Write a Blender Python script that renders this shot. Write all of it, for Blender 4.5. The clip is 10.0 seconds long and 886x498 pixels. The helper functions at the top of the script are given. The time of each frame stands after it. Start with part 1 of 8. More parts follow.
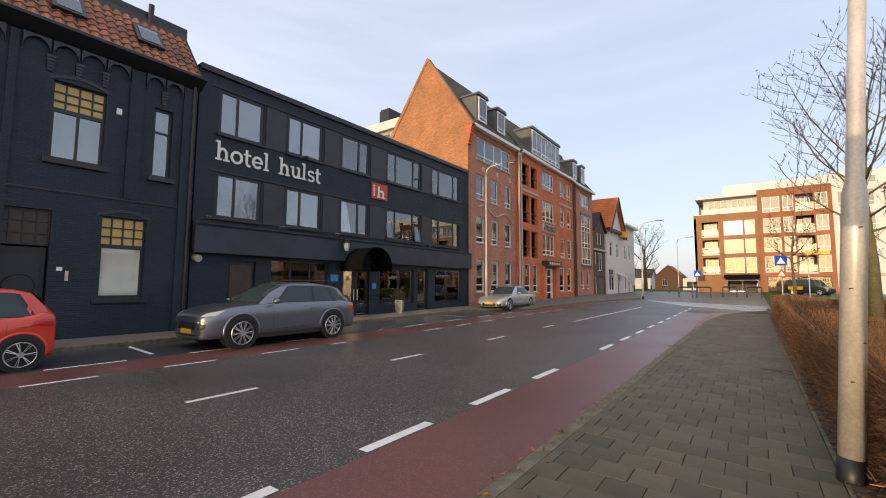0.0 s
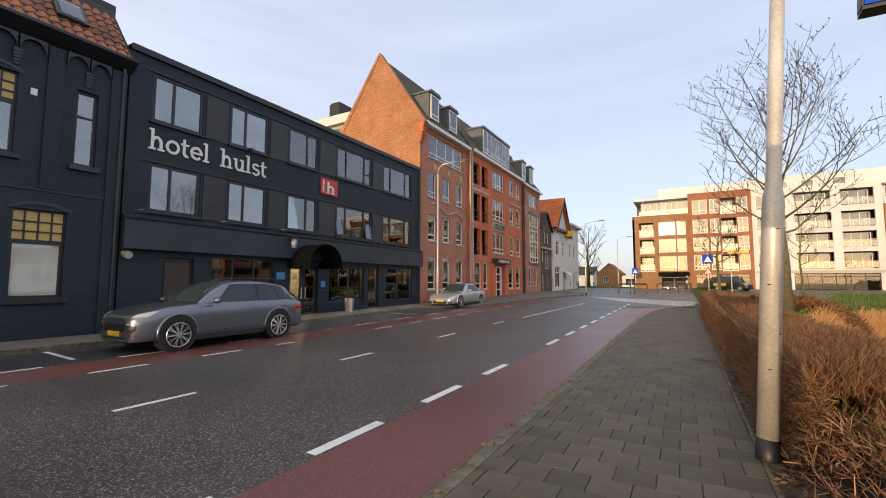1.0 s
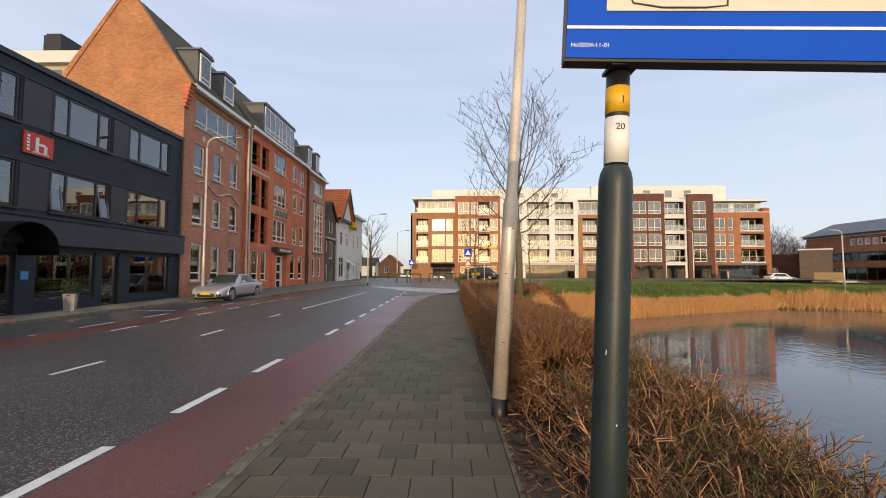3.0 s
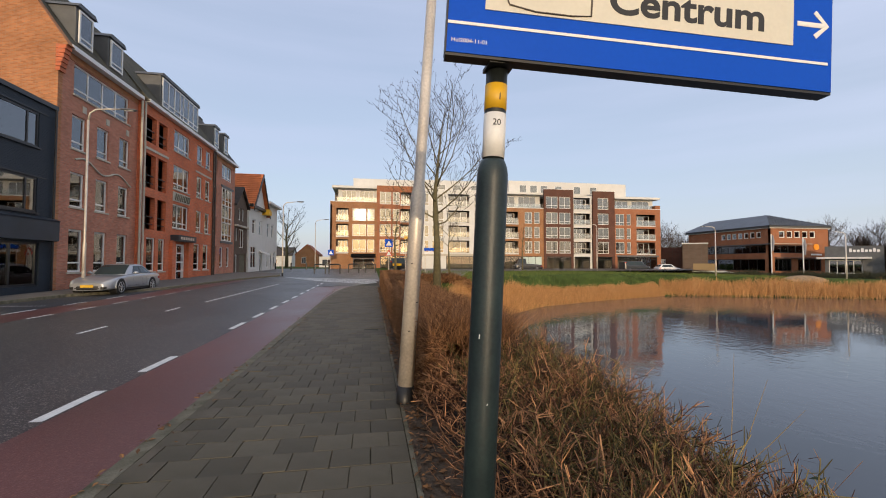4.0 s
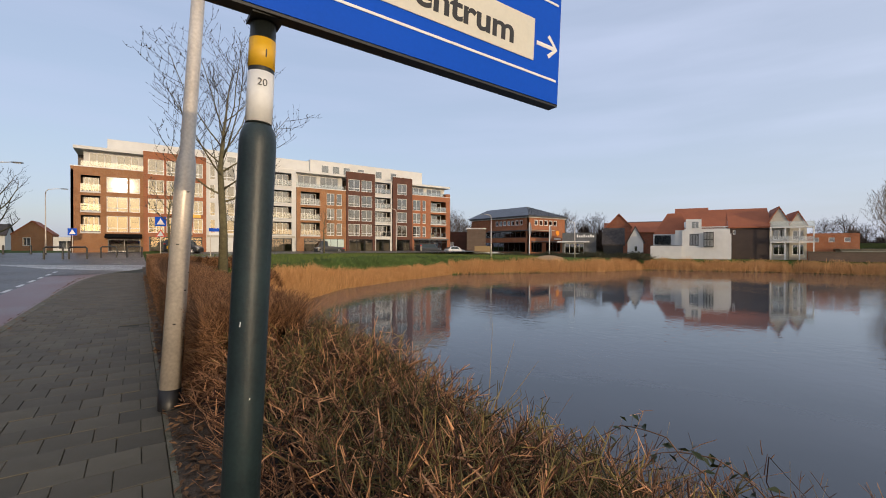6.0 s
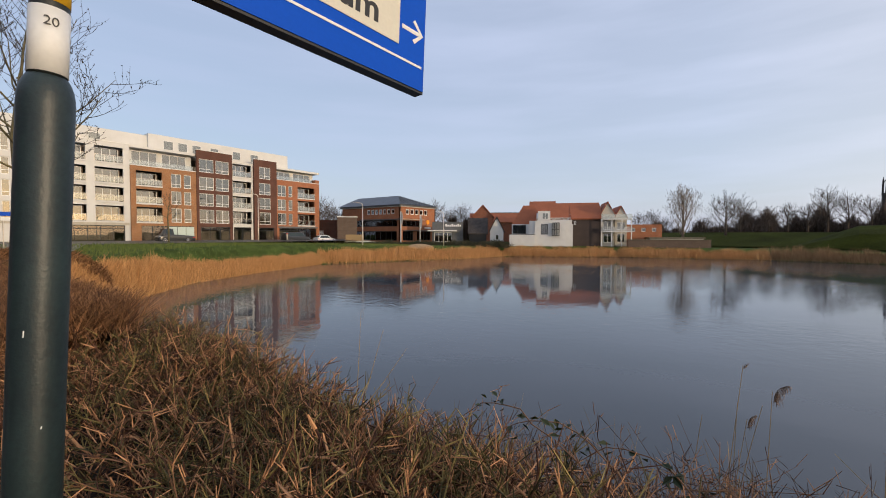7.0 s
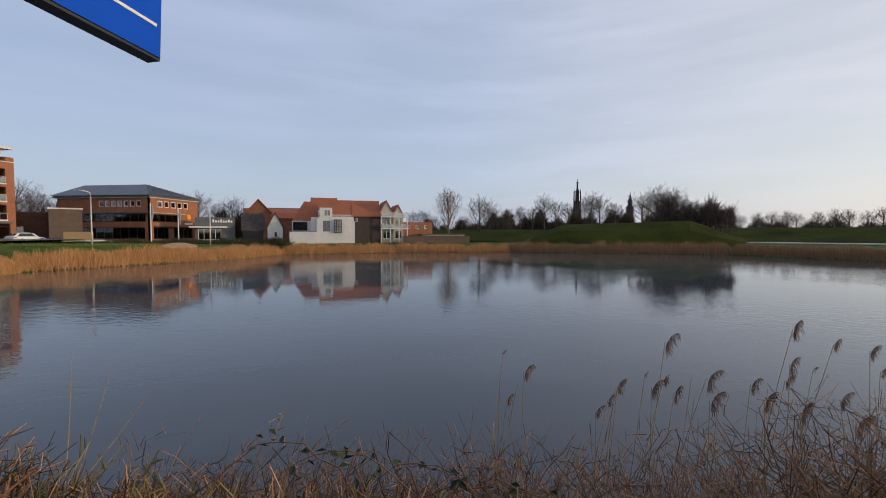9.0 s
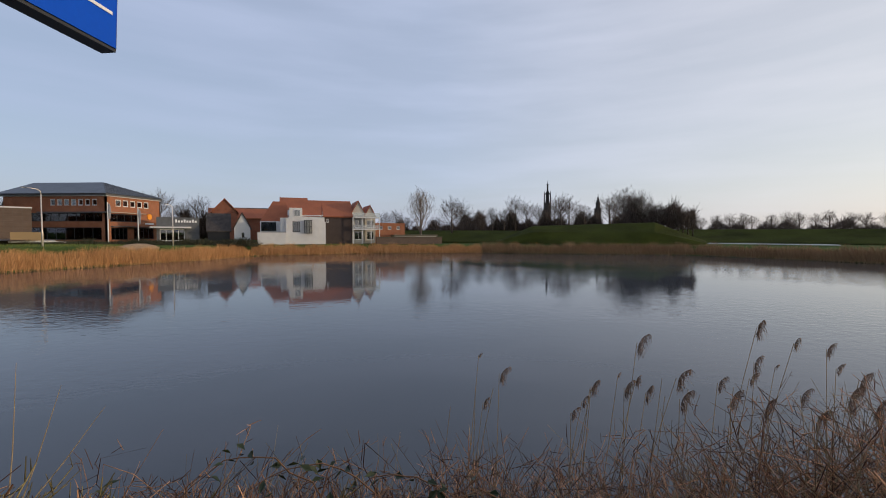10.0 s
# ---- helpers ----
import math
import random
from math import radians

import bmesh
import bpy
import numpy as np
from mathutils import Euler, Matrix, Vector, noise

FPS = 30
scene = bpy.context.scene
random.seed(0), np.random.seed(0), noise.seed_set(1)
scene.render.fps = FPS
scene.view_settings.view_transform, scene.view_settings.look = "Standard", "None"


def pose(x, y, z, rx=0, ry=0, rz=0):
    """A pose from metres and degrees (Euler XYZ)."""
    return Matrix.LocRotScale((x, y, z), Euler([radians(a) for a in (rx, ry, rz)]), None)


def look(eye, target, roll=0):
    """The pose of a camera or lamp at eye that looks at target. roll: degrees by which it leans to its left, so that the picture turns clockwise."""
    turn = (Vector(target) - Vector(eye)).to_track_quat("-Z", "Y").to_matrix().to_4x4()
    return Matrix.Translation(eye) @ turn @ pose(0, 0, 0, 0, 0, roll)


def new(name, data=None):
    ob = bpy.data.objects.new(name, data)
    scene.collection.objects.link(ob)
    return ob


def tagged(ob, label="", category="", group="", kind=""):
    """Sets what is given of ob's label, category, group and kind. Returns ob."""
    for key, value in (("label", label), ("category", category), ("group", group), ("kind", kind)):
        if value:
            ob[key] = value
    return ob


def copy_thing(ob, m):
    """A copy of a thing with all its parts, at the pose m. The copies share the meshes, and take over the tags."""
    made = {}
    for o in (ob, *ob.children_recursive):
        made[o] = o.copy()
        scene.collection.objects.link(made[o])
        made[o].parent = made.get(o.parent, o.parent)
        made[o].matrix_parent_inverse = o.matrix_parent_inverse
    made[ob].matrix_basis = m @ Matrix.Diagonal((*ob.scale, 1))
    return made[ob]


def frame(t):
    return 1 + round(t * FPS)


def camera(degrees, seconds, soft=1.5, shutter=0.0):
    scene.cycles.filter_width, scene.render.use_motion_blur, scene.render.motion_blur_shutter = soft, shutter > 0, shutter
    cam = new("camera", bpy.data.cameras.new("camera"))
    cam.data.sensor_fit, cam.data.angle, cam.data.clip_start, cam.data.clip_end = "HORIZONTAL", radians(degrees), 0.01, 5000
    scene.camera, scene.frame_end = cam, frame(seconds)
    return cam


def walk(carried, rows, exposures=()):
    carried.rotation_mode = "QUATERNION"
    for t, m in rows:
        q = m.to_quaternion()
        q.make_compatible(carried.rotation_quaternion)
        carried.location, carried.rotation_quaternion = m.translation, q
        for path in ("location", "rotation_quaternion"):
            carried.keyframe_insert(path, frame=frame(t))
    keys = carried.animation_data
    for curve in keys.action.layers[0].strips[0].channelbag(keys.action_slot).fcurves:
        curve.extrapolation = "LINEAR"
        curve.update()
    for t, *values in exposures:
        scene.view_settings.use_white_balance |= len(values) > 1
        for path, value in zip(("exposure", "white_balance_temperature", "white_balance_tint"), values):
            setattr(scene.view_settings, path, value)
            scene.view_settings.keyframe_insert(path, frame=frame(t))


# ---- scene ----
cam = camera(92.8, 10.0, soft=1.0)
PATH = [
    (0, (-0.079, -1.478, 1.636), (-1.257, 0.13, 1.804), 0.3),
    (0.5, (-0.1, -1.472, 1.632), (-1.226, 0.173, 1.796), 0.3),
    (1, (-0.103, -1.465, 1.635), (-1.088, 0.269, 1.793), 0.1),
    (1.5, (-0.104, -1.454, 1.632), (-0.919, 0.366, 1.783), 0.1),
    (2, (-0.102, -1.44, 1.633), (-0.679, 0.47, 1.775), -0.1),
    (2.5, (-0.102, -1.433, 1.631), (-0.409, 0.539, 1.762), -0.1),
    (3, (-0.052, -1.404, 1.629), (-0.084, 0.592, 1.742), 0.0),
    (4.5, (0.177, -1.439, 1.615), (0.678, 0.497, 1.661), 0.1),
    (5, (0.213, -1.443, 1.612), (0.927, 0.425, 1.643), 0.1),
    (5.5, (0.231, -1.41, 1.61), (1.18, 0.35, 1.625), 0.1),
    (5.7, (0.239, -1.406, 1.608), (1.279, 0.302, 1.613), 0.1),
    (7, (0.31, -1.383, 1.601), (1.91, -0.184, 1.536), 0.1),
    (7.5, (0.451, -1.298, 1.648), (2.236, -0.4, 1.572), 0.3),
    (8, (0.538, -1.244, 1.684), (2.439, -0.629, 1.6), 0.2),
    (8.5, (0.525, -1.274, 1.671), (2.485, -0.887, 1.589), 0.1),
    (9, (0.526, -1.284, 1.67), (2.505, -1.008, 1.59), 0.0),
    (9.5, (0.541, -1.276, 1.674), (2.531, -1.091, 1.598), 0.0),
    (10, (0.573, -1.251, 1.686), (2.566, -1.105, 1.61), 0.1),
]
walk(cam, [(t, look(eye, at, roll)) for t, eye, at, roll in PATH], exposures=[(0.0, 1.06, 7150, 11), (2.0, 1.0, 7150, 11), (3.2, 0.88, 7000, 11), (4.5, 0.6, 6550, 10), (7.0, 0.56, 6500, 10), (8.5, 0.38, 6330, 10), (10.0, 0.32, 6330, 10)])

from mathutils.bvhtree import BVHTree

np.random.seed(1)

# ---- light ----
SUN = Vector((-1.7, -76.4, 8.7)).normalized()
sun = new("sun", bpy.data.lights.new("sun", "SUN"))
sun.data.energy, sun.data.angle, sun.data.color = 1.4, radians(0.6), (1.0, 0.78, 0.54)
sun.matrix_world = look((0, 0, 50), Vector((0, 0, 50)) - SUN)
world = bpy.data.worlds.new("sky")
scene.world = world
world.use_nodes = True
wt = world.node_tree
wt.nodes.clear()
w_out, w_bg = wt.nodes.new("ShaderNodeOutputWorld"), wt.nodes.new("ShaderNodeBackground")
w_sky = wt.nodes.new("ShaderNodeTexSky")
w_sky.sky_type, w_sky.sun_disc = "NISHITA", False
w_sky.sun_elevation, w_sky.sun_rotation = radians(6.5), radians(181.3)
w_sky.air_density, w_sky.dust_density, w_sky.ozone_density = 1.0, 1.5, 1.5
w_co, w_map = wt.nodes.new("ShaderNodeTexCoord"), wt.nodes.new("ShaderNodeMapping")
w_map.inputs["Scale"].default_value = (1.0, 1.6, 11.0)
w_map.inputs["Rotation"].default_value = (0.12, 0.1, 0.5)
w_noise, w_ramp, w_mix = wt.nodes.new("ShaderNodeTexNoise"), wt.nodes.new("ShaderNodeValToRGB"), wt.nodes.new("ShaderNodeMix")
w_noise.inputs["Scale"].default_value, w_noise.inputs["Detail"].default_value = 1.6, 5.0
w_ramp.color_ramp.elements[0].position, w_ramp.color_ramp.elements[1].position = 0.38, 0.75
w_ramp.color_ramp.elements[0].color, w_ramp.color_ramp.elements[1].color = (0.6, 0.6, 0.6, 1), (0.76, 0.76, 0.76, 1)
w_mix.data_type = "RGBA"
# thin high haze, bluer away from the sun and paler towards it
w_dot, w_haze = wt.nodes.new("ShaderNodeVectorMath"), wt.nodes.new("ShaderNodeValToRGB")
w_dot.operation, w_dot.inputs[1].default_value = "DOT_PRODUCT", (0.5 * SUN.x, 0.5 * SUN.y, 0.0)
w_add = wt.nodes.new("ShaderNodeMath")
w_add.operation, w_add.inputs[1].default_value = "ADD", 0.5
w_haze.color_ramp.elements[0].position, w_haze.color_ramp.elements[1].position = 0.05, 0.85
w_haze.color_ramp.elements[0].color, w_haze.color_ramp.elements[1].color = (2.75, 3.15, 4.35, 1), (5.4, 5.2, 5.35, 1)
w_mid = w_haze.color_ramp.elements.new(0.45)
w_mid.color = (3.65, 4.05, 5.2, 1)
wt.links.new(w_co.outputs["Generated"], w_dot.inputs[0])
wt.links.new(w_dot.outputs["Value"], w_add.inputs[0])
wt.links.new(w_add.outputs[0], w_haze.inputs["Fac"])
wt.links.new(w_haze.outputs["Color"], w_mix.inputs[7])
wt.links.new(w_co.outputs["Generated"], w_map.inputs["Vector"])
wt.links.new(w_map.outputs["Vector"], w_noise.inputs["Vector"])
wt.links.new(w_noise.outputs["Fac"], w_ramp.inputs["Fac"])
wt.links.new(w_ramp.outputs["Color"], w_mix.inputs[0])
wt.links.new(w_sky.outputs["Color"], w_mix.inputs[6])
wt.links.new(w_mix.outputs[2], w_bg.inputs["Color"])
w_bg.inputs["Strength"].default_value = 0.135
wt.links.new(w_bg.outputs["Background"], w_out.inputs["Surface"])


# ---- materials ----
def node_mat(name):
    m = bpy.data.materials.new(name)
    m.use_nodes = True
    return m, m.node_tree, m.node_tree.nodes["Principled BSDF"]


def surface(name, rgb, rough=0.7, metal=0.0, var=0.15, scale=3.0, grain=60.0, bump=0.15, dist=0.01, second=None, random_tint=0.0, spec=0.5, coat=0.0):
    """Colour that varies at two scales, with fine relief. second: a stain colour."""
    m, t, b = node_mat(name)
    co = t.nodes.new("ShaderNodeTexCoord")
    n1, n2 = t.nodes.new("ShaderNodeTexNoise"), t.nodes.new("ShaderNodeTexNoise")
    n1.inputs["Scale"].default_value, n1.inputs["Detail"].default_value = scale, 6
    n2.inputs["Scale"].default_value, n2.inputs["Detail"].default_value = grain, 3
    mix = t.nodes.new("ShaderNodeMix")
    mix.data_type = "RGBA"
    dark = second or tuple(c * (1 - var * 1.6) for c in rgb)
    light = tuple(min(1, c * (1 + var)) for c in rgb)
    mix.inputs[6].default_value, mix.inputs[7].default_value = (*dark, 1), (*light, 1)
    add = t.nodes.new("ShaderNodeMath")
    add.operation = "MULTIPLY_ADD"
    add.inputs[1].default_value = 0.5
    ramp = t.nodes.new("ShaderNodeMapRange")
    ramp.inputs[1].default_value, ramp.inputs[2].default_value = 0.45, 0.95
    half = t.nodes.new("ShaderNodeMath")
    half.operation, half.inputs[1].default_value = "MULTIPLY", 0.75
    t.links.new(co.outputs["Object"], n1.inputs["Vector"])
    t.links.new(co.outputs["Object"], n2.inputs["Vector"])
    t.links.new(n2.outputs["Fac"], add.inputs[0])
    t.links.new(n1.outputs["Fac"], half.inputs[0])
    t.links.new(half.outputs[0], add.inputs[2])
    t.links.new(add.outputs[0], ramp.inputs[0])
    t.links.new(ramp.outputs[0], mix.inputs[0])
    last = mix.outputs[2]
    if random_tint:
        info, hsv = t.nodes.new("ShaderNodeObjectInfo"), t.nodes.new("ShaderNodeHueSaturation")
        mr = t.nodes.new("ShaderNodeMapRange")
        mr.inputs[3].default_value, mr.inputs[4].default_value = 1 - random_tint, 1 + random_tint
        t.links.new(info.outputs["Random"], mr.inputs[0])
        t.links.new(mr.outputs[0], hsv.inputs["Value"])
        t.links.new(last, hsv.inputs["Color"])
        last = hsv.outputs["Color"]
    t.links.new(last, b.inputs["Base Color"])
    b.inputs["Roughness"].default_value, b.inputs["Metallic"].default_value = rough, metal
    b.inputs["Specular IOR Level"].default_value = spec
    b.inputs["Coat Weight"].default_value = coat
    b.inputs["Coat Roughness"].default_value = 0.04
    if bump:
        bp = t.nodes.new("ShaderNodeBump")
        bp.inputs["Strength"].default_value, bp.inputs["Distance"].default_value = bump, dist
        t.links.new(n2.outputs["Fac"], bp.inputs["Height"])
        t.links.new(bp.outputs["Normal"], b.inputs["Normal"])
    return m


def islands(name, a, b2, rough=0.8, spec=0.3, skew=1.0):
    """Strands, leaves and clumps: each island has a colour between the two; skew above one favours the first."""
    m, t, b = node_mat(name)
    geo, mix = t.nodes.new("ShaderNodeNewGeometry"), t.nodes.new("ShaderNodeMix")
    mix.data_type = "RGBA"
    mix.inputs[6].default_value, mix.inputs[7].default_value = (*a, 1), (*b2, 1)
    power = t.nodes.new("ShaderNodeMath")
    power.operation, power.inputs[1].default_value = "POWER", skew
    t.links.new(geo.outputs["Random Per Island"], power.inputs[0])
    t.links.new(power.outputs[0], mix.inputs[0])
    t.links.new(mix.outputs[2], b.inputs["Base Color"])
    b.inputs["Roughness"].default_value, b.inputs["Specular IOR Level"].default_value = rough, spec
    return m


def brickwork(name, c1, c2, mortar, size=1.0, bump=0.4, rough=0.85):
    """Stretcher-bond bricks of true size on upright walls of either direction."""
    m, t, b = node_mat(name)
    co, sep, add, com = (t.nodes.new(n) for n in ("ShaderNodeTexCoord", "ShaderNodeSeparateXYZ", "ShaderNodeMath", "ShaderNodeCombineXYZ"))
    br, no, mix = t.nodes.new("ShaderNodeTexBrick"), t.nodes.new("ShaderNodeTexNoise"), t.nodes.new("ShaderNodeMix")
    t.links.new(co.outputs["Object"], sep.inputs[0])
    t.links.new(sep.outputs[0], add.inputs[0])
    t.links.new(sep.outputs[1], add.inputs[1])
    t.links.new(add.outputs[0], com.inputs[0])
    t.links.new(sep.outputs[2], com.inputs[1])
    t.links.new(com.outputs[0], br.inputs["Vector"])
    br.inputs["Color1"].default_value, br.inputs["Color2"].default_value, br.inputs["Mortar"].default_value = (*c1, 1), (*c2, 1), (*mortar, 1)
    br.inputs["Scale"].default_value = 1.0
    br.inputs["Mortar Size"].default_value, br.inputs["Brick Width"].default_value, br.inputs["Row Height"].default_value = 0.006 * size, 0.22 * size, 0.065 * size
    no.inputs["Scale"].default_value, no.inputs["Detail"].default_value = 0.8, 6
    t.links.new(co.outputs["Object"], no.inputs["Vector"])
    mix.data_type, mix.blend_type = "RGBA", "MULTIPLY"
    mix.inputs[0].default_value = 0.5
    t.links.new(br.outputs["Color"], mix.inputs[6])
    t.links.new(no.outputs["Fac"], mix.inputs[7])
    gain = t.nodes.new("ShaderNodeHueSaturation")
    gain.inputs["Value"].default_value = 1.3
    t.links.new(mix.outputs[2], gain.inputs["Color"])
    t.links.new(gain.outputs[0], b.inputs["Base Color"])
    bp = t.nodes.new("ShaderNodeBump")
    bp.inputs["Strength"].default_value, bp.inputs["Distance"].default_value = bump, 0.01
    bp.invert = True
    t.links.new(br.outputs["Fac"], bp.inputs["Height"])
    t.links.new(bp.outputs["Normal"], b.inputs["Normal"])
    b.inputs["Roughness"].default_value = rough
    b.inputs["Specular IOR Level"].default_value = 0.25
    return m


def window_glass(name, tint, gloss, rough=0.015):
    """Coated window glass: part mirror, part clear."""
    m, t, b = node_mat(name)
    out = t.nodes["Material Output"]
    tr, gl, mx, fr, mr = (t.nodes.new(n) for n in ("ShaderNodeBsdfTransparent", "ShaderNodeBsdfGlossy", "ShaderNodeMixShader", "ShaderNodeFresnel", "ShaderNodeMapRange"))
    tr.inputs[0].default_value = (*tint, 1)
    gl.inputs["Roughness"].default_value = rough
    gl.inputs["Color"].default_value = (0.95, 0.97, 1, 1)
    mr.inputs[3].default_value, mr.inputs[4].default_value = gloss, 1.0
    t.links.new(fr.outputs[0], mr.inputs[0])
    t.links.new(mr.outputs[0], mx.inputs[0])
    t.links.new(tr.outputs[0], mx.inputs[1])
    t.links.new(gl.outputs[0], mx.inputs[2])
    t.links.new(mx.outputs[0], out.inputs["Surface"])
    t.nodes.remove(b)
    return m


def asphalt_mat(name, base, chip, chip_amount, rough):
    m, t, b = node_mat(name)
    co, vo, n1, n2 = (t.nodes.new(n) for n in ("ShaderNodeTexCoord", "ShaderNodeTexVoronoi", "ShaderNodeTexNoise", "ShaderNodeTexNoise"))
    vo.inputs["Scale"].default_value = 75
    n1.inputs["Scale"].default_value, n1.inputs["Detail"].default_value = 0.35, 6
    n2.inputs["Scale"].default_value, n2.inputs["Detail"].default_value = 45, 4
    for n in (vo, n1, n2):
        t.links.new(co.outputs["Object"], n.inputs["Vector"])
    pick = t.nodes.new("ShaderNodeMapRange")
    pick.inputs[1].default_value, pick.inputs[2].default_value = 1 - chip_amount, 1.0
    sep = t.nodes.new("ShaderNodeSeparateColor")
    t.links.new(vo.outputs["Color"], sep.inputs[0])
    t.links.new(sep.outputs[0], pick.inputs[0])
    mix, mul = t.nodes.new("ShaderNodeMix"), t.nodes.new("ShaderNodeMix")
    mix.data_type = mul.data_type = "RGBA"
    mul.blend_type, mul.inputs[0].default_value = "MULTIPLY", 0.6
    mix.inputs[6].default_value, mix.inputs[7].default_value = (*base, 1), (*chip, 1)
    t.links.new(pick.outputs[0], mix.inputs[0])
    t.links.new(mix.outputs[2], mul.inputs[6])
    r = t.nodes.new("ShaderNodeValToRGB")
    r.color_ramp.elements[0].position, r.color_ramp.elements[1].position = 0.3, 0.7
    r.color_ramp.elements[0].color, r.color_ramp.elements[1].color = (0.55, 0.55, 0.55, 1), (1.25, 1.25, 1.25, 1)
    t.links.new(n1.outputs["Fac"], r.inputs[0])
    t.links.new(r.outputs[0], mul.inputs[7])
    t.links.new(mul.outputs[2], b.inputs["Base Color"])
    rr = t.nodes.new("ShaderNodeMapRange")
    rr.inputs[3].default_value, rr.inputs[4].default_value = rough - 0.14, rough + 0.12
    t.links.new(n1.outputs["Fac"], rr.inputs[0])
    t.links.new(rr.outputs[0], b.inputs["Roughness"])
    bp = t.nodes.new("ShaderNodeBump")
    bp.inputs["Strength"].default_value, bp.inputs["Distance"].default_value = 0.5, 0.006
    t.links.new(n2.outputs["Fac"], bp.inputs["Height"])
    t.links.new(bp.outputs["Normal"], b.inputs["Normal"])
    return m


def water_mat():
    """Dark water: a long swell, fine wavelets in wind patches, calm stretches between."""
    m, t, b = node_mat("pond_water")
    co, bp, ma, add = (t.nodes.new(n) for n in ("ShaderNodeTexCoord", "ShaderNodeBump", "ShaderNodeMath", "ShaderNodeMath"))
    waves = []
    for scale, detail, stretch in ((2.6, 2.0, (1.0, 0.7, 1.0)), (0.055, 3.0, (1.0, 1.0, 1.0)), (7.5, 1.5, (1.0, 0.55, 1.0))):
        mp, n = t.nodes.new("ShaderNodeMapping"), t.nodes.new("ShaderNodeTexNoise")
        mp.inputs["Scale"].default_value, mp.inputs["Rotation"].default_value = stretch, (0, 0, radians(35))
        n.inputs["Scale"].default_value, n.inputs["Detail"].default_value = scale, detail
        t.links.new(co.outputs["Object"], mp.inputs["Vector"])
        t.links.new(mp.outputs[0], n.inputs["Vector"])
        waves.append(n)
    rg = t.nodes.new("ShaderNodeMapRange")
    rg.inputs[1].default_value, rg.inputs[2].default_value, rg.inputs[3].default_value, rg.inputs[4].default_value = 0.44, 0.6, 0.18, 1.0
    t.links.new(waves[1].outputs["Fac"], rg.inputs[0])
    add.operation, add.inputs[1].default_value = "MULTIPLY_ADD", 0.3
    t.links.new(waves[2].outputs["Fac"], add.inputs[0])
    t.links.new(waves[0].outputs["Fac"], add.inputs[2])
    ma.operation = "MULTIPLY"
    t.links.new(add.outputs[0], ma.inputs[0])
    t.links.new(rg.outputs[0], ma.inputs[1])
    t.links.new(ma.outputs[0], bp.inputs["Height"])
    bp.inputs["Strength"].default_value, bp.inputs["Distance"].default_value = 0.34, 0.045
    b.inputs["Base Color"].default_value = (0.066, 0.075, 0.086, 1)
    b.inputs["Roughness"].default_value, b.inputs["IOR"].default_value = 0.0, 1.33
    t.links.new(bp.outputs["Normal"], b.inputs["Normal"])
    return m


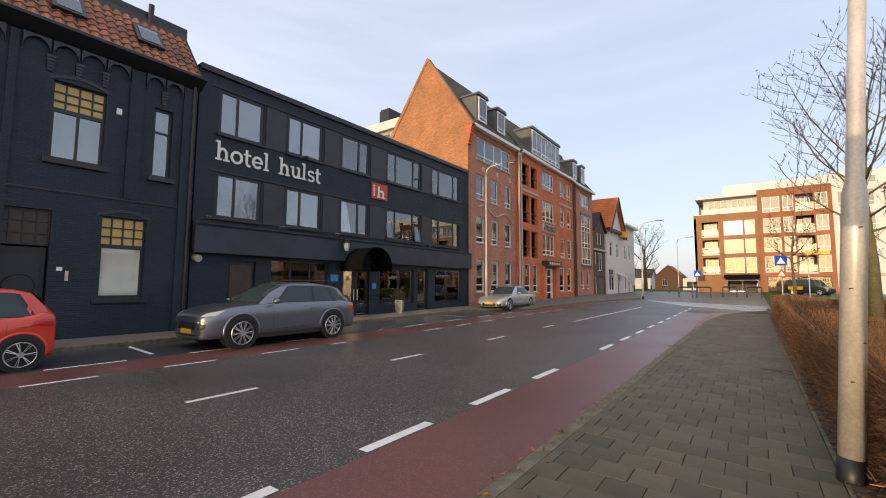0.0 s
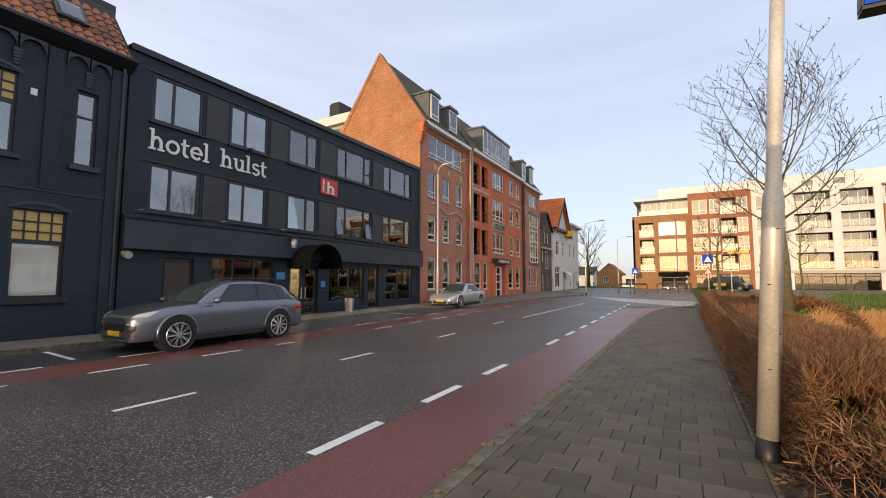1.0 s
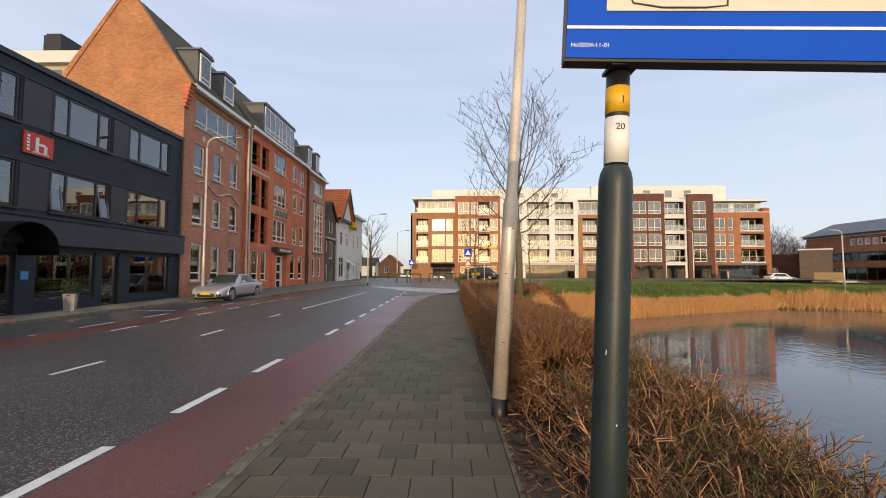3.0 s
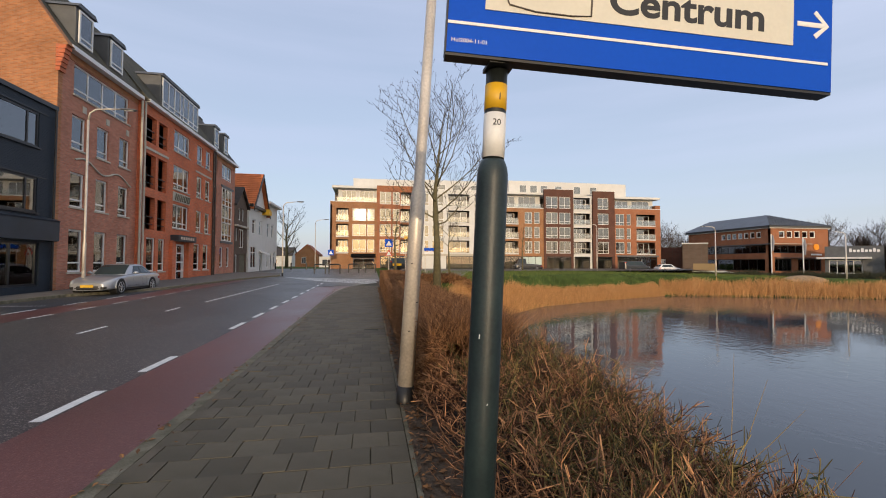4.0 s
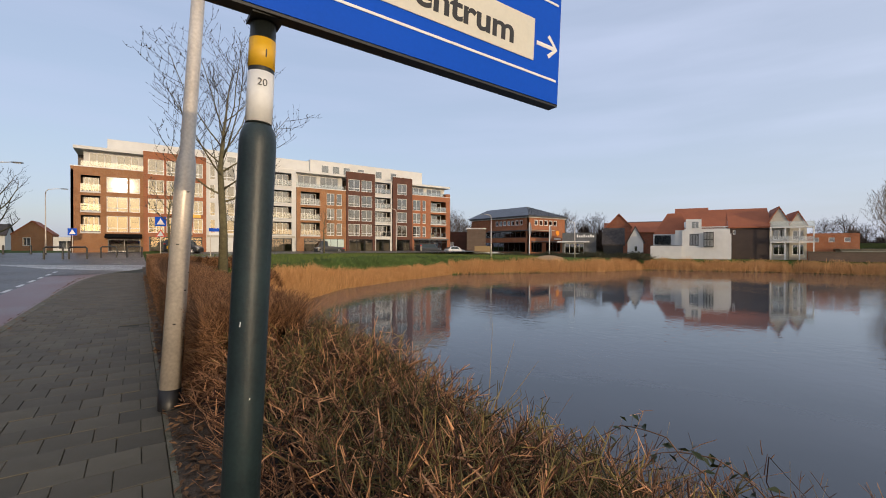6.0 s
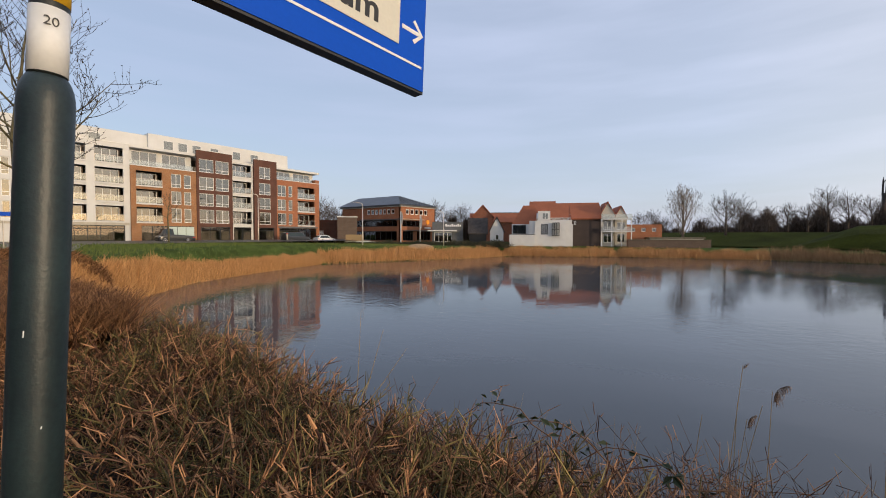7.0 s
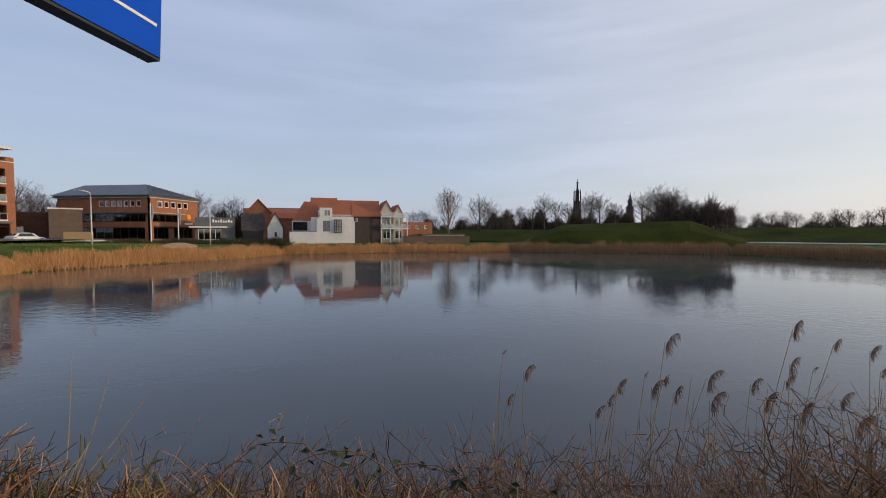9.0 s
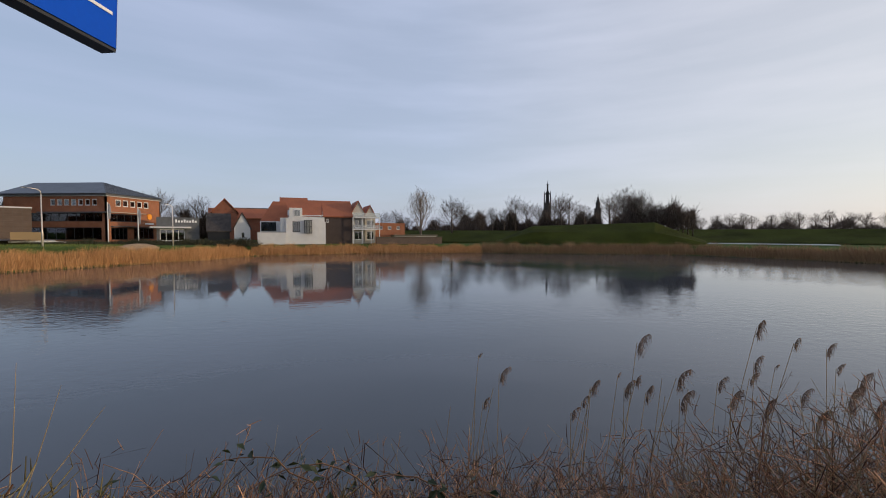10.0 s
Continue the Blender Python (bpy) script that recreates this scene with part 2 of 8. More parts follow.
M = {
    "asphalt": asphalt_mat("asphalt", (0.043, 0.038, 0.035), (0.31, 0.27, 0.235), 0.22, 0.47),
    "asphalt_old": asphalt_mat("asphalt_old", (0.03, 0.03, 0.033), (0.1, 0.1, 0.1), 0.15, 0.68),
    "red_asphalt": asphalt_mat("red_asphalt", (0.125, 0.044, 0.038), (0.19, 0.085, 0.07), 0.3, 0.4),
    "marking": surface("road_marking_paint", (0.72, 0.72, 0.7), 0.6, var=0.12, scale=6, grain=90, bump=0.2, dist=0.003),
    "tile": surface("concrete_tile", (0.125, 0.102, 0.074), 0.68, var=0.3, scale=2.3, grain=140, bump=0.5, dist=0.004, random_tint=0.22, second=(0.066, 0.058, 0.036), spec=0.3),
    "joint": surface("sandy_joint", (0.035, 0.036, 0.02), 0.95, var=0.3, scale=5, grain=60),
    "kerb": surface("kerb_concrete", (0.17, 0.148, 0.11), 0.8, var=0.4, scale=7, grain=80, second=(0.06, 0.058, 0.028)),
    "gutter": surface("wet_gutter_moss", (0.03, 0.028, 0.018), 0.8, var=0.5, scale=6, grain=60, bump=0.5, second=(0.012, 0.014, 0.006)),
    "earth": surface("wet_earth", (0.10, 0.068, 0.042), 0.95, var=0.4, scale=4, grain=40, bump=0.6, dist=0.03),
    "grass_ground": surface("grass_ground", (0.085, 0.125, 0.025), 0.95, spec=0.1, var=0.4, scale=0.6, grain=20, bump=0.8, dist=0.05),
    "paving": surface("brick_paving", (0.14, 0.125, 0.11), 0.85, var=0.2, scale=2, grain=40),
    "navy": surface("dark_navy_paint", (0.027, 0.037, 0.052), 0.5, var=0.25, scale=1.2, grain=30, bump=0.25, dist=0.008),
    "navy_brick": brickwork("navy_painted_brick", (0.024, 0.034, 0.048), (0.029, 0.04, 0.056), (0.015, 0.022, 0.032), bump=1.0, rough=0.55),
    "navy_frame": surface("black_window_frame", (0.016, 0.018, 0.022), 0.4, var=0.1, bump=0.0),
    "panel_grey": surface("grey_panel", (0.03, 0.032, 0.04), 0.5, var=0.2, scale=2),
    "brick_orange": brickwork("orange_brick", (0.50, 0.21, 0.09), (0.34, 0.13, 0.055), (0.34, 0.25, 0.17)),
    "brick_brown": brickwork("brown_brick", (0.56, 0.235, 0.155), (0.4, 0.16, 0.105), (0.36, 0.24, 0.18)),
    "brick_red": brickwork("red_brick", (0.68, 0.19, 0.085), (0.52, 0.13, 0.06), (0.4, 0.2, 0.135)),
    "brick_flat": brickwork("flat_orange_brick", (0.36, 0.17, 0.075), (0.28, 0.13, 0.06), (0.34, 0.23, 0.15)),
    "brick_flat_red": brickwork("flat_red_brick", (0.38, 0.145, 0.07), (0.29, 0.105, 0.05), (0.3, 0.18, 0.12)),
    "brick_far": brickwork("weathered_red_brick", (0.29, 0.105, 0.06), (0.21, 0.075, 0.045), (0.22, 0.13, 0.09)),
    "brick_dark": brickwork("dark_flat_brick", (0.14, 0.06, 0.042), (0.11, 0.048, 0.035), (0.1, 0.07, 0.055)),
    "brick_grey": brickwork("grey_brown_brick", (0.14, 0.1, 0.075), (0.115, 0.08, 0.062), (0.12, 0.1, 0.08)),
    "white_wall": surface("white_render", (0.66, 0.655, 0.63), 0.85, var=0.06, scale=1.0, grain=40, bump=0.1),
    "grey_wall": surface("pale_grey_render", (0.55, 0.55, 0.53), 0.85, var=0.08, scale=1.0, grain=40, bump=0.1),
    "white_frame": surface("white_window_frame", (0.75, 0.75, 0.73), 0.45, var=0.05, bump=0.0),
    "stone": surface("pale_stone", (0.5, 0.46, 0.38), 0.8, var=0.12, scale=3),
    "roof_orange": surface("orange_roof_tile", (0.42, 0.145, 0.06), 0.75, var=0.3, scale=1.5, grain=25, second=(0.12, 0.055, 0.035), random_tint=0.22),
    "roof_dark": surface("dark_roof_tile", (0.055, 0.045, 0.04), 0.8, var=0.35, scale=1.5, grain=12, bump=0.5, dist=0.03),
    "roof_mossy": surface("mossy_roof_tile", (0.085, 0.075, 0.045), 0.85, var=0.35, scale=1.2, grain=12, bump=0.5, dist=0.03),
    "slate": surface("grey_metal_roof", (0.10, 0.11, 0.125), 0.5, var=0.2, scale=0.7, grain=20),
    "frosted": surface("frosted_green_glass", (0.5, 0.6, 0.56), 0.25, var=0.06, scale=1.5, bump=0.0),
    "sand": surface("bare_sand", (0.38, 0.26, 0.15), 0.95, var=0.25, scale=2, grain=30, bump=0.6, dist=0.03),
    "lead": surface("lead_grey_cladding", (0.12, 0.125, 0.13), 0.55, var=0.2, scale=1.5),
    "black": surface("black_paint", (0.012, 0.012, 0.013), 0.45, var=0.2, bump=0.0),
    "black_cloth": surface("black_canvas", (0.005, 0.005, 0.006), 0.9, var=0.3, scale=8, grain=120, spec=0.1),
    "galv": surface("galvanised_steel", (0.64, 0.58, 0.50), 0.42, metal=0.35, var=0.16, scale=2.5, grain=40, bump=0.06, second=(0.46, 0.41, 0.35)),
    "green_pole": surface("dark_green_painted_steel", (0.017, 0.032, 0.033), 0.45, var=0.3, scale=6, grain=70, bump=0.12, second=(0.008, 0.016, 0.019)),
    "blind_white": surface("white_roller_blind", (0.85, 0.86, 0.82), 0.9, var=0.05, scale=1.0, bump=0.05),
    "dark_pole": surface("dark_collar_steel", (0.012, 0.016, 0.015), 0.5, var=0.2, bump=0.05),
    "sign_blue": surface("blue_sign_sheet", (0.001, 0.078, 0.56), 0.5, var=0.05, scale=2, bump=0.0, spec=0.12),
    "notice_blue": surface("pale_blue_notice", (0.05, 0.24, 0.55), 0.4, var=0.1, scale=5, bump=0.0),
    "sign_cream": surface("cream_sign_sheet", (0.66, 0.63, 0.53), 0.4, var=0.05, scale=2, bump=0.0),
    "white": surface("white_plastic", (0.78, 0.78, 0.76), 0.5, var=0.06, scale=6, bump=0.0),
    "yellow": surface("yellow_sticker", (0.75, 0.43, 0.02), 0.45, var=0.06, bump=0.0),
    "red_sign": surface("red_sign_panel", (0.55, 0.045, 0.03), 0.45, var=0.08, bump=0.0),
    "red_carpet": surface("red_carpet", (0.6, 0.045, 0.025), 0.9, var=0.15, grain=200),
    "orange_paint": surface("orange_sign_paint", (0.9, 0.33, 0.02), 0.5, var=0.05, bump=0.0),
    "curtain": surface("pale_blind", (0.25, 0.255, 0.28), 0.9, var=0.08, scale=1.0, grain=20, bump=0.1),
    "tan_blind": surface("tan_blind", (0.36, 0.28, 0.19), 0.9, var=0.15, scale=1.0, grain=20, bump=0.1),
    "cream_curtain": surface("cream_curtain", (0.55, 0.45, 0.3), 0.9, var=0.2, scale=3, grain=20, bump=0.1),
    "yellow_glass": surface("yellow_leaded_glass", (0.62, 0.42, 0.13), 0.25, var=0.12, scale=5, bump=0.1),
    "room": surface("dim_room_wall", (0.22, 0.19, 0.16), 0.9, var=0.2, scale=1.0),
    "wood": surface("dark_door_wood", (0.06, 0.04, 0.03), 0.5, var=0.2, scale=4),
    "glass": window_glass("window_glass", (0.75, 0.78, 0.8), 0.15),
    "glass_clear": window_glass("clear_window_glass", (0.95, 0.96, 0.95), 0.03),
    "roof_bright": surface("bright_orange_tile", (0.58, 0.17, 0.055), 0.75, var=0.2, scale=1.0, grain=12, bump=0.3, dist=0.03),
    "roof_far": surface("plain_orange_tile", (0.33, 0.1, 0.042), 0.8, var=0.15, scale=0.5, grain=6, bump=0.3, dist=0.03),
    "clad_brown": surface("dark_brown_cladding", (0.055, 0.038, 0.032), 0.8, var=0.15, scale=0.8, grain=10),
    "glass_dark": window_glass("shop_window_glass", (0.85, 0.86, 0.85), 0.04),
    "glass_flat": window_glass("coated_window_glass", (0.5, 0.52, 0.52), 0.12, 0.02),
    "rail_glass": window_glass("balustrade_glass", (0.8, 0.82, 0.8), 0.15),
    "bark": surface("green_grey_bark", (0.14, 0.12, 0.06), 0.9, var=0.3, scale=6, grain=30, bump=0.4, dist=0.01),
    "twig": surface("dark_twig_bark", (0.05, 0.042, 0.036), 0.9, var=0.2, bump=0.0),
    "twig_far": islands("winter_twigs", (0.045, 0.034, 0.027), (0.1, 0.073, 0.055)),
    "hedge": islands("hedge_twigs", (0.07, 0.031, 0.016), (0.52, 0.275, 0.13), skew=1.6),
    "shrub_twig": islands("shrub_twigs", (0.06, 0.024, 0.014), (0.72, 0.37, 0.18), skew=1.9),
    "shrub_green": islands("mossy_shrub_stems", (0.04, 0.036, 0.014), (0.34, 0.25, 0.085), skew=1.8),
    # near-black: paints the shade deep between twigs and stems
    "hedge_core": surface("hedge_inner_shade", (0.016, 0.01, 0.006), 0.95, var=0.4, scale=6, grain=30, bump=0.8, dist=0.04),
    "reed": islands("dry_reed", (0.3, 0.145, 0.052), (0.76, 0.43, 0.18)),
    "reed_stem": islands("dry_reed_stem", (0.22, 0.15, 0.07), (0.42, 0.31, 0.17)),
    "plume": islands("reed_plume", (0.12, 0.07, 0.045), (0.42, 0.28, 0.18)),
    "leaf": islands("dark_green_leaf", (0.018, 0.03, 0.01), (0.04, 0.05, 0.018), rough=0.5),
    "dead_leaf": islands("dead_leaf", (0.07, 0.035, 0.017), (0.22, 0.115, 0.05)),
    "grass": islands("grass_blade", (0.075, 0.12, 0.02), (0.16, 0.19, 0.045)),
    "rampart": surface("rampart_grass", (0.046, 0.054, 0.008), 0.95, spec=0.05, var=0.35, scale=0.15, grain=4, bump=0.6, dist=0.2),
    "far_wood": islands("far_trees", (0.05, 0.037, 0.03), (0.12, 0.085, 0.065)),
    "garden_hedge": islands("dark_garden_hedge", (0.025, 0.03, 0.014), (0.06, 0.055, 0.03)),
    "pale_twig": islands("pale_willow_twigs", (0.15, 0.115, 0.085), (0.26, 0.2, 0.15)),
    # darker copy of the dry reed colour, for the bed in shade
    "reed_shaded": islands("dry_reed_shaded", (0.2, 0.115, 0.055), (0.42, 0.26, 0.13)),
    "tyre": surface("tyre_rubber", (0.012, 0.012, 0.012), 0.8, var=0.2, bump=0.1),
    "alloy": surface("alloy_rim", (0.55, 0.55, 0.56), 0.3, metal=0.9, var=0.05, bump=0.0),
    "car_grey": surface("grey_car_paint", (0.175, 0.188, 0.215), 0.28, metal=0.75, var=0.04, bump=0.0, coat=0.8),
    "car_silver": surface("silver_car_paint", (0.38, 0.40, 0.43), 0.3, metal=0.5, var=0.04, bump=0.0, coat=0.8),
    "car_red": surface("red_car_paint", (0.62, 0.035, 0.012), 0.3, var=0.04, bump=0.0, coat=0.9),
    "car_white": surface("white_car_paint", (0.7, 0.7, 0.7), 0.3, var=0.04, bump=0.0, coat=0.6),
    "car_black": surface("dark_van_paint", (0.02, 0.022, 0.026), 0.3, var=0.04, bump=0.0, coat=0.6),
    "car_yellow": surface("yellow_car_paint", (0.75, 0.45, 0.02), 0.35, var=0.04, bump=0.0, coat=0.6),
    "car_glass": surface("car_window_glass", (0.03, 0.045, 0.05), 0.03, var=0.05, bump=0.0, spec=0.4),
    "plastic": surface("black_car_plastic", (0.015, 0.015, 0.016), 0.5, var=0.1, bump=0.0),
    "lamp_glass": surface("headlamp_glass", (0.42, 0.44, 0.46), 0.2, metal=0.0, var=0.05, bump=0.0),
    "tail_red": surface("tail_lamp_red", (0.5, 0.02, 0.015), 0.15, var=0.05, bump=0.0),
    "plate": surface("yellow_plate", (0.75, 0.45, 0.03), 0.4, var=0.04, bump=0.0),
    "tower": surface("dark_church_stone", (0.045, 0.04, 0.042), 0.9, var=0.2, scale=0.3),
    "planter": surface("grey_planter", (0.30, 0.29, 0.27), 0.7, var=0.15),
    "water": water_mat(),
}


# ---- mesh helpers ----
def gz(y):
    """The road climbs gently away from the pond's near end."""
    return 0.0115 * max(0.0, y - 8.0)


def thing(name, at, label, category, group="", kind=""):
    e = new(name)
    e.empty_display_size = 0.2
    e.location = at
    return tagged(e, label, category, group, kind)


def base_of(ob):
    v = Vector(ob.location)
    while ob.parent:
        ob = ob.parent
        v += Vector(ob.location)
    return v


def mesh_of(bm, name, material, smooth=False):
    me = bpy.data.meshes.new(name)
    bm.normal_update()
    bm.to_mesh(me)
    bm.free()
    for m in material if isinstance(material, (list, tuple)) else (material,):
        me.materials.append(M[m])
    if smooth:
        for p in me.polygons:
            p.use_smooth = True
    return me


def part(name, bm, material, parent=None, label="", smooth=False):
    """One mesh under a thing or part; bm is in world places."""
    if parent is not None:
        bmesh.ops.translate(bm, verts=bm.verts, vec=-base_of(parent))
    ob = new(name, mesh_of(bm, name, material, smooth))
    if parent is not None:
        ob.parent = parent
    if label:
        ob["label"] = label
    return ob


def shared(name, me, parent, m, label=""):
    """A part on a mesh that others share, at the world pose m."""
    ob = new(name, me)
    ob.parent = parent
    ob.matrix_basis = Matrix.Translation(-base_of(parent)) @ m
    if label:
        ob["label"] = label
    return ob


def box(bm, x0, x1, y0, y1, z0, z1, m=None, mi=0):
    c = [(x0, y0, z0), (x1, y0, z0), (x1, y1, z0), (x0, y1, z0), (x0, y0, z1), (x1, y0, z1), (x1, y1, z1), (x0, y1, z1)]
    v = [bm.verts.new(m @ Vector(p) if m else p) for p in c]
    for f in ((3, 2, 1, 0), (4, 5, 6, 7), (0, 1, 5, 4), (1, 2, 6, 5), (2, 3, 7, 6), (3, 0, 4, 7)):
        bm.faces.new([v[i] for i in f]).material_index = mi
    return bm


def prism(bm, pts, m0, m1):
    """Extrude a 2D outline between two poses (outline in local x, z)."""
    a = [bm.verts.new(m0 @ Vector((p[0], 0, p[1]))) for p in pts]
    b = [bm.verts.new(m1 @ Vector((p[0], 0, p[1]))) for p in pts]
    n = len(pts)
    for i in range(n):
        bm.faces.new((a[i], a[(i + 1) % n], b[(i + 1) % n], b[i]))
    bm.faces.new(a[::-1])
    bm.faces.new(b)
    bmesh.ops.recalc_face_normals(bm, faces=bm.faces)
    return bm


def tube(bm, pts, radii, sides=10, cap=True):
    """A round bar through points."""
    rings = []
    for i, p in enumerate(pts):
        p = Vector(p)
        d = (Vector(pts[min(i + 1, len(pts) - 1)]) - Vector(pts[max(i - 1, 0)])).normalized()
        u = d.cross(Vector((0.31, 0.95, 0.05))).normalized()
        w = d.cross(u)
        r = radii[i] if isinstance(radii, (list, tuple)) else radii
        rings.append([bm.verts.new(p + r * (math.cos(a) * u + math.sin(a) * w)) for a in (2 * math.pi * k / sides for k in range(sides))])
    for a, b in zip(rings, rings[1:]):
        for k in range(sides):
            bm.faces.new((a[k], a[(k + 1) % sides], b[(k + 1) % sides], b[k]))
    if cap:
        bm.faces.new(rings[0][::-1])
        bm.faces.new(rings[-1])
    return bm


def face_pose(x, y, facing, z=0.0):
    """Local x runs along the wall to the viewer's right, local -y points out of it."""
    return pose(x, y, z, 0, 0, {"east": 90, "south": 0, "west": -90}[facing])


def wall(name, parent, m, length, z0, z1, holes, material, thick=0.3, label=""):
    """A wall with openings (u0, u1, z0, z1) that go through it."""
    us = sorted({0.0, length, *[h[0] for h in holes], *[h[1] for h in holes]})
    zs = sorted({z0, z1, *[h[2] for h in holes], *[h[3] for h in holes]})
    bm, vs = bmesh.new(), {}

    def v(i, j, k):
        if (i, j, k) not in vs:
            vs[i, j, k] = bm.verts.new(m @ Vector((us[i], thick * k, zs[j])))
        return vs[i, j, k]

    nu, nz = len(us) - 1, len(zs) - 1
    solid = [[not any(h[0] < (us[i] + us[i + 1]) / 2 < h[1] and h[2] < (zs[j] + zs[j + 1]) / 2 < h[3] for h in holes) for j in range(nz)] for i in range(nu)]
    at = lambda i, j: 0 <= i < nu and 0 <= j < nz and solid[i][j]
    for i in range(nu):
        for j in range(nz):
            if not solid[i][j]:
                continue
            bm.faces.new((v(i, j, 0), v(i + 1, j, 0), v(i + 1, j + 1, 0), v(i, j + 1, 0)))
            bm.faces.new((v(i, j + 1, 1), v(i + 1, j + 1, 1), v(i + 1, j, 1), v(i, j, 1)))
            for ok, a, b in ((at(i - 1, j), (i, j + 1), (i, j)), (at(i + 1, j), (i + 1, j), (i + 1, j + 1)), (at(i, j - 1), (i, j), (i + 1, j)), (at(i, j + 1), (i + 1, j + 1), (i, j + 1))):
                if not ok:
                    bm.faces.new((v(*a, 0), v(*a, 1), v(*b, 1), v(*b, 0)))
    return part(name, bm, material, parent, label)


MESHES = {}


def window(parent, m, u0, u1, z0, z1, cols=(1,), rows=(1,), frame_mat="white_frame", glass="glass", bar=0.07, inset=0.1, blind=None, sill=None, name="window", deep=0.07):
    """Frame with bars, one pane per light, and a blind or curtain behind. cols and rows give the lights' shares."""
    w, h = u1 - u0, z1 - z0
    key = (round(w, 2), round(h, 2), tuple(cols), tuple(rows), frame_mat, bar)
    xs = [w * sum(cols[:i]) / sum(cols) for i in range(len(cols) + 1)]
    zs = [h * sum(rows[:i]) / sum(rows) for i in range(len(rows) + 1)]
    if key not in MESHES:
        cuts = lambda q, full: [0.0] + [v for i, c in enumerate(q) for v in ((bar,) if i == 0 else (full - bar,) if i == len(q) - 1 else (c - bar * 0.42, c + bar * 0.42))] + [full]
        ux, uz, bm, vs = cuts(xs, w), cuts(zs, h), bmesh.new(), {}
        hollow = lambda i, j: i % 2 == 1 and j % 2 == 1

        def fv(i, j, k):
            if (i, j, k) not in vs:
                vs[i, j, k] = bm.verts.new((ux[i], deep * k, uz[j]))
            return vs[i, j, k]

        nu, nz = len(ux) - 1, len(uz) - 1
        for i in range(nu):
            for j in range(nz):
                if hollow(i, j):
                    continue
                bm.faces.new((fv(i, j, 0), fv(i + 1, j, 0), fv(i + 1, j + 1, 0), fv(i, j + 1, 0)))
                bm.faces.new((fv(i, j + 1, 1), fv(i + 1, j + 1, 1), fv(i + 1, j, 1), fv(i, j, 1)))
                for p, q, a, b in ((i - 1, j, (i, j + 1), (i, j)), (i + 1, j, (i + 1, j), (i + 1, j + 1)), (i, j - 1, (i, j), (i + 1, j)), (i, j + 1, (i + 1, j + 1), (i, j + 1))):
                    if not (0 <= p < nu and 0 <= q < nz) or hollow(p, q):
                        bm.faces.new((fv(*a, 0), fv(*a, 1), fv(*b, 1), fv(*b, 0)))
        MESHES[key] = mesh_of(bm, "window", frame_mat)
    mm = m @ Matrix.Translation((u0, inset, z0))
    ob = shared(name, MESHES[key], parent, mm)
    for i in range(len(cols)):
        for j in range(len(rows)):
            kw, kh = xs[i + 1] - xs[i] - bar * 0.6, zs[j + 1] - zs[j] - bar * 0.6
            kp = ("pane", round(kw, 2), round(kh, 2), glass)
            if kp not in MESHES:
                b2 = bmesh.new()
                box(b2, 0, kw, 0, 0.012, 0, kh)
                MESHES[kp] = mesh_of(b2, "pane", glass)
            p = new("pane", MESHES[kp])
            p.parent = ob
            p.location = (xs[i] + bar * 0.3, deep * 0.5, zs[j] + bar * 0.3)
            p.visible_shadow = False
    if blind:
        b3 = bmesh.new()
        n = max(2, int(w / 0.12))
        top = [b3.verts.new(mm @ Vector((w * i / n, (0.16 if blind != "blind_white" else 0.075) + 0.003 * (i % 2), h))) for i in range(n + 1)]
        low = [b3.verts.new(mm @ Vector((w * i / n, (0.16 if blind != "blind_white" else 0.075) + 0.003 * (i % 2), 0.02))) for i in range(n + 1)]
        for i in range(n):
            b3.faces.new((low[i], low[i + 1], top[i + 1], top[i]))
        bmesh.ops.translate(b3, verts=b3.verts, vec=-base_of(parent))
        o = new("curtain", mesh_of(b3, "curtain", blind))
        o.parent = parent
    if sill:
        b4 = box(bmesh.new(), u0 - 0.08, u1 + 0.08, -0.07, inset, z0 - 0.09, z0 - 0.004, m)
        part("sill", b4, sill, parent)
    return ob


def shell(parent, x0, x1, y0, y1, z0, z1, open_side, material, name="wall", roof="roof_dark", t=0.3):
    """The other walls of a building, and a flat lid, leaving one side to a wall with windows."""
    sides = {"east": (x1 - t, x1, y0, y1), "west": (x0, x0 + t, y0, y1), "south": (x0, x1, y0, y0 + t), "north": (x0, x1, y1 - t, y1)}
    for s, (a, b, c, d) in sides.items():
        if s in open_side:
            continue
        if s in ("south", "north"):
            a, b = a + (t if "west" not in open_side else 0.0), b - t
        part(name, box(bmesh.new(), a, b, c, d, z0, z1), material, parent)
    part("roof", box(bmesh.new(), x0 + t, x1 - t, y0 + t, y1 - t, z1 - 0.45, z1 - 0.2), roof, parent)
    part("floor_slab", box(bmesh.new(), x0 + t, x1 - t, y0 + t, y1 - t, z0, z0 + 0.15), "room", parent)


def strip(bm, lines, mi=0):
    """Quads between consecutive rows of points."""
    vs = [[bm.verts.new(p) for p in l] for l in lines]
    for a, b in zip(vs, vs[1:]):
        for i in range(len(a) - 1):
            bm.faces.new((a[i], a[i + 1], b[i + 1], b[i])).material_index = mi
    return bm


